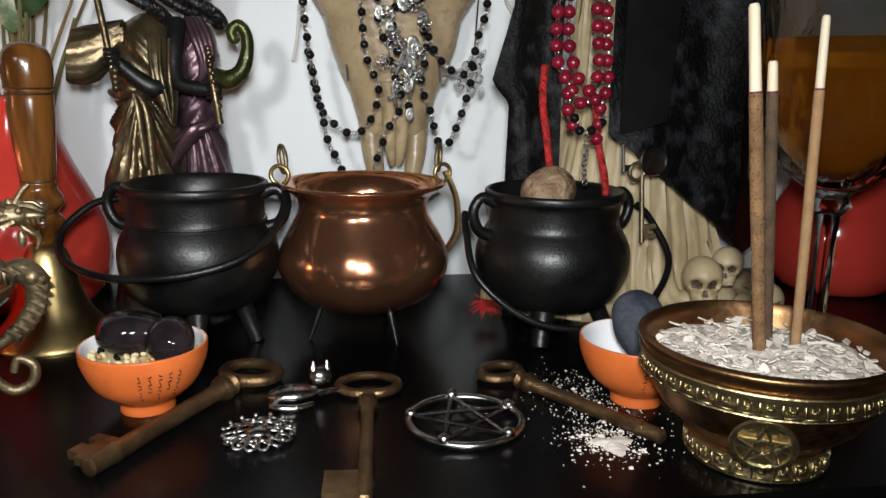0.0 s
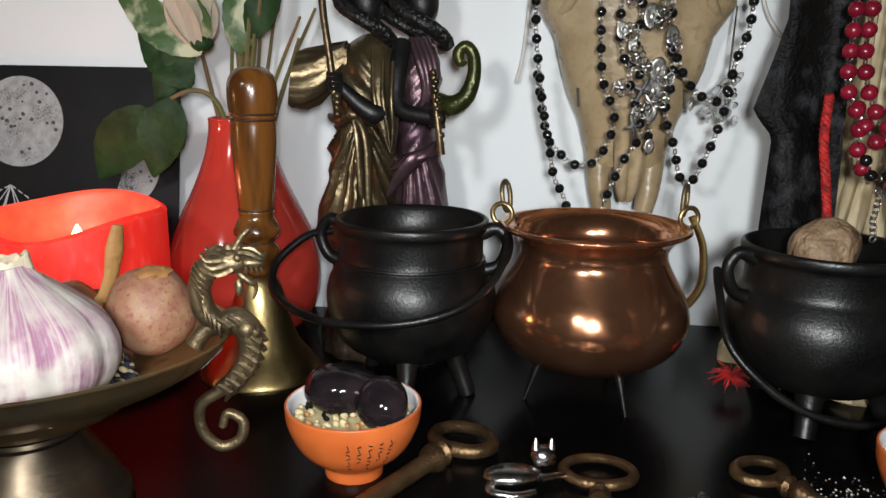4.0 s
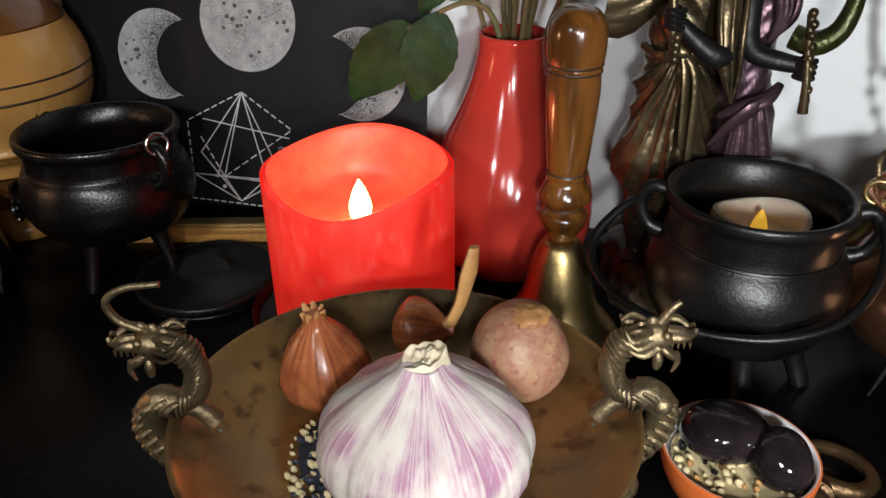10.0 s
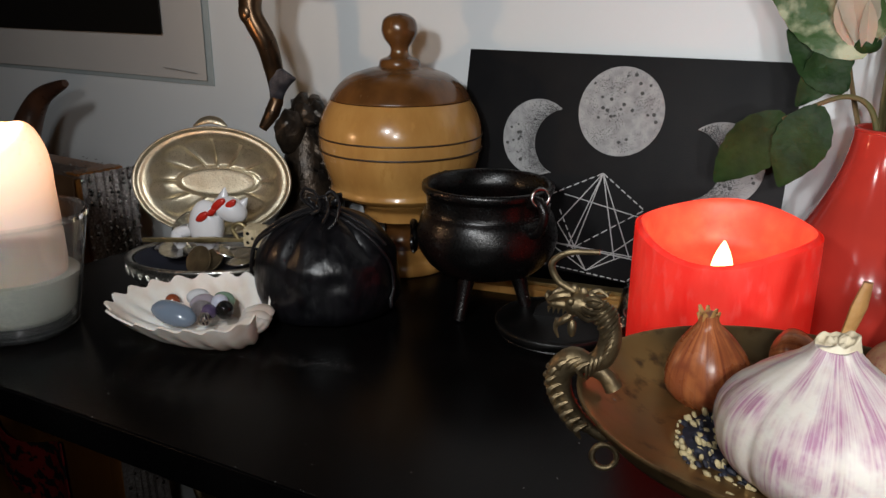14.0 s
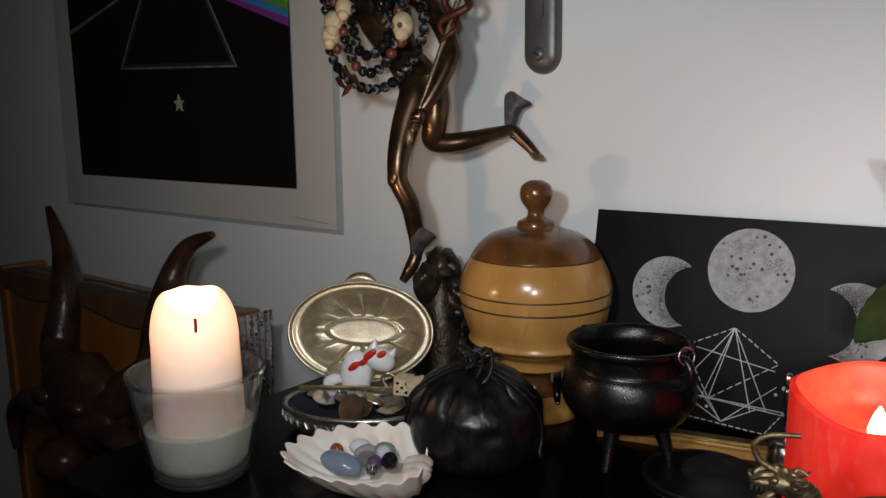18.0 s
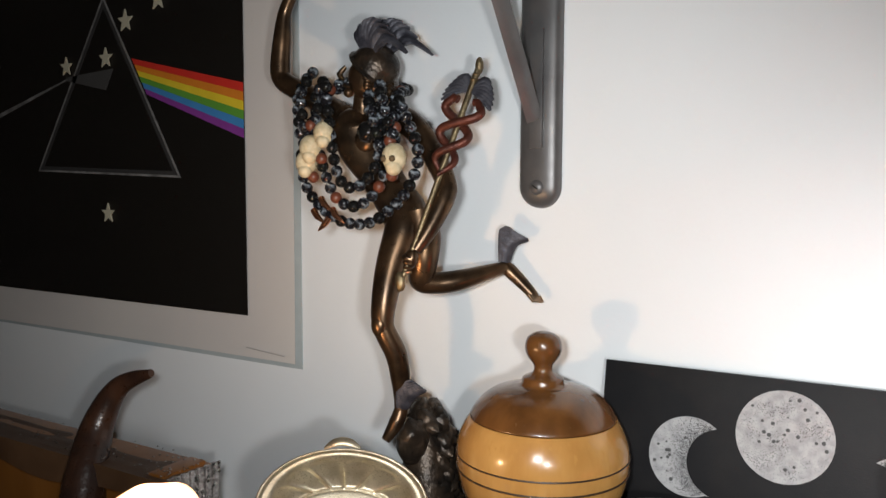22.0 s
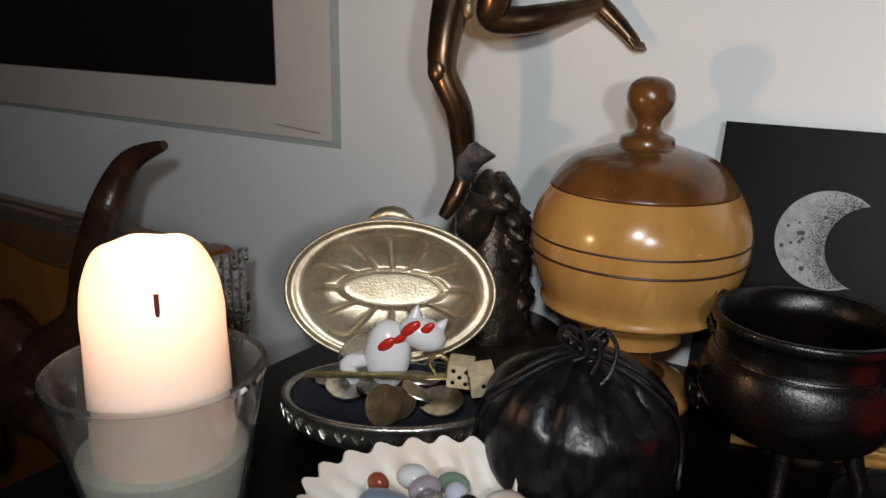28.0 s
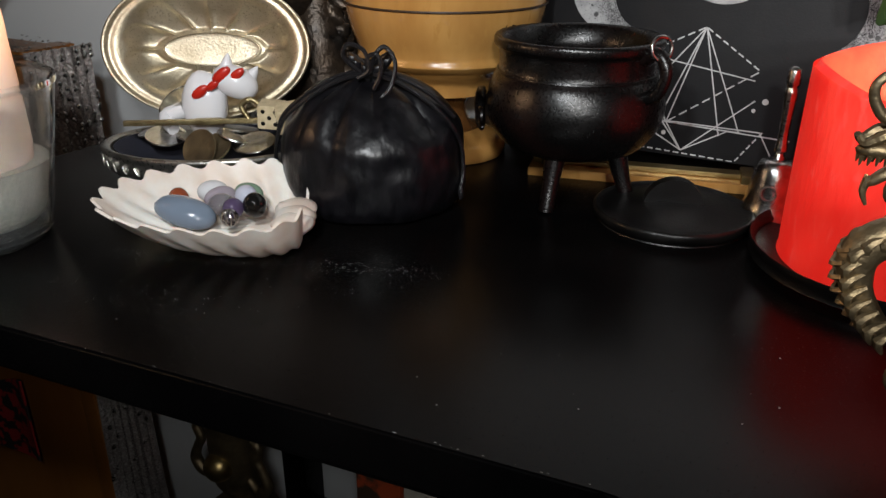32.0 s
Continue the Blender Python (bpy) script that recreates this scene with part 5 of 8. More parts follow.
part("front_panel", drape(30, 36, cape_right), VELVET, cape)
part("side_panel", drape(24, 10, cape_edge), VELVET, cape)
part("back_panel", drape(40, 14, cape_left), VELVET, cape)
part("lining_fold", drape(16, 10, lambda s, t: (0.2625 + 0.046 * t * (1 - 0.35 * s), 0.6135 - 0.002 * math.sin(3 * t) + 0.012 * t * (1 - s), 0.30 - (0.17 - 0.008 * t) * s)), CLOTH, cape, "plain black lining turned outwards")

red = thing("red_rosary", "crimson wooden bead rosary hung on the robed statue", "rosary", 0, 0, 0)
rb = [bead_mesh(0.0042, REDBEAD)]
strand(red, [(0.222, 0.622, 0.245), (0.220, 0.618, 0.209), (0.2195, 0.617, 0.187), (0.221, 0.616, 0.173), (0.227, 0.615, 0.161), (0.229, 0.615, 0.142), (0.236, 0.615, 0.129)], 0.0102, rb, 0.0008)
strand(red, [(0.251, 0.622, 0.245), (0.2505, 0.616, 0.210), (0.251, 0.615, 0.186), (0.253, 0.614, 0.162), (0.248, 0.614, 0.142), (0.249, 0.614, 0.129), (0.243, 0.614, 0.124)], 0.0100, rb, 0.0008)
strand(red, [(0.228, 0.619, 0.215), (0.227, 0.617, 0.19), (0.232, 0.613, 0.168), (0.240, 0.611, 0.157), (0.246, 0.612, 0.170), (0.2445, 0.615, 0.20), (0.244, 0.618, 0.23)], 0.0104, rb, 0.0008)
strand(red, [(0.226, 0.616, 0.166), (0.234, 0.611, 0.150), (0.243, 0.611, 0.152), (0.251, 0.612, 0.148)], 0.0100, rb, 0.0008)
strand(red, [(0.232, 0.612, 0.140), (0.237, 0.612, 0.131), (0.246, 0.612, 0.134), (0.253, 0.613, 0.140)], 0.0085, bk)
link_me = shared(tube(ring_pts(0.0019, 10), 0.0006, 5, True), PEWTER)
for k in range(9):
    put("chain_link", link_me, pose(0.2405 + 0.0006 * math.sin(k), 0.613, 0.124 - 0.0031 * k, 90, 0, 20 + 90 * (k % 2)), red)
for pts in ([(0.214, 0.622, 0.172), (0.213, 0.620, 0.15), (0.216, 0.618, 0.128), (0.218, 0.616, 0.110)], [(0.247, 0.616, 0.150), (0.249, 0.614, 0.125), (0.253, 0.611, 0.105), (0.2545, 0.610, 0.092)]):
    line, cord = spl(pts, 24), bmesh.new()
    for turn in (0, 2.094, 4.189):
        tube([Vector(p) + Vector((0.0014 * math.cos(0.8 * k + turn), 0.0010 * math.sin(0.8 * k + turn), 0)) for k, p in enumerate(line)], 0.0013, 6, bm=cord)
    part("braided_cord", cord, REDCORD, red, "braided red cord")
charms = thing("key_charms", "bronze key and coin charms hung on the robe", "charm", 0, 0, 0)
part("key_shaft", tube([(0.279, 0.612, 0.104), (0.2795, 0.606, 0.060)], 0.0016, 8), OLDBRASS, charms)
part("key_bow", tube(ring_pts(0.0055, 18, pose(0.2755, 0.612, 0.106, 90, 0, 10)), 0.0014, 8, True), OLDBRASS, charms)
part("key_bit", prism([(0, 0), (0.009, 0), (0.009, 0.003), (0.004, 0.003), (0.004, 0.006), (0.009, 0.006), (0.009, 0.009), (0, 0.009)], 0.0014, pose(0.2795, 0.6065, 0.0635)), OLDBRASS, charms)
part("coin", lathe([(0.001, 0.0), (0.0095, 0.0), (0.0102, 0.0008), (0.0095, 0.0016), (0.008, 0.0010), (0.001, 0.0012)], 28, 0, None, None, pose(0.2865, 0.6135, 0.113, 85, 0, 12)), SILVER, charms, "worn silver coin")
part("small_key", tube([(0.2655, 0.613, 0.123), (0.266, 0.611, 0.106)], 0.0011, 6), IRON, charms)
part("small_key_bit", box(0.0045, 0.0012, 0.004, pose(0.2685, 0.611, 0.1085)), IRON, charms)
bm = bmesh.new()
rnd = random.Random(6)
for i in range(90):
    a = rnd.uniform(0, 6.28)
    d = Vector((math.cos(a), math.sin(a) * 0.6, rnd.uniform(-0.4, 0.9))).normalized() * rnd.uniform(0.004, 0.013)
    tube([(0, 0, 0), d * 0.6, d + Vector((0, 0, -0.002))], [0.0005, 0.0002], 4, bm=bm)
tin = part("tinsel_tuft", bm, REDCORD)
tin.location = (0.182, 0.632, 0.012)
tagged(tin, "small glittering red tinsel tuft behind the cauldron", "tinsel")

# ---- dragon handles of the offering dish (local: x along the handles) ----
def dragon(sgn, curl):
    """A cast dragon: scaled S-shaped body, crested head with open jaw and a long horn, belly scroll below the rim."""
    bm = bmesh.new()
    body = spl([(0.079, 0, 0.078), (0.073, 0, 0.084), (0.071, 0, 0.093), (0.0735, 0, 0.101), (0.080, 0, 0.105)], 6)
    tube(body, [0.0042, 0.0048, 0.0046, 0.0042, 0.0046], 12, bm=bm)
    for i, q in enumerate(walk_line(body, 0.0022)):
        tube(ring_pts(0.0049, 12, pose(q.x, q.y, q.z, 0, 90 - 60 * i / 14, 0)), 0.0007, 5, True, bm=bm)
    front = spl([(0.079, 0, 0.079), (0.085, 0, 0.080), (0.0905, 0, 0.074), (0.089, 0, 0.064), (0.083, 0, 0.055), (0.077, 0, 0.050)], 6)
    tube(front, [0.0040, 0.0058, 0.0056, 0.0042, 0.0034, 0.003], 12, bm=bm)
    blob(0.0040, pose(0.0895, -0.0035, 0.0775), bm, 12, 8)
    for i, q in enumerate(walk_line(front, 0.0042)):
        for e in (-1, 1):
            tube(spl([(q.x - 0.001, e * 0.0042, q.z + 0.003), (q.x + 0.0035, e * 0.0050, q.z), (q.x + 0.0015, e * 0.0036, q.z - 0.0045)], 3), [0.0007, 0.0017, 0.0005], 6, bm=bm)
        tube(spl([(q.x + 0.004, -0.0035, q.z + 0.001), (q.x + 0.0062, 0, q.z - 0.0005), (q.x + 0.004, 0.0035, q.z + 0.001)], 3), 0.0009, 5, bm=bm)
    h = Vector((0.0835, 0, 0.105))
    blob(0.0060, pose(*h), bm, 14, 10, 0.15, 200, 0, (1.3, 0.85, 0.85))
    blob(0.0040, pose(h.x + 0.008, 0, h.z - 0.0005), bm, 12, 8, 0.1, 200, 0, (1.5, 0.8, 0.6))
    blob(0.0030, pose(h.x + 0.006, 0, h.z - 0.0072, 0, 40, 0), bm, 12, 8, 0.1, 200, 0, (1.7, 0.8, 0.55))
    for e in (-1, 1):
        blob(0.0017, pose(h.x + 0.0035, e * 0.0042, h.z + 0.0022), bm, 8, 6)
        tube(spl([(h.x - 0.002, e * 0.003, h.z + 0.003), (h.x - 0.006, e * 0.005, h.z + 0.005), (h.x - 0.010, e * 0.004, h.z + 0.003)], 4), [0.0016, 0.0004], 6, bm=bm)
    for i in range(6):
        blob(0.0021, pose(h.x + 0.003 - 0.0035 * i, 0, h.z + 0.0055 - 0.0006 * i * i), bm, 8, 6, 0, 40, 0, (1, 0.6, 1.2))
    for e in (-1, 1):
        tube(spl([(h.x + 0.004, e * 0.0030, h.z + 0.0045), (h.x + 0.0085, e * 0.0038, h.z + 0.0040), (h.x + 0.0125, e * 0.0026, h.z + 0.0015), (h.x + 0.0140, e * 0.0012, h.z + 0.0030)], 4), [0.0012, 0.0016, 0.0012, 0.0009], 7, bm=bm)
        for k in range(4):
            tube([(h.x + 0.0065 + 0.002 * k, e * 0.0020, h.z - 0.0020), (h.x + 0.0068 + 0.002 * k, e * 0.0019, h.z - 0.0046)], [0.0008, 0.0002], 5, bm=bm)
        for k in range(3):
            tube(spl([(h.x + 0.001 - 0.002 * k, e * 0.0042, h.z - 0.002 + 0.002 * k), (h.x - 0.004 - 0.002 * k, e * 0.0062, h.z - 0.004 + 0.003 * k), (h.x - 0.0085 - 0.001 * k, e * 0.0050, h.z - 0.003 + 0.004 * k)], 3), [0.0018, 0.0014, 0.0004], 6, bm=bm, flat_to=0.6)
    tube(spl([(h.x + 0.009, 0, h.z - 0.008), (h.x + 0.010, 0, h.z - 0.012), (h.x + 0.0085, 0, h.z - 0.016)], 3), [0.0014, 0.0010, 0.0004], 6, bm=bm)
    blob(0.0024, pose(h.x + 0.003, 0, h.z - 0.011), bm, 8, 6, 0.2, 200, 0, (0.8, 0.7, 1.7))
    horn = [(h.x + 0.003, 0, h.z + 0.005), (h.x + 0.010, 0, h.z + 0.009), (h.x + 0.0125, 0, h.z + 0.016), (h.x + 0.006, 0, h.z + 0.021), (h.x - 0.006, 0, h.z + 0.0225)] if curl else [(h.x + 0.002, 0, h.z + 0.005), (h.x + 0.005, 0, h.z + 0.010), (h.x + 0.008, 0, h.z + 0.013)]
    tube(spl(horn, 6), [0.0016, 0.0014, 0.0011], 8, bm=bm)
    tail = spl([(0.083, 0, 0.055), (0.077, 0, 0.050), (0.070, 0, 0.046)] if curl else [(0.084, 0, 0.056), (0.078, 0, 0.050), (0.0690, 0.001, 0.043), (0.0690, 0.002, 0.031), (0.0760, 0.003, 0.023), (0.0840, 0.003, 0.026), (0.0855, 0.003, 0.034), (0.0795, 0.003, 0.038), (0.0770, 0.003, 0.032)], 6)
    tube(tail, [0.0030, 0.0024, 0.0024, 0.0018], 10, bm=bm)
    tube(spl([(0.079, 0, 0.079), (0.072, 0, 0.0755), (0.068, 0, 0.0700)], 5), [0.0040, 0.0034, 0.0040], 10, bm=bm)
    handle = part("dragon_handle", bm, OLDBRASS, dish, "cast brass dragon handle")
    handle.matrix_local = Matrix.Rotation(math.pi, 4, "Z") if sgn < 0 else Matrix()
    patch = part("verdigris_patch", lathe([(0.0085, 0.0), (0.006, 0.0022), (0.002, 0.003), (0.0005, 0.003)], 20, 2, lambda a, r, z: (r * (1 + 0.2 * math.sin(3 * a)), z), None, pose(sgn * 0.0705, 0, 0.0625, 0, -28 * sgn, 0)), VERDIGRIS, dish, "blue-green corroded solder")


dragon(1, False)
dragon(-1, True)
part("hanging_loop", tube(ring_pts(0.0052, 20, pose(-0.0700, 0.001, 0.0370, 80, 0, 10)), 0.0013, 8, True), OLDBRASS, dish, "small brass loop under the handle")

# ---- on the dish ----
def shallot(name, label, x, y, z, r, tall, material, seed, rot=(0, 0, 0), neck=True):
    e = thing(name, label, "onion", x, y, z)
    e.matrix_world = pose(x, y, z, *rot)
    part("bulb", lathe([(0.001, 0.0), (r * 0.5, tall * 0.04), (r * 0.92, tall * 0.22), (r, tall * 0.38), (r * 0.85, tall * 0.58), (r * 0.52, tall * 0.78), (r * 0.27, tall * 0.90), (r * 0.22, tall)], 40, 4, lambda a, q, zz: (q * (1 + 0.03 * math.sin(5 * a + seed) + 0.012 * math.sin(17 * a)), zz)), material, e)
    if neck:
        bm = bmesh.new()
        for i in range(7):
            a = i * 0.9 + seed
            tube([(r * 0.15 * math.cos(a), r * 0.15 * math.sin(a), tall * 0.96), (r * 0.25 * math.cos(a), r * 0.25 * math.sin(a), tall * (1.03 + 0.02 * (i % 3)))], [r * 0.10, r * 0.04], 6, bm=bm, flat_to=0.4)
        part("dry_tip", bm, STEM, e, "dry papery tip")
    return e


shallot("shallot", "copper-brown shallot on the bronze dish", -0.176, 0.489, 0.0525, 0.0180, 0.044, SHALLOT, 1.0, (4, -4, 0))
pink = thing("pink_onion", "round pink-skinned bulb on the bronze dish", "onion", -0.104, 0.508, 0.0745)
part("bulb", blob(0.0205, None, None, 32, 20, 0.07, 60, 0, (0.94, 0.94, 1.0), 3), ONION, pink)
part("root_tuft", blob(0.0075, pose(0.003, -0.002, 0.0182), None, 24, 14, 0.30, 300, 0, (1, 1, 0.40)), STEM, pink, "dry brown top")
stemmed = shallot("shallot", "red shallot with a long dry stem, lying on the dish", -0.1585, 0.520, 0.068, 0.0140, 0.026, SHALLOT, 2.0, (0, 84, 4), False)
part("stem", tube(spl([(-0.0005, 0, 0.0165), (-0.001, 0.0005, 0.022), (-0.010, 0.001, 0.0285), (-0.024, 0.001, 0.0335), (-0.038, 0.002, 0.0375)], 5), [0.0080, 0.0056, 0.0038, 0.0036, 0.0046, 0.0026], 12, flat_to=0.55), STEM, stemmed, "long dry tan stem")
bm = bmesh.new()
rnd = random.Random(11)
for i in range(760):
    a, r = rnd.uniform(0, 6.28), 0.0435 * math.sqrt(rnd.random())
    if r < 0.022:
        continue
    blob(rnd.uniform(0.0009, 0.0019), pose(-0.1355 + r * math.cos(a), 0.459 + r * math.sin(a), 0.0578 + rnd.uniform(-0.001, 0.0020), rnd.uniform(0, 90), rnd.uniform(0, 90), 0), bm, 6, 4, 0.2, 300, rnd.choice((0, 0, 1)), (1.2, 0.8, 0.6), i)
lathe([(0.001, 0.0570), (0.036, 0.0575), (0.0415, 0.0562), (0.036, 0.0540), (0.001, 0.0540)], 32, 0, None, bm, pose(-0.136, 0.459, 0), 1)
tagged(part("seed_bed", bm, [SEEDS, SEEDSB]), "bed of pale and dark seeds under the garlic", "seeds", kind="stuff")

# ---- tealight in the first cauldron ----
tea = thing("tealight", "white plastic tealight with an amber tip in the cauldron", "tealight", 0.001, 0.637, 0.0590)
part("cup", lathe([(0.001, 0.0), (0.0225, 0.0), (0.0240, 0.003), (0.0242, 0.020), (0.0225, 0.0225), (0.0205, 0.0215), (0.0185, 0.012), (0.001, 0.010)], 40, 2, lambda a, r, z: (r, z + (0.0022 * math.sin(2 * a + 0.6) if z > 0.015 else 0))), WAXWHITE, tea)
part("tip", lathe([(0.0045, 0.010), (0.0042, 0.015), (0.0025, 0.021), (0.0005, 0.025)], 14, 2), AMBERTIP, tea, "amber flame-shaped tip")
part("stand", lathe([(0.012, -0.0345), (0.014, -0.0335), (0.014, -0.001), (0.001, 0.0)], 20), IRON, tea)

# ---- small silver bell, cauldron lid, brass burner strip ----
sb = thing("silver_bell", "small silver table bell with a slim stem handle", "bell", -0.267, 0.662)
part("bell_cup", lathe([(0.001, 0.036), (0.007, 0.0355), (0.0105, 0.031), (0.0125, 0.022), (0.0145, 0.010), (0.0185, 0.002), (0.0195, 0.0), (0.018, 0.0), (0.011, 0.012), (0.001, 0.03)], 40, 3), SILVER, sb)
part("handle", lathe([(0.001, 0.0355), (0.0032, 0.036), (0.002, 0.039), (0.0034, 0.041), (0.0026, 0.048), (0.0028, 0.060), (0.0034, 0.072), (0.0028, 0.075), (0.0036, 0.077), (0.0030, 0.084), (0.001, 0.086)], 20, 3), SILVER, sb)
part("seal", tube([Vector((0.004 * math.cos(i * 0.45) - 0.001, -0.0132, 0.0195 + 0.004 * math.sin(i * 0.45))) for i in range(14)], 0.0006, 6, True), PEWTER, sb, "embossed round seal")
lid2 = thing("iron_cover", "round black iron cauldron lid lying on the shelf", "lid", -0.315, 0.636)
part("disc", lathe([(0.001, 0.0), (0.037, 0.0), (0.0405, 0.001), (0.0430, 0.004), (0.0435, 0.007), (0.0420, 0.0085), (0.0395, 0.0075), (0.030, 0.0085), (0.016, 0.011), (0.001, 0.012)], 56, 2), IRON, lid2)
part("grip", prism([(0.0165 * math.cos(radians(a)), 0.008 + 0.0165 * math.sin(radians(a))) for a in range(0, 181, 12)], 0.0075, pose(0, 0, 0, 0, 0, 20)), IRON, lid2, "solid half-round grip")
strip = thing("brass_incense_holder", "long flat brass and wood incense holder under the card", "incense holder", -0.345, 0.696, 0, 13)
part("base", box(0.150, 0.022, 0.006, pose(0, 0, 0.003), bevel=0.001), WOODPALE, strip)
part("brass_top", box(0.146, 0.010, 0.003, pose(0, 0.004, 0.0078), bevel=0.0006), BRASS, strip, "shiny brass inlay")
part("end_cap", box(0.008, 0.020, 0.010, pose(0.060, 0, 0.0065), bevel=0.001), BRASS, strip)

# ---- raised crescent on the glossy cauldron, its ring handles ----
mo = pose(0, 0, 0, 0, 0, -38) @ pose(0, -0.0535, 0.052, 90, 0, 0)
part("moon_emblem", tube([mo @ Vector((0.011 * math.cos(radians(a)), 0.011 * math.sin(radians(a)), 0.001)) for a in range(50, 320, 15)], [0.0006, 0.003, 0.0035, 0.003, 0.0006], 8), GLAZED, moonpot, "raised crescent emblem")
part("knot_emblem", tube([mo @ Vector((0.0055 * math.cos(radians(a)) + 0.003, 0.0045 * math.sin(radians(a)) - 0.003, 0.002)) for a in range(0, 360, 20)], 0.0013, 6, True), GLAZED, moonpot)
for sx in (-1, 1):
    part("steel_ring", tube(ring_pts(0.0062, 20, pose(sx * 0.055, 0, 0.0935, 80, 0, 70 * sx)), 0.0011, 8, True), SILVER, moonpot, "steel wire ring")

# ---- moon card ----
card = thing("moon_card", "black card with chalk moon phases and a geometric drawing", "picture")
card.matrix_world = pose(-0.3275, 0.7235, 0.011, -10.5, 0, 1)
part("sheet", box(0.262, 0.0015, 0.172, pose(0, 0, 0.086), bevel=0.0002), CARDBLACK, card)


def disc(cx, cz, r, material, name, y=-0.0012, n=36):
    return part(name, prism([(cx + r * math.cos(2 * math.pi * i / n), cz + r * math.sin(2 * math.pi * i / n)) for i in range(n)], 0.0006, pose(0, y, 0)), material, card)


def line(a, b, w=0.0007, y=-0.0013):
    a, b = Vector((a[0], a[1])), Vector((b[0], b[1]))
    d = (b - a).normalized() * (w / 2)
    p = Vector((-d.y, d.x))
    return prism([tuple(a + p), tuple(a - p), tuple(b - p), tuple(b + p)], 0.0005, pose(0, y, 0))


def dashes(a, b, n, w=0.0008):
    bm = bmesh.new()
    a, b = Vector(a), Vector(b)
    for i in range(n):
        add(bm, line(a.lerp(b, (i + 0.15) / n), a.lerp(b, (i + 0.8) / n), w))
    return bm


rnd = random.Random(21)
MOON = (0.007, 0.130, 0.034)
disc(*MOON, CHALK, "full_moon")
for i in range(22):
    a, r = rnd.uniform(0, 6.28), MOON[2] * 0.90 * math.sqrt(rnd.random())
    disc(MOON[0] + r * math.cos(a), MOON[1] + r * math.sin(a), rnd.uniform(0.0007, 0.0016), CRATER, "crater", -0.0017, 10)
dots = bmesh.new()


def stipple(x, z, size):
    """One ink speck on the chalk."""
    dots.faces.new([dots.verts.new((x + u * size, -0.0019, z + v * size * 1.4)) for u, v in ((-1, -0.6), (0.5, -1), (1, 0.5), (-0.4, 1))])


for i in range(3200):
    a, r = rnd.uniform(0, 6.28), MOON[2] * 0.92 * math.sqrt(rnd.random())
    x, z = r * math.cos(a), r * math.sin(a)
    if noise.noise(Vector((x * 75, z * 75, 2.0))) + 0.30 * (1 - r / MOON[2]) > rnd.uniform(0.0, 0.45):
        stipple(MOON[0] + x, MOON[1] + z, rnd.uniform(0.00012, 0.00026))
for cx, sgn, z0 in ((-0.060, -1, 0.1045), (0.086, 1, 0.098)):
    outer = [(cx + 0.0306 * math.cos(radians(a)), z0 + 0.0306 * math.sin(radians(a))) for a in range(51, 300, 6)]
    inner = [(cx + 0.0250 + 0.0266 * math.cos(radians(a)), z0 - 0.0023 + 0.0266 * math.sin(radians(a))) for a in range(251, 101, -6)]
    pts = outer + inner
    if sgn > 0:
        pts = [(2 * cx - x, z) for x, z in pts][::-1]
    part("crescent_moon", prism(pts, 0.0006, pose(0, -0.0012, 0)), CHALK, card)
    for i in range(11):
        a, r = radians(rnd.uniform(100, 255)), rnd.uniform(0.012, 0.027)
        x, z = r * math.cos(a), r * math.sin(a)
        if math.hypot(x - 0.025, z + 0.0023) > 0.029:
            disc(cx - sgn * x, z0 + z, rnd.uniform(0.0007, 0.0016), CRATER, "crater", -0.0017, 10)
    for i in range(2600):
        a, d = radians(rnd.uniform(105, 248)), abs(rnd.gauss(0, 0.0075))
        x, z = 0.0250 + (0.0266 + d) * math.cos(a), -0.0023 + (0.0266 + d) * math.sin(a)
        if math.hypot(x, z) < 0.0295:
            stipple(cx - sgn * x, z0 + z, rnd.uniform(0.00012, 0.00028))
part("stipple", dots, CARDBLACK, card, "fine black ink stippling over the chalk")["kind"] = "stuff"
TOP, L, R, B, LB, RB = (0.000, 0.082), (-0.033, 0.038), (0.036, 0.058), (-0.004, 0.004), (-0.040, 0.022), (0.042, 0.021)
FL, FR, LT = (-0.016, 0.021), (0.022, 0.019), (-0.042, 0.060)
for a, b in ((TOP, FL), (TOP, (0.018, 0.016)), (TOP, (0.030, 0.019)), (TOP, L), (LB, (0.060, 0.018)), (LB, RB), (LB, B), (B, FR), (B, (0.036, 0.040)), (L, B), (FL, (0.030, 0.0195)), ((-0.030, 0.062), (0.034, 0.052)), (LB, FL), ((0.042, 0.021), (0.054, 0.002)), (TOP, (-0.022, 0.020)), (FL, B)):
    part("chalk_line", line(a, b), CHALKLINE, card)
for a, b, n in ((TOP, R, 7), (TOP, LT, 7), (R, FL, 8), (LT, LB, 6), (LB, (-0.060, 0.004), 4), ((-0.060, 0.004), (0.030, 0.001), 16), ((0.030, 0.001), (0.044, 0.022), 5), ((-0.033, 0.050), FL, 5)):
    part("dashed_line", dashes(a, b, n), CHALKLINE, card)
for cx, cz, r in ((-0.0165, 0.014, 0.0014), (0.042, 0.040, 0.0019), (0.036, 0.034, 0.0012)):
    disc(cx, cz, r, CHALKLINE, "chalk_dot", -0.0014, 12)

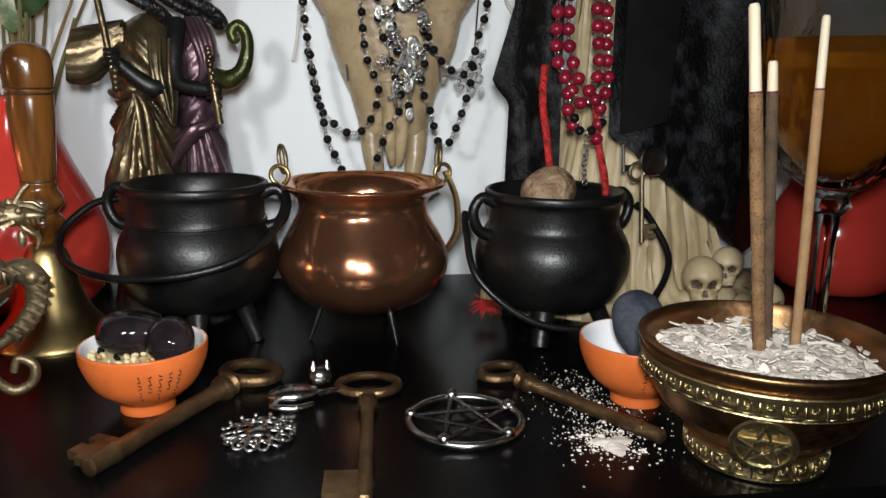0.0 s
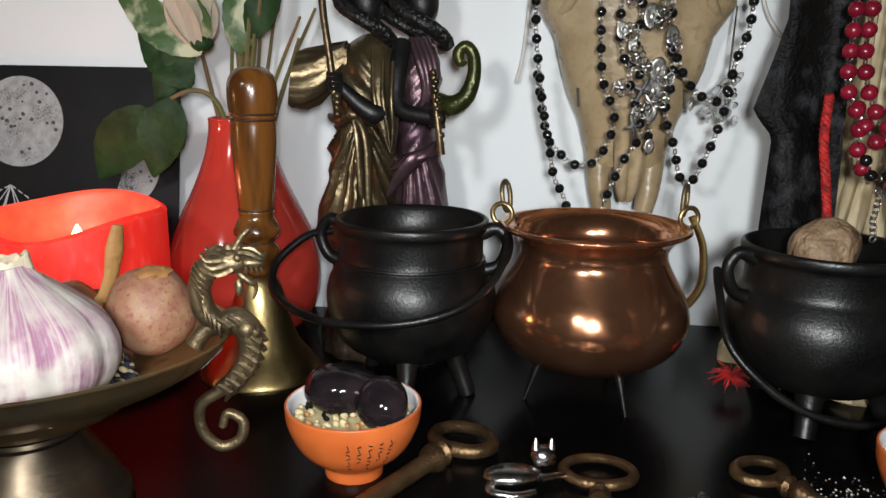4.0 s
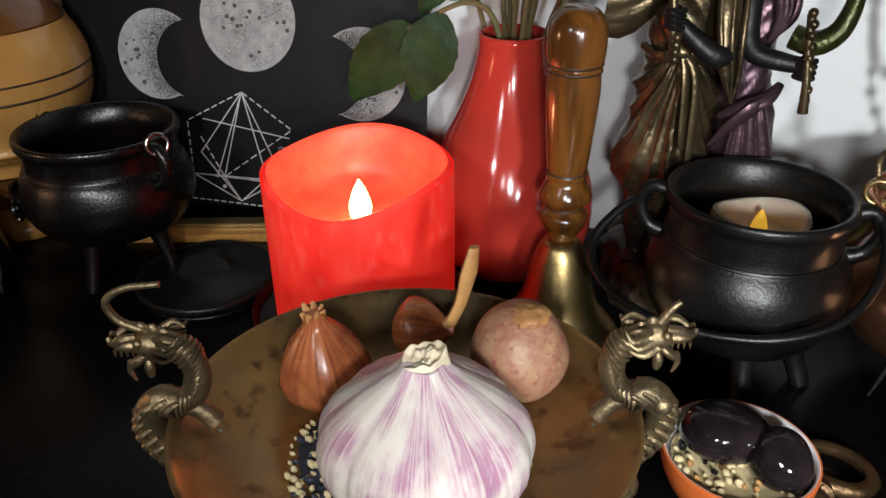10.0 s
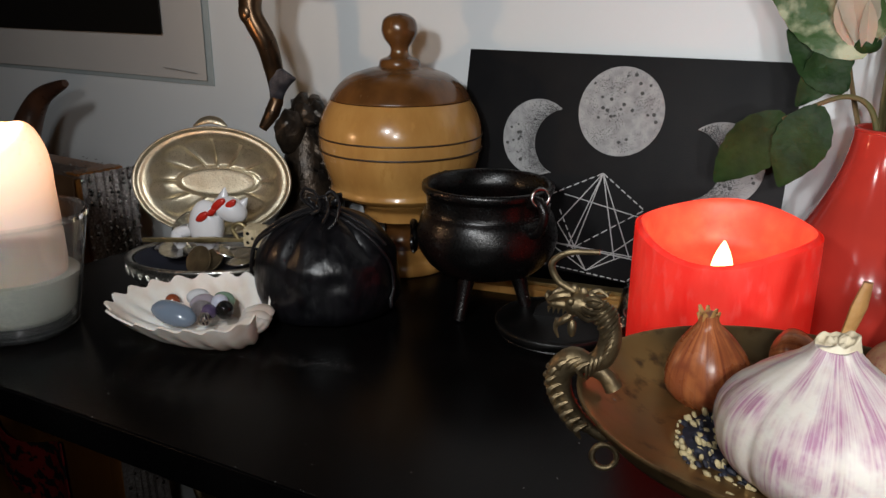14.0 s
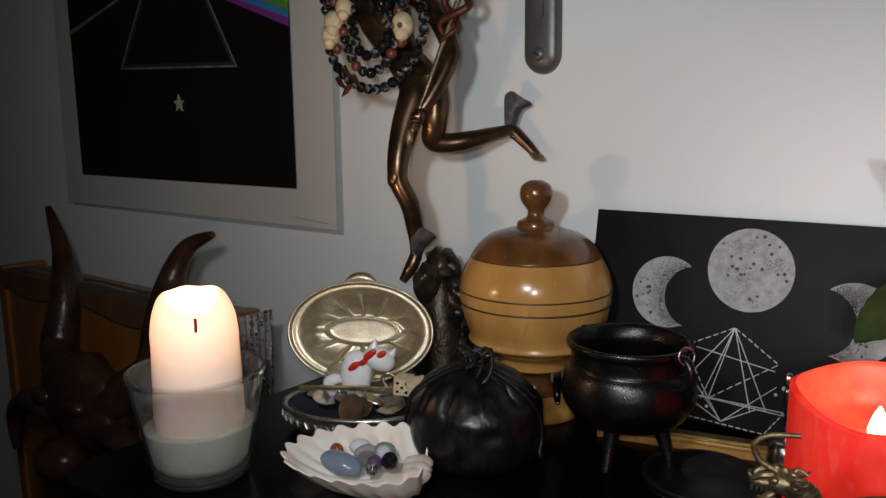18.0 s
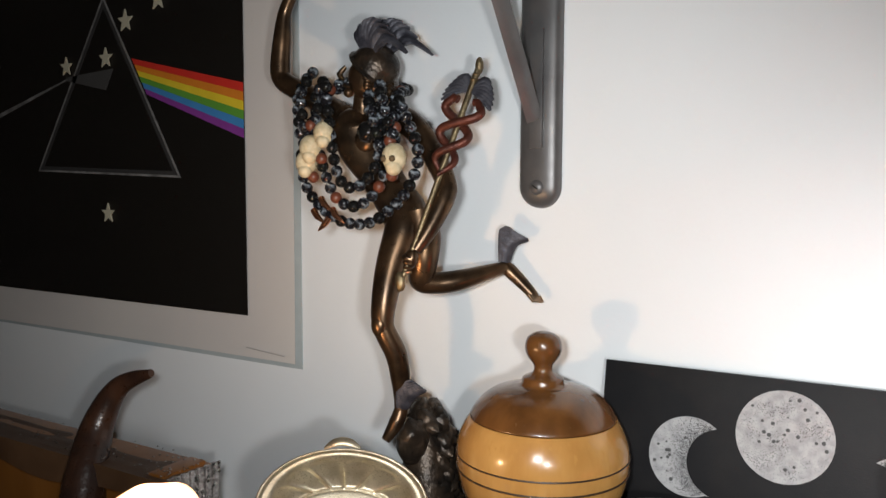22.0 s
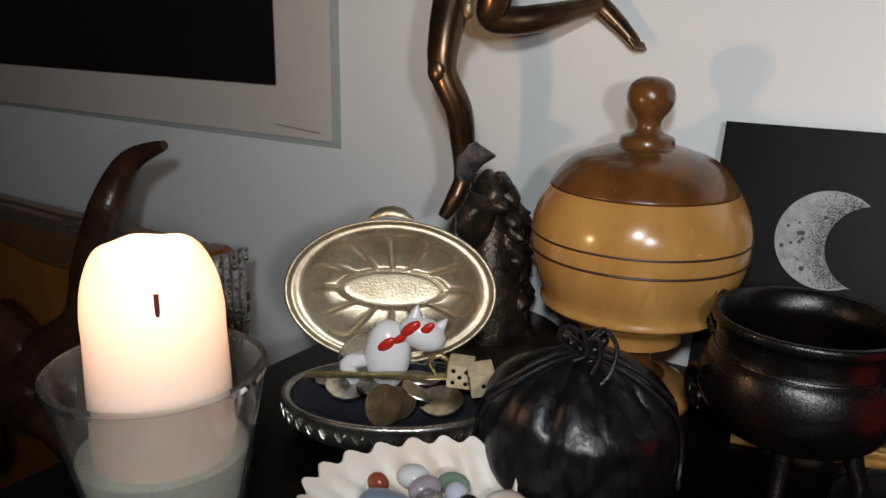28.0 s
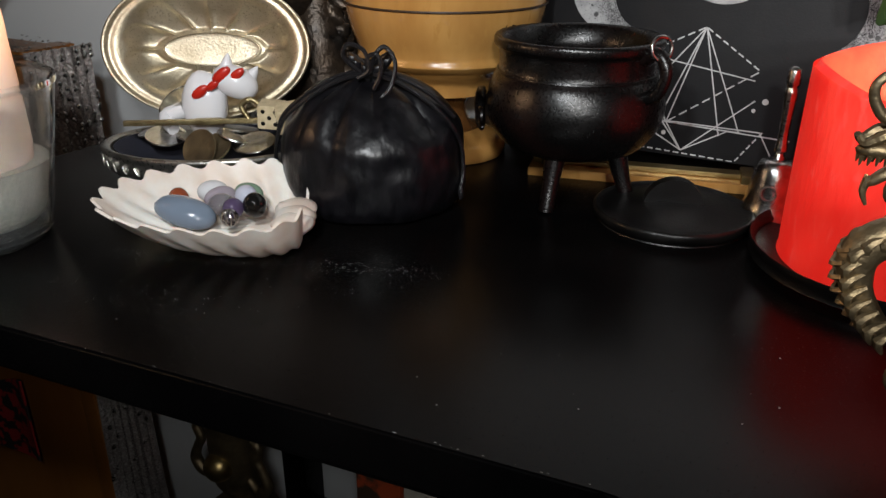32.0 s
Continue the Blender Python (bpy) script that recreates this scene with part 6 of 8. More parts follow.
# ---- artificial flowers in the vases ----
def leaf(a, b, width, up, material, parent, fold=0.2, teeth=True):
    """A leaf from base a to tip b, folded along its midrib, with a toothed edge."""
    a, b, up = Vector(a), Vector(b), Vector(up).normalized()
    d = b - a
    side = d.cross(up).normalized()
    nrm = side.cross(d).normalized()
    bm = bmesh.new()
    rows, n = [], 14
    for i in range(n + 1):
        t = i / n
        w = width * (math.sin(math.pi * min(1, t * 0.96 + 0.02) ** 0.8)) ** 0.9 * (1 + (0.06 * (i % 2) if teeth else 0))
        c = a + d * t + nrm * (-0.12 * d.length * t * t)
        row = []
        for s in (-1, -0.5, 0, 0.5, 1):
            row.append(bm.verts.new(c + side * (w * s) + nrm * (fold * w * abs(s) + 0.0012 * math.sin(9 * t + 3 * s))))
        rows.append(row)
    for u, v in zip(rows, rows[1:]):
        for j in range(4):
            bm.faces.new((u[j], u[j + 1], v[j + 1], v[j]))
    bmesh.ops.recalc_face_normals(bm, faces=bm.faces)
    bmesh.ops.solidify(bm, geom=bm.faces[:], thickness=0.0006)
    return part("leaf", bm, material, parent)


def lily(base, axis, r, ln, parent, petals=5):
    """A half-open bloom of overlapping petals."""
    axis = Vector(axis).normalized()
    e1 = axis.orthogonal().normalized()
    e2 = axis.cross(e1)
    for i in range(petals):
        a = 2 * math.pi * i / petals
        out = e1 * math.cos(a) + e2 * math.sin(a)
        tan = axis.cross(out)
        bm = bmesh.new()
        rows = []
        for k in range(9):
            t = k / 8
            c = Vector(base) + axis * (ln * t) + out * (r * (0.25 + 0.75 * math.sin(t * 1.5)) + (0.25 * r * max(0, t - 0.8) * 5))
            w = r * 1.05 * math.sin(math.pi * (0.12 + 0.83 * t)) ** 0.8
            rows.append([bm.verts.new(c + tan * (w * s) - out * (0.35 * w * s * s)) for s in (-1, -0.5, 0, 0.5, 1)])
        for u, v in zip(rows, rows[1:]):
            for j in range(4):
                bm.faces.new((u[j], u[j + 1], v[j + 1], v[j]))
        bmesh.ops.solidify(bm, geom=bm.faces[:], thickness=0.0006)
        part("petal", bm, PETAL, parent)


flo = thing("artificial_flowers", "cream artificial rose with dark leaves and dry stalks in the vase", "flowers", -0.137, 0.712, 0)
rnd = random.Random(31)
for i in range(16):
    a, r = rnd.uniform(0, 6.28), rnd.uniform(0.002, 0.013)
    top = Vector((rnd.uniform(-0.045, 0.05), rnd.uniform(-0.02, 0.03), rnd.uniform(0.20, 0.27)))
    f = Vector((r * math.cos(a), r * math.sin(a), 0.08))
    mid = f.lerp(top, 0.5) + Vector((-0.006 * math.cos(a), 0.004, 0.01))
    part("stalk", tube(spl([f, mid, top], 6), [0.0022, 0.0016, 0.0011], 6), STALK, flo)
part("branch", tube(spl([(-0.004, -0.004, 0.13), (-0.012, -0.008, 0.158), (-0.026, -0.012, 0.166), (-0.046, -0.014, 0.158), (-0.060, -0.014, 0.150)], 6), [0.0020, 0.0012], 7), STALK, flo)
leaf((-0.040, -0.014, 0.160), (-0.056, -0.022, 0.108), 0.016, (0.1, -1, 0.1), LEAF, flo)
leaf((-0.060, -0.014, 0.154), (-0.096, -0.018, 0.104), 0.017, (0.4, -1, 0.1), LEAF, flo)
leaf((-0.028, -0.010, 0.168), (-0.064, -0.010, 0.205), 0.013, (0.2, -1, 0.3), LEAF, flo)
leaf((-0.020, -0.010, 0.19), (-0.078, -0.012, 0.228), 0.014, (0, -1, 0.2), LEAFPALE, flo)
leaf((-0.030, -0.006, 0.20), (-0.052, -0.016, 0.158), 0.012, (0.3, -1, 0), LEAF, flo)
leaf((0.012, -0.006, 0.20), (0.034, -0.010, 0.245), 0.011, (0, -1, 0), LEAF, flo)
leaf((0.004, -0.004, 0.19), (0.012, -0.012, 0.25), 0.012, (0.3, -1, 0), LEAFPALE, flo)
leaf((-0.014, -0.012, 0.20), (-0.036, -0.022, 0.235), 0.012, (-0.3, -1, 0), LEAFPALE, flo)
lily((-0.022, -0.008, 0.196), (-0.15, -0.1, 1), 0.016, 0.042, flo, 6)
part("calyx", blob(0.008, pose(-0.021, -0.008, 0.197), None, 12, 8, 0.1, 100, 0, (1, 1, 0.8)), LEAF, flo, "green calyx")
flo2 = thing("artificial_flowers", "cream artificial flowers and green leaves in the second vase", "flowers", 0.40, 0.700, 0)
for i in range(7):
    a = i * 0.9
    part("stalk", tube(spl([(0.006 * math.cos(a), 0.006 * math.sin(a), 0.09), (0.012 * math.cos(a), 0.01 * math.sin(a), 0.17), (0.04 * math.cos(a), 0.02 * math.sin(a), 0.25)], 5), 0.0014, 6), STALK, flo2)
leaf((0.0, -0.01, 0.175), (-0.055, -0.02, 0.225), 0.016, (0, -1, 0.2), LEAF, flo2)
leaf((0.0, -0.01, 0.18), (0.035, -0.02, 0.235), 0.016, (0, -1, 0.2), LEAFPALE, flo2)
leaf((-0.01, -0.01, 0.18), (-0.030, -0.02, 0.24), 0.014, (0.3, -1, 0.2), LEAFPALE, flo2)
lily((0.012, -0.012, 0.190), (0.1, -0.1, 1), 0.018, 0.045, flo2, 6)

# ---- triple goddess statue ----
g = bmesh.new()


def robe(secs, fold, mi, n=230, k=9):
    """A robed body lofted through (z, left, right, middle y, half depth), its surface pushed in and out by fold(x, z, front)."""
    rows = spl([(q[1], q[2], q[3]) for q in secs], k), spl([(q[0], q[4], 0) for q in secs], k)
    rings = []
    for p, q in zip(*rows):
        ring = []
        for i in range(n):
            a = 2 * math.pi * i / n
            c, s = math.cos(a), math.sin(a)
            w, mx = 0.5 * (p.y - p.x), 0.5 * (p.x + p.y)
            x = mx + w * c
            f = 1.0 + fold(x, q.x, -s, a)
            ring.append(g.verts.new((mx + w * c * f, p.z + q.y * s * f, q.x)))
        rings.append(ring)
    for u, w in zip(rings, rings[1:]):
        for i in range(n):
            g.faces.new((u[i], u[(i + 1) % n], w[(i + 1) % n], w[i])).material_index = mi
    g.faces.new(rings[0]).material_index = mi
    g.faces.new(rings[-1]).material_index = mi


def ridge(v):
    return 1.0 - abs(math.sin(v)) ** 0.6


def gold_folds(x, z, front, a):
    wob = 0.35 * noise.noise(Vector((x * 60, z * 40, 1.0)))
    if z < 0.152:
        ray = math.atan2(x + 0.045, 0.160 - z)
        knee = math.exp(-((x + 0.066) / 0.012) ** 2 - ((z - 0.088) / 0.016) ** 2)
        amp = 0.19 * (1 - 0.85 * knee) * min(1.0, (0.156 - z) / 0.02 + 0.25)
        return amp * (ridge(10.5 * ray + 1.3 * wob + 0.4) + 0.55 * ridge(25 * ray + 2 * wob)) - 0.10 + 0.16 * knee
    sweep = (x + 0.05) * 90 + (z - 0.16) * 70
    return 0.12 * (ridge(1.3 * sweep + wob) + 0.5 * ridge(2.9 * sweep + 1)) - 0.07


def purple_folds(x, z, front, a):
    wob = 0.4 * noise.noise(Vector((x * 60, z * 40, 4.0)))
    if z < 0.128:
        ray = math.atan2(x + 0.014, 0.165 - z)
        return 0.17 * (ridge(12 * ray + wob) + 0.5 * ridge(27 * ray + wob + 1)) - 0.09
    sweep = (x + 0.01) * 110 - (z - 0.16) * 95
    return 0.11 * (ridge(1.3 * sweep + wob) + 0.5 * ridge(2.9 * sweep)) - 0.06


lathe([(0.052, 0.0), (0.052, 0.005), (0.050, 0.013), (0.046, 0.022), (0.036, 0.028), (0.001, 0.03)], 64, 2, lambda a, r, z: (r * (1 + 0.05 * math.sin(5 * a) + 0.03 * math.sin(17 * a + 200 * z)), z), g, pose(-0.026, 0.700, 0), 4)
# gold-robed and purple-robed figures, side by side, and a third behind
robe([(0.022, -0.057, -0.022, 0.692, 0.016), (0.050, -0.061, -0.022, 0.692, 0.018), (0.066, -0.067, -0.021, 0.690, 0.022), (0.080, -0.0735, -0.020, 0.688, 0.0245), (0.096, -0.0725, -0.020, 0.688, 0.0240), (0.112, -0.0695, -0.021, 0.688, 0.0225), (0.128, -0.0670, -0.022, 0.688, 0.0215),
      (0.145, -0.0640, -0.024, 0.688, 0.0195), (0.153, -0.0640, -0.024, 0.688, 0.0195), (0.168, -0.0650, -0.022, 0.688, 0.0205), (0.183, -0.0640, -0.021, 0.688, 0.0200), (0.195, -0.0560, -0.024, 0.689, 0.0160), (0.203, -0.0460, -0.030, 0.690, 0.0080)], gold_folds, 0)
robe([(0.022, -0.024, 0.016, 0.694, 0.020), (0.060, -0.025, 0.0150, 0.692, 0.021), (0.090, -0.026, 0.0125, 0.690, 0.021), (0.113, -0.026, 0.0085, 0.689, 0.0195), (0.130, -0.026, 0.0040, 0.689, 0.0180), (0.146, -0.025, 0.0010, 0.689, 0.0165), (0.160, -0.025, 0.0020, 0.689, 0.0175),
      (0.178, -0.024, 0.0040, 0.689, 0.0185), (0.192, -0.020, 0.0020, 0.690, 0.0150), (0.201, -0.014, -0.0040, 0.691, 0.0080)], purple_folds, 1)
robe([(0.022, -0.050, 0.006, 0.718, 0.022), (0.08, -0.050, 0.006, 0.718, 0.022), (0.14, -0.042, -0.002, 0.716, 0.018), (0.18, -0.042, -0.002, 0.716, 0.018), (0.20, -0.030, -0.014, 0.716, 0.008)], purple_folds, 0, 72, 4)
# bare dark shin below the raised hem
tube(spl([(-0.057, 0.682, 0.072), (-0.056, 0.682, 0.050), (-0.055, 0.684, 0.030), (-0.057, 0.676, 0.022)], 5), [0.0105, 0.0085, 0.0065, 0.007], 12, bm=g, mi=4)
# bell sleeve: an open, flattened horn with a thick pleated mouth
outer, inner = [], []
for r, grow, store in ((1.0, 0.0, outer), (0.86, 0.0015, inner)):
    for px, py, pz, hx, hz in ((-0.054, 0.680, 0.188, 0.009, 0.010), (-0.062, 0.677, 0.182, 0.009, 0.0135), (-0.070, 0.675, 0.1770, 0.009, 0.0165), (-0.078, 0.673, 0.1750, 0.009, 0.0178), (-0.0855, 0.671, 0.1745, 0.0085, 0.0170)):
        ring = []
        for i in range(40):
            a = 2 * math.pi * i / 40
            f = r * (1 + 0.07 * math.sin(6 * a + 120 * px) + 0.04 * math.sin(13 * a))
            ring.append(g.verts.new((px + grow + 0.003 * math.sin(a) * (px < -0.08), py + hx * f * math.cos(a), pz + hz * f * math.sin(a))))
        store.append(ring)
for u, w in list(zip(outer, outer[1:])) + list(zip(inner, inner[1:])) + [(outer[-1], inner[-1])]:
    for i in range(40):
        g.faces.new((u[i], u[(i + 1) % 40], w[(i + 1) % 40], w[i])).material_index = 0
# second sleeve hanging from the elbow, its long point in front, and the cloth's knot with two tails
tube(spl([(-0.028, 0.668, 0.192), (-0.026, 0.661, 0.176), (-0.025, 0.657, 0.158), (-0.023, 0.655, 0.145), (-0.0205, 0.654, 0.132)], 6), [0.009, 0.0105, 0.0095, 0.0065, 0.0012], 18, bm=g, mi=0, flat_to=0.55)
for k in range(3):
    tube(spl([(-0.033 + 0.006 * k, 0.657, 0.186), (-0.031 + 0.005 * k, 0.651, 0.165), (-0.026 + 0.003 * k, 0.651, 0.146), (-0.0215, 0.651, 0.133)], 5), [0.0012, 0.0018, 0.0014, 0.0005], 8, bm=g, mi=0)
blob(0.0042, pose(-0.047, 0.662, 0.155), g, 12, 8, 0.25, 250, 0, (1.3, 0.8, 1))
for tx, ln in ((-0.041, 0.045), (-0.036, 0.062)):
    tube(spl([(-0.046, 0.662, 0.154), (tx - 0.002, 0.660, 0.140), (tx, 0.660, 0.154 - ln), (tx + 0.001, 0.660, 0.148 - ln)], 5), [0.0018, 0.0026, 0.0024, 0.0006], 8, bm=g, mi=0, flat_to=0.6)
tube(spl([(-0.064, 0.680, 0.151), (-0.056, 0.667, 0.150), (-0.046, 0.664, 0.153), (-0.034, 0.664, 0.150), (-0.026, 0.668, 0.147)], 5), 0.0026, 8, bm=g, mi=0, flat_to=1.5)
# hip scarf and chest drape of the purple robe
tube(spl([(-0.026, 0.668, 0.104), (-0.018, 0.664, 0.117), (-0.009, 0.663, 0.127), (0.002, 0.668, 0.133)], 6), [0.0015, 0.005, 0.0062, 0.002], 12, bm=g, mi=1, flat_to=0.55)
tube(spl([(-0.024, 0.667, 0.121), (-0.014, 0.663, 0.128), (-0.003, 0.664, 0.132), (0.004, 0.672, 0.138)], 6), [0.0015, 0.004, 0.004, 0.002], 12, bm=g, mi=1, flat_to=0.55)
for k in range(4):
    tube(spl([(-0.013 + 0.003 * k, 0.674, 0.200), (-0.007 + 0.003 * k, 0.667 + 0.001 * k, 0.186), (-0.0035 + 0.002 * k, 0.668, 0.172), (-0.006, 0.670, 0.160)], 5), [0.0018, 0.0026, 0.0024, 0.001], 8, bm=g, mi=1)
# bare black arms, fists with fingers, heads under masses of curls
tube(spl([(-0.024, 0.656, 0.157), (-0.032, 0.651, 0.156), (-0.042, 0.649, 0.163), (-0.0505, 0.648, 0.171)], 5), [0.0052, 0.0062, 0.0050, 0.0038], 12, bm=g, mi=2)
tube(spl([(-0.018, 0.672, 0.197), (-0.0190, 0.662, 0.182), (-0.0185, 0.656, 0.166), (-0.014, 0.652, 0.158), (-0.002, 0.648, 0.1555), (0.005, 0.646, 0.155)], 5), [0.0058, 0.0058, 0.0054, 0.0052, 0.0045, 0.0038], 12, bm=g, mi=2)
for fx, fy, fz in ((-0.0530, 0.646, 0.1745), (0.0075, 0.644, 0.1545)):
    blob(0.0048, pose(fx, fy + 0.002, fz), g, 12, 8, 0.1, 200, 2, (0.95, 0.8, 1.15))
    for k in range(4):
        tube(spl([(fx - 0.0045, fy, fz + 0.004 - 0.0027 * k), (fx - 0.001, fy - 0.0040, fz + 0.0037 - 0.0027 * k), (fx + 0.004, fy - 0.001, fz + 0.0035 - 0.0027 * k)], 3), 0.0014, 6, bm=g, mi=2)
for hx, hy, s in ((-0.042, 0.684, 1.0), (-0.008, 0.686, 0.95), (-0.024, 0.714, 1.0)):
    blob(0.0140 * s, pose(hx, hy, 0.222), g, 18, 12, 0.05, 100, 2, (0.8, 0.9, 1.15))
    for k in range(230):
        a, zz = k * 2.4, 0.197 + 0.056 * ((k * 0.618) % 1)
        wide = 0.0165 * math.sqrt(max(0.08, 1 - ((zz - 0.215) / 0.040) ** 2))
        blob(0.0050, pose(hx + wide * math.cos(a), hy + wide * 0.9 * math.sin(a), zz), g, 7, 5, 0.3, 300, 2, (1, 1, 0.8), k)
# attributes: rod, hooked green serpent, beaded whip, small peak of the hood
tube([(-0.0525, 0.644, 0.156), (-0.0545, 0.644, 0.178), (-0.060, 0.648, 0.21), (-0.064, 0.65, 0.25)], [0.0016, 0.0022, 0.0022, 0.0026], 8, bm=g, mi=0)
for k in range(4):
    blob(0.0026, pose(-0.0515, 0.643, 0.166 - 0.0035 * k), g, 8, 6, mi=0)
tube(spl([(0.004, 0.668, 0.163), (0.014, 0.664, 0.161), (0.0225, 0.662, 0.167), (0.0265, 0.662, 0.179), (0.0262, 0.662, 0.190), (0.0215, 0.662, 0.1955), (0.0170, 0.662, 0.1915), (0.0185, 0.662, 0.1865), (0.0215, 0.662, 0.1880)], 6), [0.0060, 0.0062, 0.0052, 0.0042, 0.0036, 0.0036, 0.0036, 0.0034, 0.002], 14, bm=g, mi=3)
tube(spl([(0.005, 0.642, 0.179), (0.006, 0.641, 0.165), (0.0085, 0.640, 0.148), (0.010, 0.641, 0.134)], 8), [0.0022, 0.0016, 0.0020, 0.0026], 10, bm=g, mi=0)
for k in range(9):
    blob(0.0023, pose(0.005 + 0.0006 * k + 0.0007 * (k % 2), 0.6405, 0.180 - 0.0050 * k), g, 8, 6, mi=0)
lathe([(0.0035, 0.0), (0.0018, 0.005), (0.0002, 0.010)], 8, 0, None, g, pose(0.0015, 0.680, 0.197, 0, 12, 0), 1)
tagged(part("goddess_statue", g, [GOLDROBE, PURPLEROBE, BLACKSKIN, GREENSNAKE, BRONZEDARK]), "triple goddess resin statue in gold and purple bronze robes", "statue")

# ---- poster ----
poster = thing("poster", "white-bordered black poster of a prism splitting light, hung on the wall", "poster", 0, WALL_Y - 0.004, 0)
part("paper", drape(12, 20, lambda s, t: (-1.43 + 0.628 * t, -0.0015 - 0.006 * s * s * (1 - 0.3 * t) * (0.6 + 0.4 * math.sin(5 * t + 1)), 0.74 - 0.607 * s), 0.0004), PAPER, poster)
PX = -0.0105
part("backing", box(0.632, 0.0012, 0.616, pose(-1.1125, 0.002, 0.4350)), flat("grey_edge_sheet", (0.42, 0.47, 0.48)), poster, "grey sheet behind the paper, showing at the edge")
field = part("black_print", drape(2, 2, lambda s, t: (-1.37 + 0.507 * t, PX, 0.685 - 0.504 * s), 0.0004), POSTERBLACK, poster, "black printed field")


def pflat(outline, material, name, y=PX - 0.0009, label=""):
    return part(name, prism(outline, 0.0004, pose(0, y, 0)), material, field, label)


def pband(a, b, c, d, material, name):
    return pflat([a, b, c, d], material, name)


RAIN = [("red", (0.55, 0.03, 0.02)), ("orange", (0.62, 0.20, 0.02)), ("yellow", (0.68, 0.52, 0.03)), ("green", (0.10, 0.30, 0.04)), ("blue", (0.05, 0.22, 0.50)), ("violet", (0.20, 0.04, 0.26))]
for i, (nm, rgb) in enumerate(RAIN):
    a0, a1 = 0.471 - 0.0072 * i, 0.471 - 0.0072 * (i + 1)
    b0, b1 = 0.432 - 0.0098 * i, 0.432 - 0.0098 * (i + 1)
    x0 = -1.041 + 0.0042 * i
    pband((x0, a0), (x0 + 0.004, a1), (-0.863, b1), (-0.863, b0), flat(nm + "_print", rgb), "rainbow_stripe")
PRISMDIM = flat("prism_dim_print", (0.035, 0.035, 0.036))
TRI = [(-1.090, 0.549), (-1.233, 0.340), (-0.962, 0.331)]
for i in range(3):
    a, b, c = Vector(TRI[i]), Vector(TRI[(i + 1) % 3]), Vector(TRI[(i + 2) % 3])
    mid = (a + b + c) / 3
    pflat([tuple(a), tuple(b), tuple(b.lerp(mid, 0.035)), tuple(a.lerp(mid, 0.035))], PRISM, "prism_edge")
    pflat([tuple(a.lerp(mid, 0.036)), tuple(b.lerp(mid, 0.036)), tuple(b.lerp(mid, 0.10)), tuple(a.lerp(mid, 0.10))], PRISMDIM, "prism_glow", label="soft grey inner edge")
pflat([(-1.370, 0.398), (-1.370, 0.405), (-1.165, 0.4555), (-1.165, 0.4535)], PRISM, "light_ray", PX - 0.0009, "pale ray of light")
pflat([(-1.168, 0.457), (-1.168, 0.453), (-1.09, 0.437), (-1.075, 0.462)], flat("prism_fan_print", (0.06, 0.06, 0.06)), "refracted_fan")
for sx, sz, sr in ((-0.992, 0.534, 0.0135), (-1.049, 0.515, 0.0135), (-1.087, 0.475, 0.0125), (-1.164, 0.470, 0.0120), (-1.091, 0.288, 0.0125)):
    pts = [(sx + (sr if i % 2 == 0 else sr * 0.42) * math.sin(radians(36 * i)), sz + (sr if i % 2 == 0 else sr * 0.42) * math.cos(radians(36 * i))) for i in range(10)]
    part("star_sticker", prism(pts, 0.0018, pose(0, PX - 0.002, 0)), STAR, poster, "pale glow-in-the-dark star")
part("imprint_line", prism([(-0.868, 0.1445), (-0.812, 0.1405), (-0.812, 0.1412), (-0.868, 0.1452)], 0.0003, pose(0, -0.0082, 0)), flat("fine_print", (0.35, 0.33, 0.32)), poster, "faint unreadable print line")

# ---- shelf bracket on the wall ----
bracket = thing("shelf_bracket", "grey steel shelf bracket screwed to the wall", "bracket", -0.5245, WALL_Y, 0)
bm = bmesh.new()
rows = []
for z in [0.3036 + 0.0185 * (1 - math.cos(radians(9 * k))) for k in range(11)] + [0.36, 0.42, 0.48, 0.56, 0.64, 0.72]:
    w = 0.0185 * math.sqrt(max(0.0004, 1 - ((0.3221 - z) / 0.0185) ** 2)) if z < 0.3221 else 0.0185
    rows.append([bm.verts.new((w * math.sin(radians(q)), -0.0005 - 0.0125 * (w / 0.0185) * max(0.0, math.cos(radians(q))) ** 0.45, z)) for q in range(-90, 91, 10)])
for u, w in zip(rows, rows[1:]):
    for k in range(18):
        bm.faces.new((u[k], u[k + 1], w[k + 1], w[k]))
up = part("upright", bm, STEEL, bracket, "rounded pressed-steel upright", sharp=80)
d0, d1 = Vector((0.0005, 0.7460 - WALL_Y, 0.3790)), Vector((-0.0015, 0.6730 - WALL_Y, 0.4790))
d2 = d1 + (d1 - d0) * 0.9
bm = bmesh.new()
tube([d0, d1, d2], 0.0075, 4, bm=bm, flat_to=0.35)
part("brace", bm, STEEL, bracket, "diagonal steel brace")
part("flange", box(0.012, 0.004, 0.10, pose(0, -0.0145, 0.405), bevel=0.001), STEEL, up)
part("screw", lathe([(0.001, 0.003), (0.004, 0.0028), (0.0062, 0.001), (0.0068, 0.0), (0.001, 0.0)], 20, 0, None, None, pose(0, -0.0122, 0.322, 90)), STEEL, bracket, "round screw head")
part("screw_slot", box(0.006, 0.0006, 0.001, pose(0, -0.0153, 0.322, 0, 35, 0)), IRON, bracket)

# ---- trinket box ----
tbox = thing("trinket_box", "oval silver trinket box with its fluted lid open", "box", -0.592, 0.570, 0, 31)
tbox.scale = (0.88, 0.88, 0.88)


def oval(m, a=1.17, b=0.80):
    return m @ Matrix.Diagonal((a, b, 1, 1))


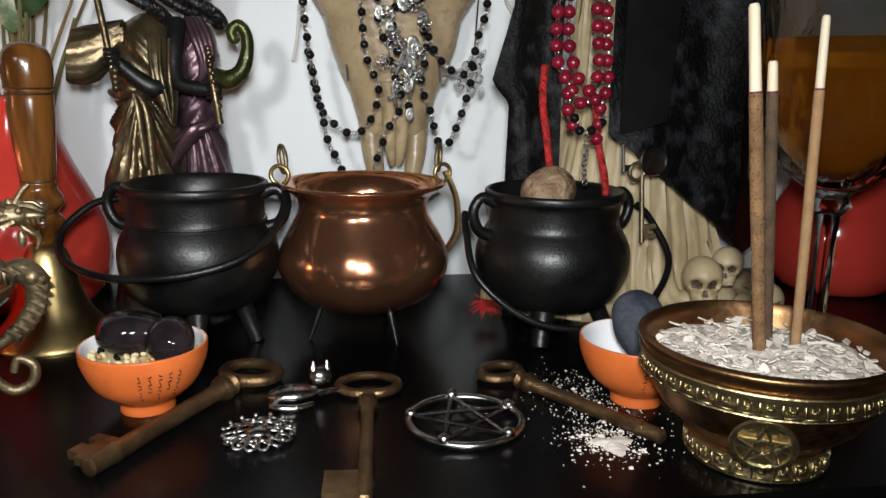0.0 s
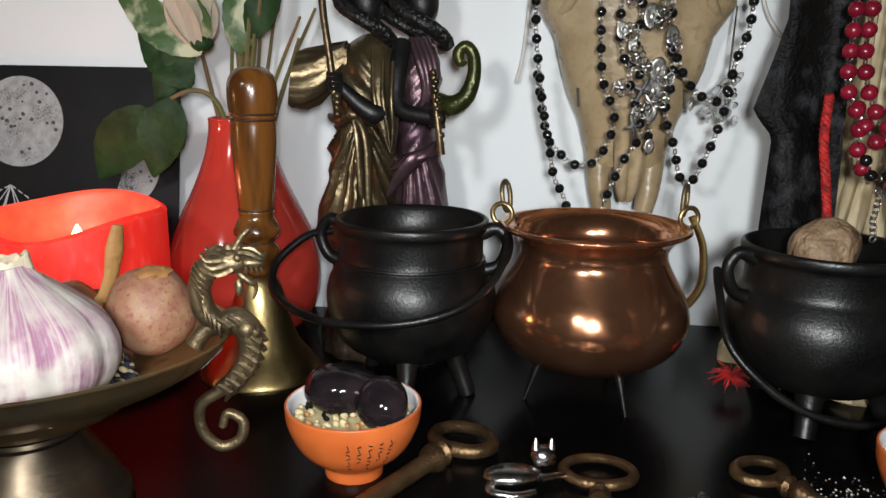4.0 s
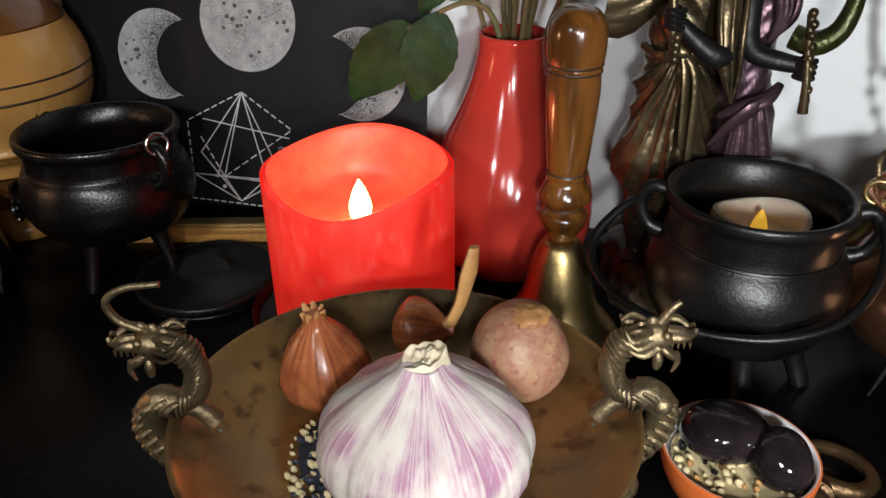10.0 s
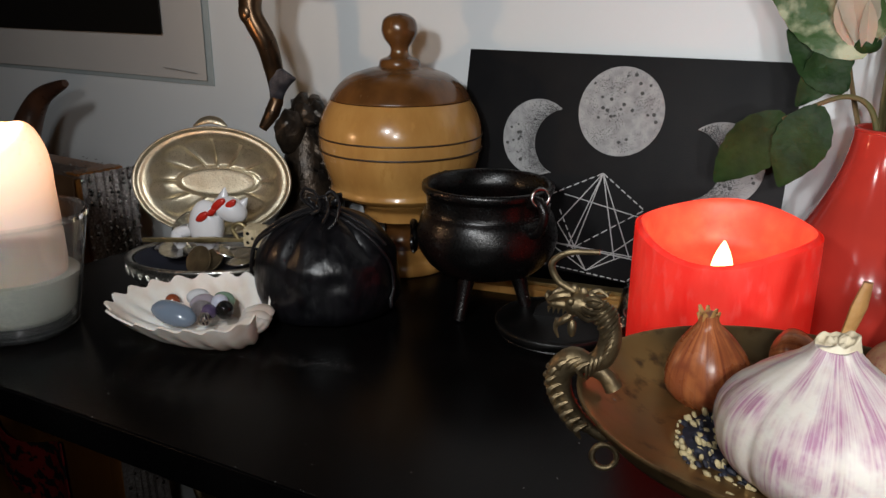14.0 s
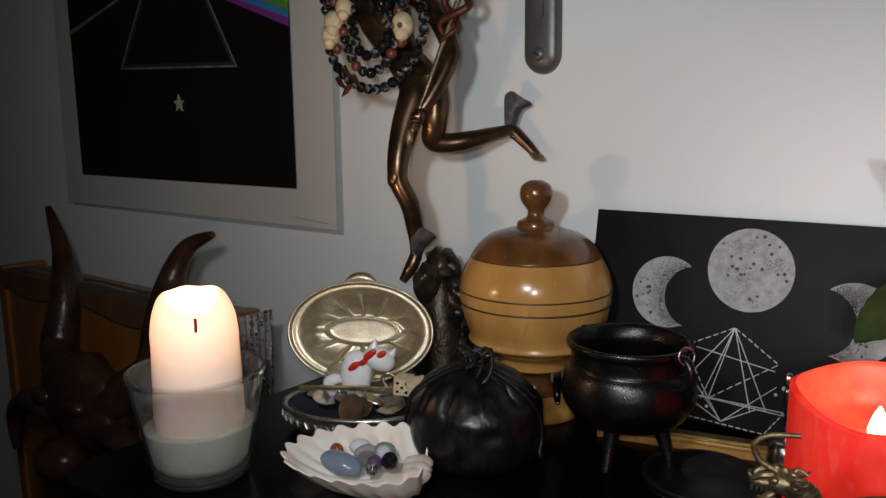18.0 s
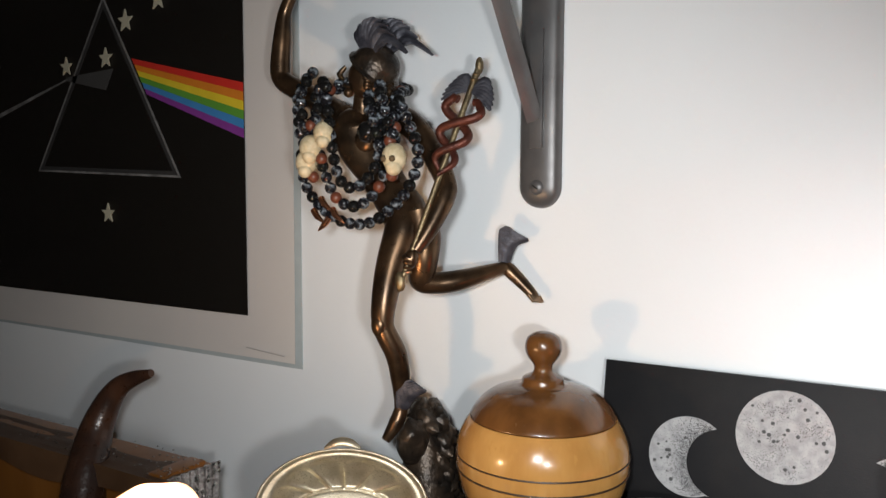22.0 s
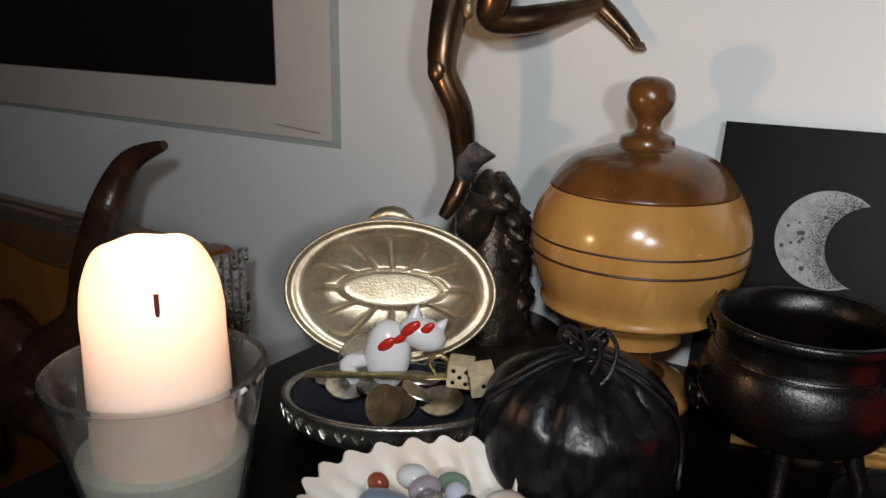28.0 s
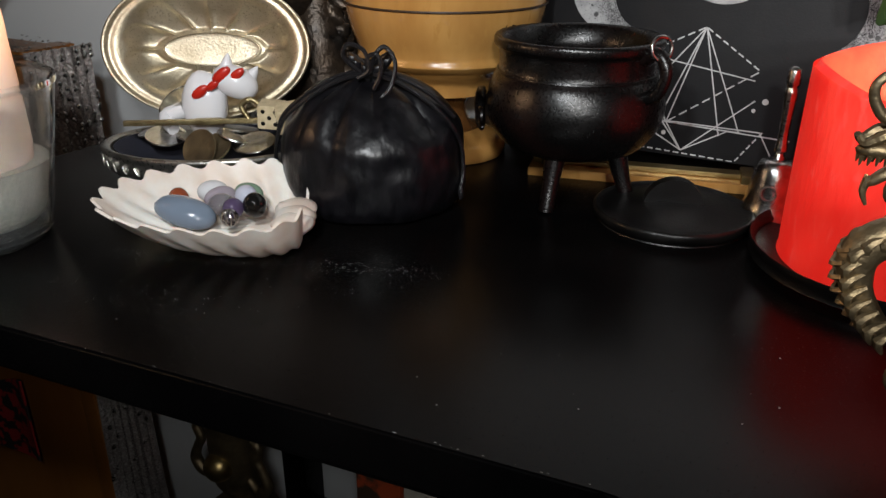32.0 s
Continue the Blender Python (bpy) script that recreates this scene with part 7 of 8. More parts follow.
part("base", lathe([(0.001, 0.0), (0.040, 0.0), (0.052, 0.004), (0.0595, 0.013), (0.0605, 0.021), (0.0620, 0.0245), (0.0610, 0.027), (0.0565, 0.026), (0.050, 0.014), (0.001, 0.010)], 240, 3, lambda a, r, z: (r * (1 + (0.007 * abs(math.sin(36 * a)) * (0.15 + 0.85 * (math.sin(2.5 * a + 0.4) ** 2)) * math.sin(math.pi * min(1.0, max(0.0, (z - 0.003) / 0.018))) if r > 0.045 else 0)), z), None, oval(Matrix(), 1.27, 0.87)), PEWTER, tbox)
for i in range(40):
    a = 2 * math.pi * i / 40
    part("rim_scroll", tube([(1.27 * 0.0614 * math.cos(a + d), 0.87 * 0.0614 * math.sin(a + d), 0.0165 + 0.0028 * math.sin(d * 60)) for d in (0, 0.03, 0.06, 0.09, 0.12)], [0.0004, 0.0008, 0.0004], 6), PEWTER, tbox)
part("lining", lathe([(0.001, 0.0115), (0.046, 0.0145), (0.054, 0.0255), (0.0555, 0.0255), (0.048, 0.013), (0.001, 0.0105)], 56, 0, None, None, oval(Matrix(), 1.26, 0.86)), flat("blue_velvet_lining", (0.014, 0.015, 0.026), 0.9), tbox, "dark blue lining")
lid = bmesh.new()


def flutes(a, r, z):
    """Twelve hollow petals round an oval boss, with narrow ridges between them and round outer ends."""
    petal = abs(math.sin(6 * a))
    end = 0.0445 + 0.0060 * petal ** 0.6
    inside = max(0.0, min(1.0, (r - 0.0265) / 0.003)) * max(0.0, min(1.0, (end - r) / 0.0015 + 0.5))
    ridge = (1 - petal) ** 3
    out = 1 / math.hypot(math.cos(a) / 1.22, math.sin(a) / 0.62)
    far = max(0.0, min(1.0, (r - 0.026) / 0.022))
    return r * (out + (1 - out) * far), z + 0.0017 * inside * (1 - 1.25 * ridge)


lathe([(0.001, 0.0205), (0.0225, 0.0200), (0.0240, 0.0178), (0.0255, 0.0188), (0.030, 0.0188), (0.040, 0.0150), (0.050, 0.0065), (0.0545, 0.0035), (0.0585, 0.0030), (0.0605, 0.0005), (0.0622, 0.0005), (0.0622, 0.0030), (0.056, 0.0085), (0.042, 0.0195), (0.028, 0.0240), (0.001, 0.0245)], 240, 7, flutes, lid, oval(Matrix(), 1.14, 0.80))
lidm = part("lid", lid, TIN, tbox, "fluted champagne-silver lid standing open")
lidm.matrix_local = pose(-0.007, 0.036, 0.0860, 77, 0, 0) @ Matrix.Diagonal((1.07, 1.03, -1.05, 1))
part("crest", tube(spl([(-0.016, 0, 0.0), (-0.008, 0, 0.0045), (0, 0, 0.0062), (0.008, 0, 0.0045), (0.016, 0, 0.0)], 5), [0.001, 0.0042, 0.0045, 0.0042, 0.001], 10, m=pose(-0.007, 0.0480, 0.1360, -12, 0, 0), flat_to=0.55), TIN, tbox, "scrolled thumb piece")
# what lies in the box
die = thing("dice", "ivory die with black pips, tilted in the trinket box", "die")
die.matrix_world = pose(-0.5370, 0.5800, 0.0430, 10, -8, 38)
cube = part("cube", box(0.0150, 0.0150, 0.0150, bevel=0.0014), IVORY, die)
pip = shared(lathe([(0.0014, 0.0), (0.001, 0.0004), (0.0002, 0.0004)], 12), BLACKBEAD)
put("pip", pip, pose(0, -0.0076, 0, 90), cube)
for u, w in ((-1, -1), (1, 1), (1, -1), (-1, 1), (-1, 0), (1, 0)):
    put("pip", pip, pose(-0.0076, u * 0.0035, w * 0.004, 0, -90, 0), cube)
die2 = thing("dice", "ivory die with black pips lying in the trinket box", "die")
die2.matrix_world = pose(-0.5530, 0.5830, 0.0420, 4, 4, 26)
cube = part("cube", box(0.0150, 0.0150, 0.0150, bevel=0.0014), IVORY, die2)
for u, w in ((-1, -1), (1, 1), (1, -1), (-1, 1), (0, 0)):
    put("pip", pip, pose(u * 0.0038, -0.0076, w * 0.0038, 90), cube)
c = bmesh.new()
blob(0.0105, pose(-0.004, 0, -0.004, 0, -20, 0), c, 18, 12, 0.10, 90, 0, (1.0, 0.8, 1.45), 2)
blob(0.0085, pose(0.005, -0.002, 0.012), c, 16, 10, 0.08, 90, 0, (1.25, 0.9, 0.85), 3)
for ex in (-0.001, 0.010):
    lathe([(0.0032, 0.0), (0.0018, 0.0035), (0.0004, 0.0060)], 10, 0, None, c, pose(ex, -0.001, 0.0165, 0, -12 if ex < 0 else 14, 0))
tube(spl([(-0.012, 0, -0.010), (-0.018, -0.002, -0.016), (-0.012, -0.008, -0.018)], 4), [0.004, 0.0035, 0.003], 8, bm=c)
for x, z, s in ((-0.001, 0.014, 1.0), (0.005, 0.017, 0.8), (-0.007, 0.003, 0.9), (-0.003, 0.008, 0.7)):
    blob(0.0036 * s, pose(x, -0.0078, z, 0, 30, 0), c, 10, 6, 0.2, 200, 1, (0.7, 0.5, 1.4))
cat2 = part("lucky_cat_charm", c, [WHITEGLAZE, flat("red_enamel", (0.5, 0.02, 0.01), 0.3)])
cat2.matrix_world = pose(-0.594, 0.579, 0.0465, 0, 25, 30) @ Matrix.Diagonal((1.42, 1.3, 1.42, 1))
tagged(cat2, "small white glazed ceramic animal with red spots", "figurine")
stones("clear quartz point leaning in the trinket box", -0.618, 0.571, 0.043, 0.0135, GLASS, (1.3, 0.6, 0.7), 12, (0, -35, 20), "clear_crystal")
stones("flat clear glass pebble on the trinket box", -0.609, 0.584, 0.050, 0.012, GLASS, (1.2, 0.5, 0.8), 13, (0, -20, 0), "clear_crystal")
pin = thing("brass_tie_bar", "slim gold-coloured tie bar across the trinket box", "tie bar")
pin.matrix_world = pose(-0.5915, 0.5605, 0.0375, 0, -1, 31)
part("bar", box(0.094, 0.0034, 0.0032, bevel=0.0006), GILT, pin)
part("centre_plate", box(0.016, 0.004, 0.004, pose(0.005, 0, 0), bevel=0.0008), GILT, pin)
part("chain_loop", tube(spl([(0.030, 0, 0.001), (0.026, 0.001, 0.009), (0.032, 0.001, 0.013), (0.038, 0.001, 0.008), (0.037, 0, 0.001)], 5), 0.0018, 8), GILT, pin)
for i, (x, y, z, rx, ry, m, r) in enumerate(((-0.606, 0.572, 0.0265, 62, 8, OLDBRASS, 0.0125), (-0.598, 0.580, 0.026, 40, -12, OLDBRASS, 0.011), (-0.640, 0.580, 0.030, 14, 8, SILVER, 0.013), (-0.570, 0.588, 0.029, 12, -8, SILVER, 0.0135), (-0.588, 0.592, 0.031, 8, 16, SILVER, 0.012), (-0.655, 0.590, 0.030, -8, -10, SILVER, 0.0125), (-0.620, 0.590, 0.029, 5, 4, PEWTER, 0.013), (-0.596, 0.610, 0.031, 5, 10, PEWTER, 0.0125), (-0.640, 0.610, 0.030, -6, -4, PEWTER, 0.013))):
    ob = part("coin", lathe([(0.001, 0.0), (r - 0.0004, 0.0), (r, 0.0006), (r - 0.0004, 0.0014), (r - 0.0016, 0.0012), (0.001, 0.0012)], 28), m)
    ob.matrix_world = pose(-0.592 + 0.85 * (0.98 * (x + 0.609) - 0.19 * (y - 0.588)), 0.566 + 0.85 * (0.19 * (x + 0.609) + 0.98 * (y - 0.588)), z - 0.004, rx, ry, 15 * i)
    tagged(ob, "worn brass coin in the trinket box" if m is OLDBRASS else "worn silver-coloured coin in the trinket box", "coin", "coins in the trinket box")

# ---- scallop shell with stones ----
shell = thing("scallop_shell", "white ribbed scallop shell holding tumbled stones", "shell")
shell.matrix_world = pose(-0.519, 0.487, 0.001, 3, 0, 33) @ Matrix.Diagonal((1, 1, 0.86, 1))
bm = bmesh.new()
NA, NR = 120, 14
grid = []
for i in range(NR + 1):
    row = []
    for j in range(NA + 1):
        f = j / NA
        a = math.pi + radians(-100 + 200 * f)
        s = i / NR
        rib = math.cos(f * 2 * math.pi * 17)
        round_off = 1 - 0.5 * max(0.0, (abs(2 * f - 1) - 0.70) / 0.30) ** 2
        r = round_off * (0.098 * (0.70 + 0.30 * math.cos(a - math.pi) ** 2)) * s * (1 + 0.022 * rib * s ** 4)
        row.append(bm.verts.new((0.046 + r * math.cos(a), 0.69 * r * math.sin(a), 0.003 + 0.022 * abs(2 * s - 0.9) ** 2.0 * (0.5 + 0.5 * s) + 0.0021 * s ** 1.5 * rib)))
    grid.append(row)
for i in range(NR):
    for j in range(NA):
        bm.faces.new((grid[i][j], grid[i][j + 1], grid[i + 1][j + 1], grid[i + 1][j]))
bmesh.ops.remove_doubles(bm, verts=bm.verts[:], dist=0.00005)
bmesh.ops.recalc_face_normals(bm, faces=bm.faces)
bmesh.ops.solidify(bm, geom=bm.faces[:], thickness=0.0014)
part("valve", bm, SHELL, shell, sharp=70)
for sy in (-1, 0, 1):
    part("hinge_ear", blob(0.011, pose(0.045, sy * 0.009, 0.014, 0, 0, sy * 20), None, 14, 8, 0.12, 120, 0, (1.0, 1.1, 0.5), sy + 3), SHELL, shell)
for name, label, x, y, z, r, mt, sc, rot in (
        ("tumbled_stone", "large grey-blue tumbled agate in the shell", -0.528, 0.482, 0.0165, 0.0112, flat("blue_agate", (0.16, 0.20, 0.26), 0.12), (1.5, 0.85, 0.7), (0, 12, 15)),
        ("tumbled_stone", "white moonstone in the shell", -0.533, 0.507, 0.019, 0.0075, flat("moonstone", (0.6, 0.6, 0.62), 0.12), (1.1, 0.9, 0.8), (0, 0, 40)),
        ("tumbled_stone", "green aventurine pebble in the shell", -0.512, 0.512, 0.020, 0.0072, flat("green_aventurine", (0.16, 0.24, 0.17), 0.15), (1.2, 0.8, 0.8), (0, 0, 10)),
        ("tumbled_stone", "red-brown jasper pebble in the shell", -0.546, 0.495, 0.017, 0.0058, flat("red_jasper", (0.22, 0.05, 0.02), 0.2), (1.0, 0.8, 0.9), (0, 0, 0)),
        ("tumbled_stone", "pale mauve quartz pebble in the shell", -0.522, 0.502, 0.019, 0.0075, flat("mauve_quartz", (0.30, 0.26, 0.30), 0.12), (1.2, 0.8, 0.8), (0, 0, 60)),
        ("tumbled_stone", "clear quartz pebble in the shell", -0.514, 0.494, 0.019, 0.0068, GLASS, (1.1, 0.9, 0.9), (0, 0, 20)),
        ("pearl_bead", "grey pearl bead in the shell", -0.5035, 0.501, 0.0235, 0.0058, flat("pearl", (0.45, 0.47, 0.56), 0.08), (1, 1, 1), (0, 0, 0)),
        ("pearl_bead", "dark violet pearl bead in the shell", -0.5045, 0.492, 0.0195, 0.0055, flat("dark_pearl", (0.07, 0.05, 0.10), 0.08), (1, 1, 1), (0, 0, 0)),
        ("black_bead", "black onyx bead in the shell", -0.4945, 0.497, 0.0215, 0.0060, BLACKBEAD, (1, 1, 1.1), (0, 0, 0))):
    ob = part(name, blob(r, None, None, 20, 14, 0.1 if "pebble" in label or "agate" in label else 0.0, 100, 0, sc, r * 900), mt)
    ob.matrix_world = pose(x, y, z, *rot)
    tagged(ob, label, "stone" if name == "tumbled_stone" else "bead", "stones in the shell")
cage = thing("silver_bead_cap", "small silver filigree bead cap in the shell", "bead", -0.502, 0.486, 0.017)
for a in range(0, 180, 36):
    part("wire_ring", tube(ring_pts(0.0042, 16, pose(0, 0, 0, 90, 0, a)), 0.0006, 5, True), SILVER, cage)

# ---- bag cord: knotted loops and the ends that run down over both shoulders ----
CORD = surf("black_satin_cord", (0.004, 0.004, 0.005), (0.010, 0.009, 0.010), 300, 0.35, 0.1, bump=0.6, bscale=1200, dist=0.0006)
for pts in ([(-0.002, -0.010, 0.076), (-0.012, -0.014, 0.086), (-0.009, -0.015, 0.093), (0.000, -0.015, 0.090), (0.003, -0.016, 0.080), (-0.004, -0.016, 0.075)],
            [(0.002, -0.010, 0.076), (0.006, -0.014, 0.087), (0.012, -0.014, 0.092), (0.018, -0.015, 0.084), (0.016, -0.018, 0.072), (0.011, -0.021, 0.066)],
            [(0.000, -0.010, 0.077), (0.002, -0.015, 0.086), (0.008, -0.016, 0.088), (0.010, -0.017, 0.079), (0.006, -0.019, 0.070)],
            [(-0.002, -0.011, 0.0765), (-0.016, -0.019, 0.0735), (-0.033, -0.026, 0.0640), (-0.047, -0.026, 0.0520), (-0.0545, -0.020, 0.0350), (-0.0565, -0.016, 0.0200)],
            [(-0.002, -0.009, 0.0775), (-0.016, -0.015, 0.0755), (-0.034, -0.021, 0.0660), (-0.049, -0.020, 0.0530), (-0.056, -0.014, 0.0360)],
            [(0.004, -0.010, 0.0765), (0.020, -0.016, 0.0735), (0.036, -0.018, 0.0650), (0.049, -0.016, 0.0530), (0.0555, -0.010, 0.0390), (0.0570, -0.010, 0.0230), (0.0562, -0.014, 0.0150)],
            [(0.004, -0.008, 0.0775), (0.020, -0.012, 0.0755), (0.038, -0.012, 0.0665), (0.051, -0.008, 0.0540)]):
    part("cord", tube(spl(pts, 7), 0.0013, 6), CORD, bag, "black satin drawstring")
part("cord_end", blob(0.0028, pose(0.0562, -0.0145, 0.0125), None, 10, 8, 0.2, 300, 0, (0.7, 0.7, 1.7)), CORD, bag, "frayed knot of the cord")

# ---- winged messenger statue ----
h = bmesh.new()
Y = 0.690
# standing leg, raised leg
tube(spl([(-0.610, 0.671, 0.130), (-0.610, 0.672, 0.144), (-0.6085, 0.668, 0.165), (-0.608, 0.661, 0.185), (-0.6155, 0.654, 0.208), (-0.6165, 0.657, 0.230), (-0.616, 0.667, 0.258), (-0.613, 0.679, 0.286), (-0.616, 0.686, 0.302)], 6), [0.0056, 0.0062, 0.0086, 0.0092, 0.0090, 0.0108, 0.0132, 0.0160, 0.0150], 20, bm=h)
blob(0.0082, pose(-0.6165, 0.6495, 0.2095), h, 14, 10, 0.05, 90, 0, (0.9, 0.8, 1.25))
tube(spl([(-0.604, 0.690, 0.300), (-0.598, 0.688, 0.278), (-0.597, 0.686, 0.257), (-0.602, 0.690, 0.2435), (-0.592, 0.700, 0.2405), (-0.577, 0.712, 0.2425), (-0.560, 0.733, 0.2485), (-0.550, 0.746, 0.2520)], 6), [0.0165, 0.0150, 0.0118, 0.0100, 0.0096, 0.0092, 0.0068, 0.0052], 20, bm=h)
tube(spl([(-0.552, 0.746, 0.2545), (-0.546, 0.7475, 0.2490), (-0.535, 0.750, 0.2385), (-0.524, 0.752, 0.2270)], 5), [0.0056, 0.0066, 0.0056, 0.0040], 14, bm=h, flat_to=0.75)
for k in range(5):
    tube([(-0.5265 + 0.0012 * k, 0.7435 + 0.0028 * k, 0.2300 - 0.0006 * k), (-0.5215 + 0.0008 * k, 0.7440 + 0.0028 * k, 0.2240 - 0.0004 * k)], [0.0019, 0.0014], 8, bm=h)
# torso leaning back, neck, upturned head with curls under a winged hat
tube(spl([(-0.610, 0.684, 0.288), (-0.617, 0.685, 0.303), (-0.631, 0.687, 0.318), (-0.643, 0.688, 0.334), (-0.657, 0.690, 0.356), (-0.663, 0.690, 0.374), (-0.661, 0.690, 0.388)], 6), [0.0195, 0.0200, 0.0180, 0.0190, 0.0255, 0.0270, 0.0120], 24, bm=h, flat_to=0.72)
for mx, mz in ((-0.674, 0.364), (-0.652, 0.360)):
    blob(0.0125, pose(mx, 0.6765, mz), h, 16, 10, 0, 40, 0, (1.05, 0.55, 0.85))
tube(spl([(-0.661, 0.689, 0.380), (-0.660, 0.688, 0.393), (-0.657, 0.687, 0.405)], 4), [0.0105, 0.0088, 0.0088], 14, bm=h)
blob(0.0165, pose(-0.655, 0.686, 0.413, 0, -32, 0), h, 22, 16, 0.03, 100, 0, (0.90, 0.95, 1.12))
tube(spl([(-0.6675, 0.6735, 0.424), (-0.6725, 0.6715, 0.4175), (-0.6685, 0.6720, 0.4125)], 3), [0.0016, 0.0028, 0.0018], 8, bm=h)
tube(spl([(-0.6680, 0.6715, 0.4085), (-0.6650, 0.6705, 0.4070), (-0.6615, 0.6715, 0.4065)], 3), 0.0014, 7, bm=h)
blob(0.0042, pose(-0.6655, 0.6745, 0.4020), h, 10, 8)
rnd = random.Random(14)
for k in range(60):
    a, z = rnd.uniform(-1.3, 1.6), rnd.uniform(-0.012, 0.012)
    blob(rnd.uniform(0.0026, 0.0040), pose(-0.645 + 0.0140 * math.cos(a) - 0.4 * z, 0.686 - 0.0145 * math.sin(a), 0.407 + z), h, 8, 6, 0.3, 200)
lathe([(0.0215, -0.001), (0.0245, 0.0004), (0.0215, 0.0030), (0.0200, 0.0095), (0.0160, 0.0165), (0.0090, 0.0205), (0.001, 0.0218)], 36, 3, None, h, pose(-0.6475, 0.687, 0.4215, 6, 44, 0), 1)
for sy, dz in ((-1, 0.0), (1, 0.004)):
    yy = 0.687 + sy * 0.012
    for k in range(9):
        t = k / 8
        tip = Vector((-0.657 + 0.056 * t, yy + 0.001 * k * sy, 0.453 + dz + 0.012 * math.sin(math.pi * min(1.0, t * 1.15)) - 0.024 * t * t))
        root = Vector((-0.646 + 0.009 * t, yy, 0.4355 + dz))
        mid = root.lerp(tip, 0.55) + Vector((-0.003, 0, 0.006 + 0.004 * t))
        tube(spl([root, mid, tip], 5), [0.0046, 0.0056, 0.0034, 0.0014], 8, bm=h, mi=2, flat_to=0.45)
# arms: one raised, one bent with its hand on the staff's foot
tube(spl([(-0.684, 0.690, 0.383), (-0.698, 0.690, 0.391), (-0.714, 0.690, 0.400), (-0.737, 0.690, 0.411), (-0.7535, 0.690, 0.4205), (-0.7560, 0.690, 0.433), (-0.7535, 0.690, 0.456), (-0.7500, 0.690, 0.480), (-0.7420, 0.690, 0.494)], 6), [0.0125, 0.0118, 0.0108, 0.0098, 0.0092, 0.0094, 0.0086, 0.0062, 0.0054], 18, bm=h)
blob(0.0088, pose(-0.7355, 0.689, 0.501, 0, 35, 0), h, 14, 10, 0.15, 150, 0, (0.85, 0.7, 1.1))
tube(spl([(-0.733, 0.688, 0.505), (-0.729, 0.688, 0.516), (-0.728, 0.688, 0.527)], 4), [0.0026, 0.0018], 8, bm=h)
for k in range(3):
    tube(spl([(-0.731 + 0.002 * k, 0.684, 0.506 - 0.003 * k), (-0.725 + 0.001 * k, 0.682, 0.507 - 0.004 * k), (-0.725, 0.685, 0.500 - 0.004 * k)], 4), 0.0023, 8, bm=h)
tube(spl([(-0.634, 0.691, 0.384), (-0.614, 0.694, 0.374), (-0.592, 0.690, 0.352), (-0.571, 0.678, 0.326), (-0.5695, 0.672, 0.312), (-0.576, 0.662, 0.290), (-0.5835, 0.652, 0.272)], 6), [0.0120, 0.0115, 0.0100, 0.0088, 0.0090, 0.0076, 0.0052], 18, bm=h)
blob(0.0068, pose(-0.5855, 0.649, 0.2655, 0, 20, 0), h, 12, 8, 0.15, 150, 0, (0.85, 0.8, 1.25))
for k in range(4):
    tube(spl([(-0.5905 + 0.001 * k, 0.6460, 0.2675 - 0.0035 * k), (-0.5870, 0.6430, 0.2660 - 0.0035 * k), (-0.5825, 0.6455, 0.2655 - 0.0035 * k)], 3), 0.0017, 7, bm=h)
# staff with two serpents and a pair of wings
s0, s1 = Vector((-0.5905, 0.640, 0.244)), Vector((-0.5500, 0.695, 0.4190))
tube([s0, s0.lerp(s1, 0.5), s1], [0.0022, 0.0024, 0.0027], 10, bm=h, mi=4)
blob(0.0040, Matrix.Translation(s1), h, 12, 8, 0, 40, 4, (0.85, 0.85, 1.7))
for q in (0.935, 0.96):
    blob(0.0036, Matrix.Translation(s0.lerp(s1, q)), h, 10, 6, 0, 40, 4, (1, 1, 0.5))
blob(0.0045, Matrix.Translation(s0 + Vector((0.001, -0.001, 0.004))), h, 12, 8, 0.3, 200, 4, (1.0, 0.8, 1.8))
ax = (s1 - s0).normalized()
sd = Vector((1, 0.1, 0))
sd = (sd - ax * sd.dot(ax)).normalized()
for sg in (-1, 1):
    pts = []
    for k in range(34):
        t = k / 33
        w = (0.0045 + 0.0125 * t ** 0.7) * math.sin(t * math.pi * 2.72) * sg
        pts.append(s0.lerp(s1, 0.50 + 0.32 * t) + sd * w + Vector((0, -0.0030 * math.cos(t * 8.5) * sg - 0.001, 0)))
    end = pts[-1]
    pts += [end - sd * (0.0030 * sg) + ax * 0.0040, end - sd * (0.0068 * sg) + ax * 0.0030]
    tube(pts, [0.0016, 0.0030, 0.0036, 0.0036, 0.0038, 0.0034], 10, bm=h, mi=3)
    q = s0.lerp(s1, 0.885)
    for k in range(6):
        t = k / 5
        tip = q + sd * ((0.0205 + 0.004 * math.sin(2.6 * t)) * sg * (1 - 0.25 * (1 - t))) + ax * (0.0085 - 0.0210 * t)
        tube(spl([q + sd * (0.002 * sg) + ax * (0.004 - 0.004 * t), q.lerp(tip, 0.55) + ax * (0.0065 - 0.003 * t), tip], 4), [0.0026, 0.0036, 0.0014], 8, bm=h, mi=2, flat_to=0.45)
# heel wings
for base, tip, up in (((-0.5505, 0.745, 0.2570), (-0.5300, 0.749, 0.2770), 0.013), ((-0.606, 0.668, 0.138), (-0.583, 0.667, 0.156), 0.004)):
    for k in range(5):
        b, tt = Vector(base), Vector(tip)
        q = b.lerp(tt, 1 - 0.14 * k) + Vector((0, 0, 0.004 * k))
        tube(spl([b, b.lerp(q, 0.5) + Vector((-0.004, 0, up * (0.5 + 0.15 * k))), q], 5), [0.0055, 0.0062, 0.0020], 8, bm=h, mi=2, flat_to=0.5)
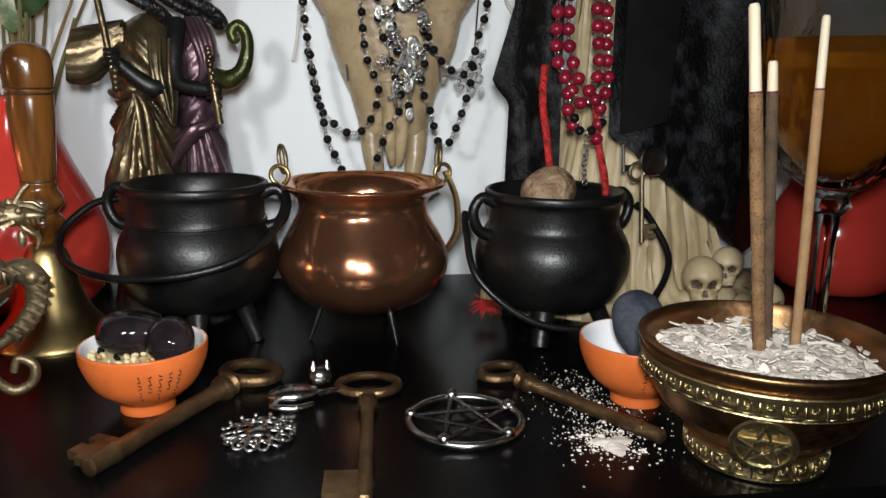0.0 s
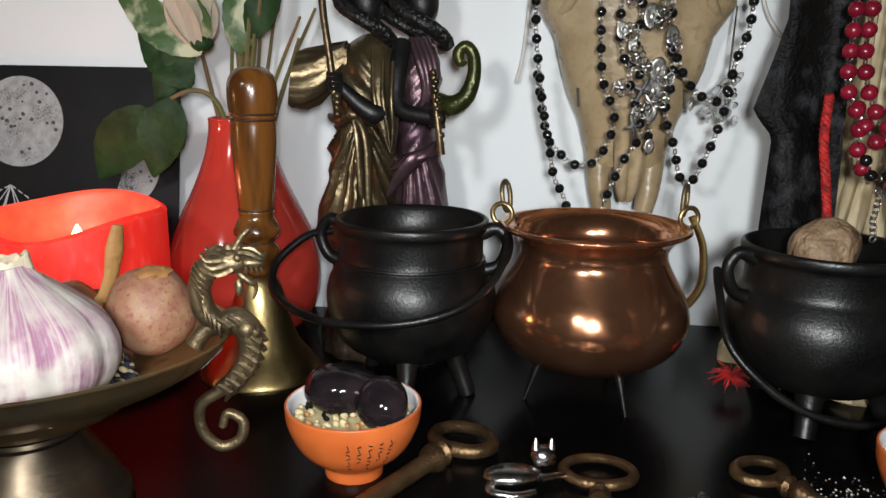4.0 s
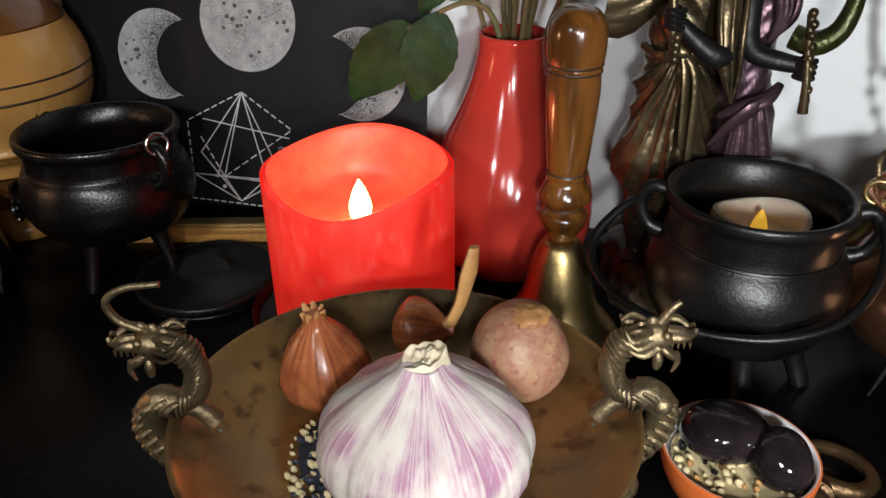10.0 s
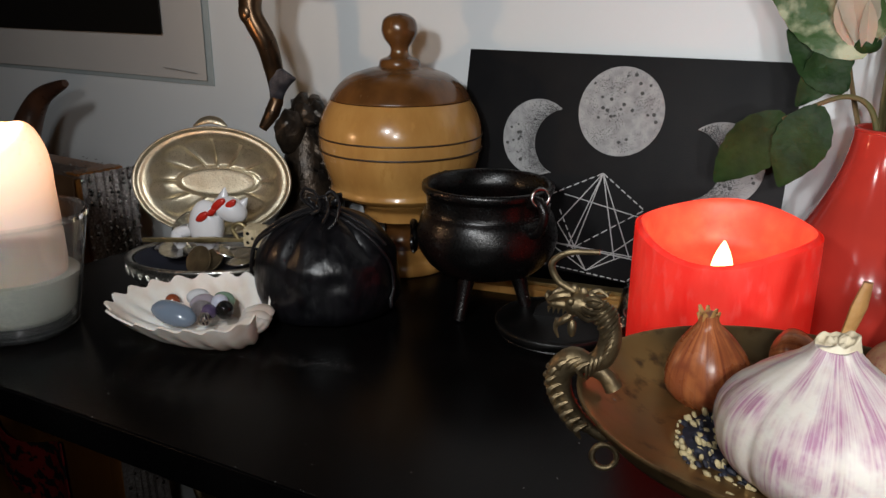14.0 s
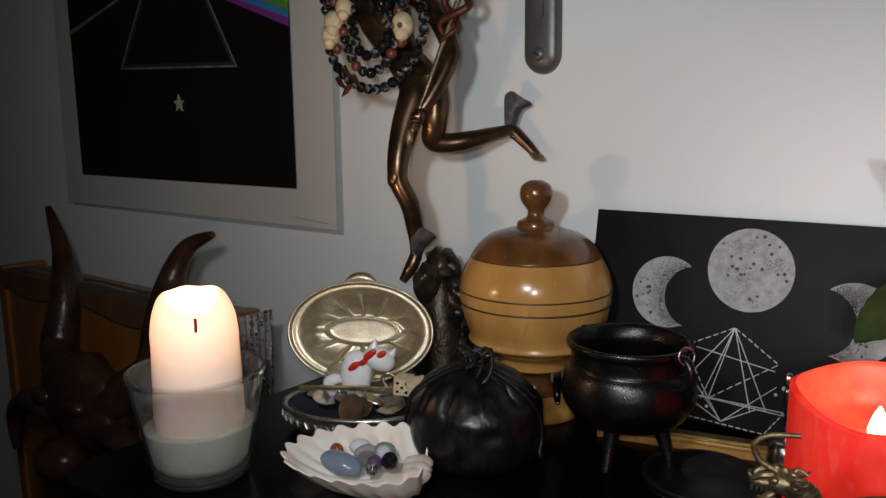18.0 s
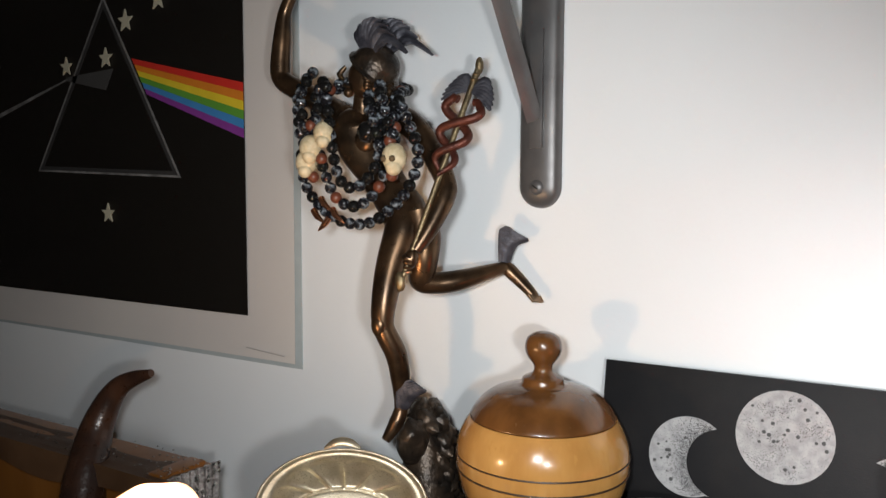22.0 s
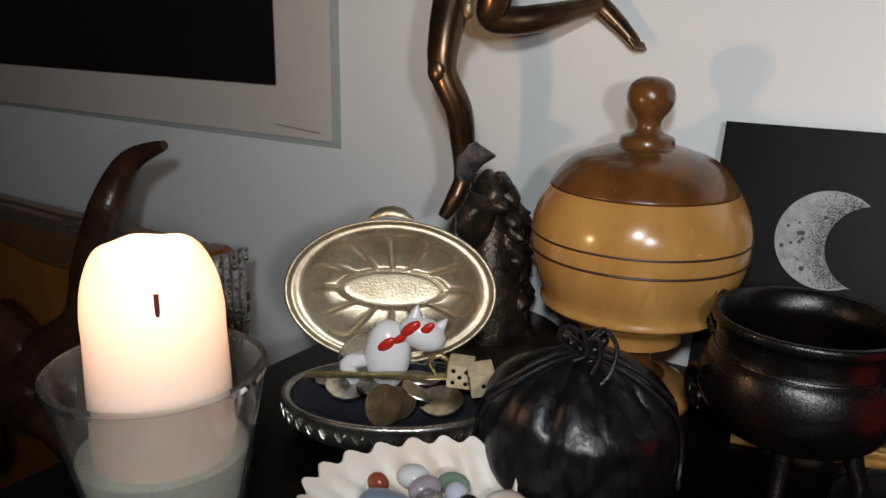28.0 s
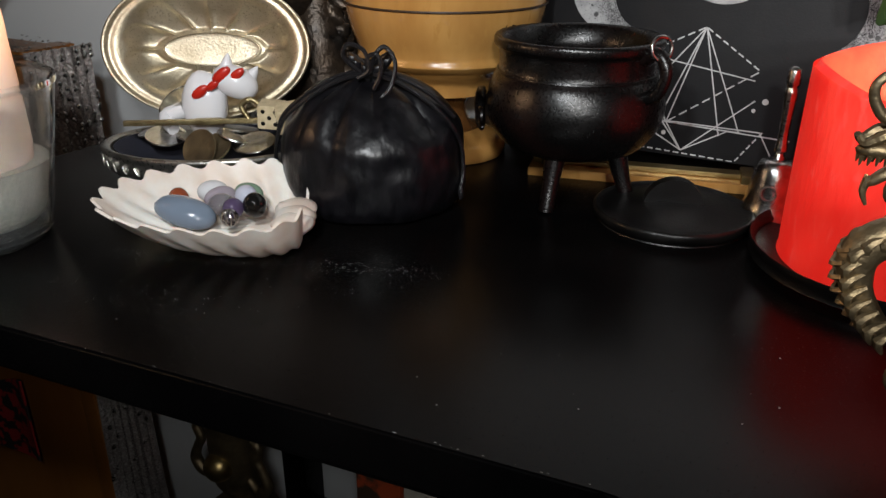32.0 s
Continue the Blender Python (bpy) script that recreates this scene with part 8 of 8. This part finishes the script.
# the blowing head and rock under the foot, round plinth
blob(0.015, pose(-0.604, 0.680, 0.106), h, 18, 12, 0.2, 150, 1, (0.9, 1.0, 1.3))
tube(spl([(-0.610, 0.671, 0.134), (-0.612, 0.667, 0.124), (-0.618, 0.660, 0.110)], 4), [0.006, 0.0066, 0.0038], 12, bm=h)
for k in range(130):
    z = rnd.uniform(0.015, 0.125)
    r = 0.008 + 0.020 * (1 - z / 0.125) ** 0.8
    a = rnd.uniform(0, 6.28)
    blob(rnd.uniform(0.006, 0.0125), pose(-0.600 + r * math.cos(a), Y + 0.012 + r * math.sin(a), z, rnd.uniform(0, 90), rnd.uniform(0, 90), 0), h, 8, 6, 0.4, 150, 1, (1.2, 0.8, 0.7), k)
lathe([(0.034, 0.014), (0.028, 0.05), (0.016, 0.10), (0.001, 0.125)], 24, 2, None, h, pose(-0.600, Y + 0.006, 0), 1)
lathe([(0.056, 0.0), (0.058, 0.002), (0.058, 0.010), (0.054, 0.014), (0.052, 0.020), (0.001, 0.022)], 48, 2, None, h, pose(-0.600, Y + 0.008, 0), 1)
tagged(part("winged_messenger_statue", h, [BRONZE, BRONZEDARK, WINGBLUE, REDDISH, OLDBRASS]), "dark bronze statue of a winged messenger balancing on one leg", "statue")

# ---- bead necklaces on the statue ----
neck = thing("bead_necklaces", "snowflake obsidian bead necklaces with carved ivory beads on the statue", "necklace")
sn = bead_mesh(0.0050, SNOWBEAD)
bb = bead_mesh(0.0052, BLACKBEAD)
br = bead_mesh(0.0050, BROWNBEAD)
F = 0.655
strand(neck, [(-0.668, 0.700, 0.412), (-0.679, F + 0.010, 0.402), (-0.690, F, 0.376), (-0.701, F, 0.352), (-0.699, F, 0.328), (-0.686, F, 0.309), (-0.659, F - 0.003, 0.294), (-0.630, F - 0.003, 0.292), (-0.606, F, 0.306), (-0.589, F, 0.326), (-0.584, F + 0.002, 0.350), (-0.597, F + 0.004, 0.378), (-0.612, F + 0.016, 0.396), (-0.622, 0.702, 0.405)], 0.0098, [sn, sn, bb, sn], 0.0008, CLOTH)
strand(neck, [(-0.664, 0.698, 0.416), (-0.674, F + 0.010, 0.406), (-0.681, F - 0.004, 0.385), (-0.679, F - 0.006, 0.360), (-0.672, F - 0.006, 0.335), (-0.658, F - 0.007, 0.312), (-0.638, F - 0.007, 0.306), (-0.620, F - 0.005, 0.318), (-0.608, F - 0.004, 0.340), (-0.603, F - 0.002, 0.365), (-0.612, F + 0.010, 0.390), (-0.624, 0.700, 0.408)], 0.0100, [sn, bb, sn, sn, br], 0.0008, CLOTH)
strand(neck, [(-0.690, F + 0.006, 0.398), (-0.672, F - 0.004, 0.410), (-0.668, F - 0.006, 0.39), (-0.660, F - 0.008, 0.345), (-0.650, F - 0.010, 0.325), (-0.634, F - 0.010, 0.322), (-0.618, F - 0.008, 0.338), (-0.614, F - 0.006, 0.365), (-0.622, F, 0.388)], 0.0102, [bb, sn, bb], 0.0008, CLOTH)
for pts in ([(-0.698, F + 0.004, 0.414), (-0.703, F - 0.002, 0.398), (-0.701, F - 0.004, 0.380), (-0.699, F - 0.004, 0.362)], [(-0.688, F, 0.418), (-0.694, F - 0.008, 0.402), (-0.692, F - 0.010, 0.384), (-0.690, F - 0.010, 0.366)],
            [(-0.622, F + 0.004, 0.404), (-0.613, F - 0.006, 0.392), (-0.606, F - 0.008, 0.374), (-0.600, F - 0.008, 0.360)], [(-0.630, F, 0.396), (-0.622, F - 0.010, 0.384), (-0.615, F - 0.012, 0.368), (-0.611, F - 0.012, 0.352)]):
    strand(neck, pts, 0.0098, [sn, bb, sn], 0.0008, CLOTH)
for x, z, r in ((-0.669, 0.366, 0.0095), (-0.683, 0.354, 0.0105), (-0.688, 0.342, 0.0100), (-0.5985, 0.345, 0.0110)):
    sb2 = bmesh.new()
    blob(r, pose(x, F - 0.010, z), sb2, 16, 12, 0.06, 90, 0, (0.9, 0.9, 1.05))
    blob(r * 0.6, pose(x + 0.002, F - 0.014, z - r * 0.7), sb2, 10, 8)
    # dark lumps stand in for the shaded eye hollows
    for q in (-1, 1) if x > -0.65 else ():
        blob(r * 0.24, pose(x + q * r * 0.35, F - 0.010 - r * 0.80, z - r * 0.1), sb2, 8, 6, mi=1)
    part("ivory_bead", sb2, [IVORY, flat("eye_shade_brown", (0.10, 0.065, 0.03), 0.8)], neck, "carved ivory-coloured bead")
for x, z in ((-0.684, 0.373), (-0.682, 0.330), (-0.602, 0.331), (-0.604, 0.358), (-0.673, 0.345)):
    put("bead", br, pose(x, F - 0.008, z), neck)
put("bead", bead_mesh(0.0092, BLACKBEAD), pose(-0.628, F - 0.004, 0.366), neck)
for i, (x, z) in enumerate(((-0.672, 0.312), (-0.660, 0.303), (-0.680, 0.302), (-0.664, 0.296))):
    part("horn_chip", tube(spl([(x, F - 0.010, z), (x + 0.006, F - 0.013, z - 0.005) if i < 3 else (x - 0.004, F - 0.012, z - 0.006), (x + (-0.010 if i == 3 else 0.014), F - 0.012, z - 0.011)], 4), [0.0030, 0.0026, 0.0004], 8), COPPER, neck, "copper-coloured tusk charm")

# ---- pine cabinet with a sequined cloth and a horned mask ----
cab = thing("pine_cabinet", "orange varnished pine cabinet beside the shelf", "cabinet")
part("side", box(0.022, 0.052, 1.00, pose(-0.850, 0.640, -0.45), bevel=0.002), PINE, cab)
part("side", box(0.022, 0.066, 1.00, pose(-1.380, 0.647, -0.45), bevel=0.002), PINE, cab)
part("top", box(0.56, 0.062, 0.024, pose(-1.115, 0.641, 0.034), bevel=0.004), PINE, cab)
part("back", box(0.51, 0.006, 0.96, pose(-1.115, 0.668, -0.46)), PINE, cab)
for z in (-0.30, -0.60, -0.93):
    part("shelf", box(0.506, 0.028, 0.02, pose(-1.115, 0.649, z), bevel=0.001), PINE, cab)
part("front_panel", box(0.506, 0.016, 0.92, pose(-1.115, 0.626, -0.44), bevel=0.002), PINE, cab)
cloth = thing("sequined_cloth", "silver sequined runner draped over the cabinet's end", "cloth")
part("top_fold", drape(16, 30, lambda s, t: (-1.395 + 0.561 * s, 0.606 + 0.068 * t, 0.0475 + 0.0022 * noise.noise(Vector((14 * s, 5 * t, 1))) - 0.004 * t * t), 0.0018), surf("dark_glitter_net", (0.060, 0.032, 0.018), (0.10, 0.055, 0.032), 22, 0.5, 0.15, metal=0.1, bump=0.4, bscale=900, dist=0.001), cloth)
front_c = part("front_fall", drape(40, 6, lambda s, t: (-1.395 + 0.561 * s, 0.6065 - 0.0015 * t, 0.0485 - (0.020 + 0.012 * math.sin(7 * s) ** 2) * t), 0.0014), surf("brown_glitter_net", (0.075, 0.036, 0.016), (0.12, 0.06, 0.028), 22, 0.5, 0.15, bump=0.4, bscale=900, dist=0.001), cloth, "dark net edge hanging over the front")
side_c = part("side_fall", drape(30, 20, lambda s, t: (-0.836 + 0.004 * math.sin(6 * s + 2 * t) + 0.002 * math.sin(40 * t) + 0.004, 0.612 + 0.058 * t, 0.050 - 0.62 * s), 0.0016), SEQUIN, cloth, "hanging sequined end")
seq = shared(lathe([(0.0026, 0.0), (0.0020, 0.0009), (0.0002, 0.0012)], 6), SILVER)
rnd = random.Random(17)
for i in range(90):
    put("sequin", seq, pose(-0.835 - 0.40 * rnd.random() ** 2.2, rnd.uniform(0.606, 0.668), 0.0505, rnd.uniform(-20, 20), rnd.uniform(-20, 20), 0) @ Matrix.Diagonal((0.5, 0.5, 0.5, 1)), cloth)
for i in range(230):
    t, s = (i % 9) / 8, rnd.uniform(0, 0.26) if i < 150 else rnd.uniform(0.26, 1)
    put("sequin", seq, pose(-0.829 + 0.004 * math.sin(6 * s + 2 * t), 0.612 + 0.058 * t, 0.050 - 0.62 * s, rnd.uniform(-25, 25), 90 + rnd.uniform(-25, 25), 0), cloth)

mask = thing("horned_mask", "dark carved horned mask leaning on the pine cabinet", "mask")
bm = bmesh.new()
blob(0.070, pose(-1.045, 0.560, -0.075, 12, 0, 0), bm, 32, 22, 0.14, 40, 0, (1.15, 0.55, 1.0), 2)
blob(0.034, pose(-1.045, 0.520, -0.135), bm, 20, 14, 0.1, 60, 0, (1.1, 0.8, 0.8), 5)
for sx in (-1, 1):
    blob(0.016, pose(-1.045 + sx * 0.038, 0.524, -0.062), bm, 14, 10, 0.1, 60, 0, (1.2, 0.7, 0.7), 7)
part("face", bm, HORN, mask)
for pts in ([(-0.985, 0.560, -0.060), (-0.935, 0.585, -0.020), (-0.944, 0.605, 0.030), (-0.957, 0.630, 0.075), (-0.940, 0.644, 0.115), (-0.897, 0.650, 0.134)], [(-1.085, 0.560, -0.060), (-1.135, 0.575, -0.025), (-1.140, 0.590, 0.035), (-1.165, 0.605, 0.095), (-1.212, 0.615, 0.150)]):
    part("horn", tube(spl(pts, 9), [0.026, 0.024, 0.0205, 0.0165, 0.011, 0.004], 20), HORN, mask, "long curved glossy horn")
for sx in (-1, 1):
    part("tusk", tube(spl([(-1.045 + sx * 0.05, 0.55, -0.10), (-1.045 + sx * 0.11, 0.54, -0.09), (-1.045 + sx * 0.155, 0.54, -0.12), (-1.045 + sx * 0.165, 0.54, -0.17)], 6), [0.014, 0.016, 0.012, 0.004], 12), HORN, mask)

# ---- things below the shelf ----
pc = thing("printed_cloth", "red and black printed cloth lying on the cabinet's shelf", "cloth")
part("folds", drape(18, 18, lambda s, t: (-1.16 + 0.22 * t, 0.600 + 0.01 * math.sin(9 * t), -0.30 - 0.09 * s + 0.012 * math.sin(7 * t + 5 * s)), 0.002), REDCLOTH, pc)
fin = thing("brass_finial_vase", "dark brass vase with scrolled handles on the lower shelf", "vase", -0.640, 0.600, -0.450)
part("body", lathe([(0.030, 0.0), (0.032, 0.004), (0.018, 0.02), (0.014, 0.04), (0.034, 0.075), (0.040, 0.10), (0.030, 0.125), (0.014, 0.138), (0.012, 0.150), (0.020, 0.160), (0.022, 0.20), (0.020, 0.30), (0.024, 0.36), (0.001, 0.365)], 40, 3), OLDBRASS, fin)
part("boss", blob(0.013, pose(0, -0.020, 0.185), None, 16, 10), BRASS, fin, "round brass boss")
for sx in (-1, 1):
    part("scroll_handle", tube(spl([(sx * 0.018, -0.006, 0.168), (sx * 0.030, -0.008, 0.160), (sx * 0.040, -0.008, 0.170), (sx * 0.036, -0.008, 0.184), (sx * 0.030, -0.008, 0.196), (sx * 0.034, -0.008, 0.208), (sx * 0.028, -0.008, 0.214)], 6), [0.004, 0.0055, 0.004, 0.0045, 0.003], 10), OLDBRASS, fin)
book_c = [(-0.462, 0.034, "red_brown"), (-0.429, 0.026, "white"), (-0.398, 0.030, "dark")]
for x, w, nm in book_c:
    bk2 = thing("book", "upright book with a %s printed spine on the lower shelf" % nm.replace("_", "-"), "book", x, 0.62, -0.450, 0, "books on the lower shelf")
    part("cover", box(w, 0.14, 0.27, pose(0, 0, 0.135), bevel=0.001), BOOK if nm == "red_brown" else flat(nm + "_cover", (0.5, 0.47, 0.4) if nm == "white" else (0.03, 0.025, 0.03)), bk2)
    part("pages", box(w - 0.005, 0.132, 0.262, pose(0, 0.006, 0.135)), PAPER, bk2)
    part("spine_bar", box(w * 0.5, 0.001, 0.15, pose(0, -0.0706, 0.15)), GILT, bk2, "unreadable gilt title bar")

# ---- dust and scuffs on the shelf ----
bm = bmesh.new()
rnd = random.Random(41)


def speck(x, y, s, ln=1.0, turn=0.0):
    c, d = math.cos(turn), math.sin(turn)
    v = [bm.verts.new((x + (u * c * ln - w * d) * s, y + (u * d * ln + w * c) * s, 0.0002)) for u, w in ((-1, -1), (1, -1), (1, 1), (-1, 1))]
    top = bm.verts.new((x, y, 0.0002 + s * 0.8))
    for j in range(4):
        bm.faces.new((v[j], v[(j + 1) % 4], top))


for i in range(170):
    speck(rnd.uniform(-0.69, 0.30), rnd.uniform(0.40, 0.70), rnd.uniform(0.00004, 0.00013), rnd.choice((1, 1, 2)), rnd.uniform(0, 3))
for i in range(260):
    t = rnd.random()
    speck(-0.57 + 0.16 * t + rnd.gauss(0, 0.012), 0.430 + 0.085 * t ** 1.6 + rnd.gauss(0, 0.008) - 0.03 * math.sin(3 * t), rnd.uniform(0.00005, 0.00017))
for i in range(48):
    t = rnd.random() ** 1.6
    speck(-0.69 + 0.41 * t, 0.3628 + 0.042 * t + rnd.uniform(-0.0003, 0.0006), rnd.uniform(0.00005, 0.00014), rnd.uniform(1, 5), 0.102)
for i in range(420):
    t = rnd.random()
    speck(-0.555 + 0.16 * t + rnd.gauss(0, 0.006), 0.4515 + 0.06 * t + rnd.gauss(0, 0.004), rnd.uniform(0.00004, 0.00012), rnd.uniform(1, 3), 0.4)
for x, y in ((-0.248, 0.459), (-0.242, 0.510), (-0.238, 0.475), (-0.494, 0.406), (-0.36, 0.43), (-0.345, 0.418), (-0.30, 0.44)):
    speck(x, y, 0.00022, 1.6, 0.4)
tagged(part("dust", bm, flat("pale_dust", (0.36, 0.36, 0.36), 0.9)), "pale dust specks on the black shelf", "dust", kind="stuff")
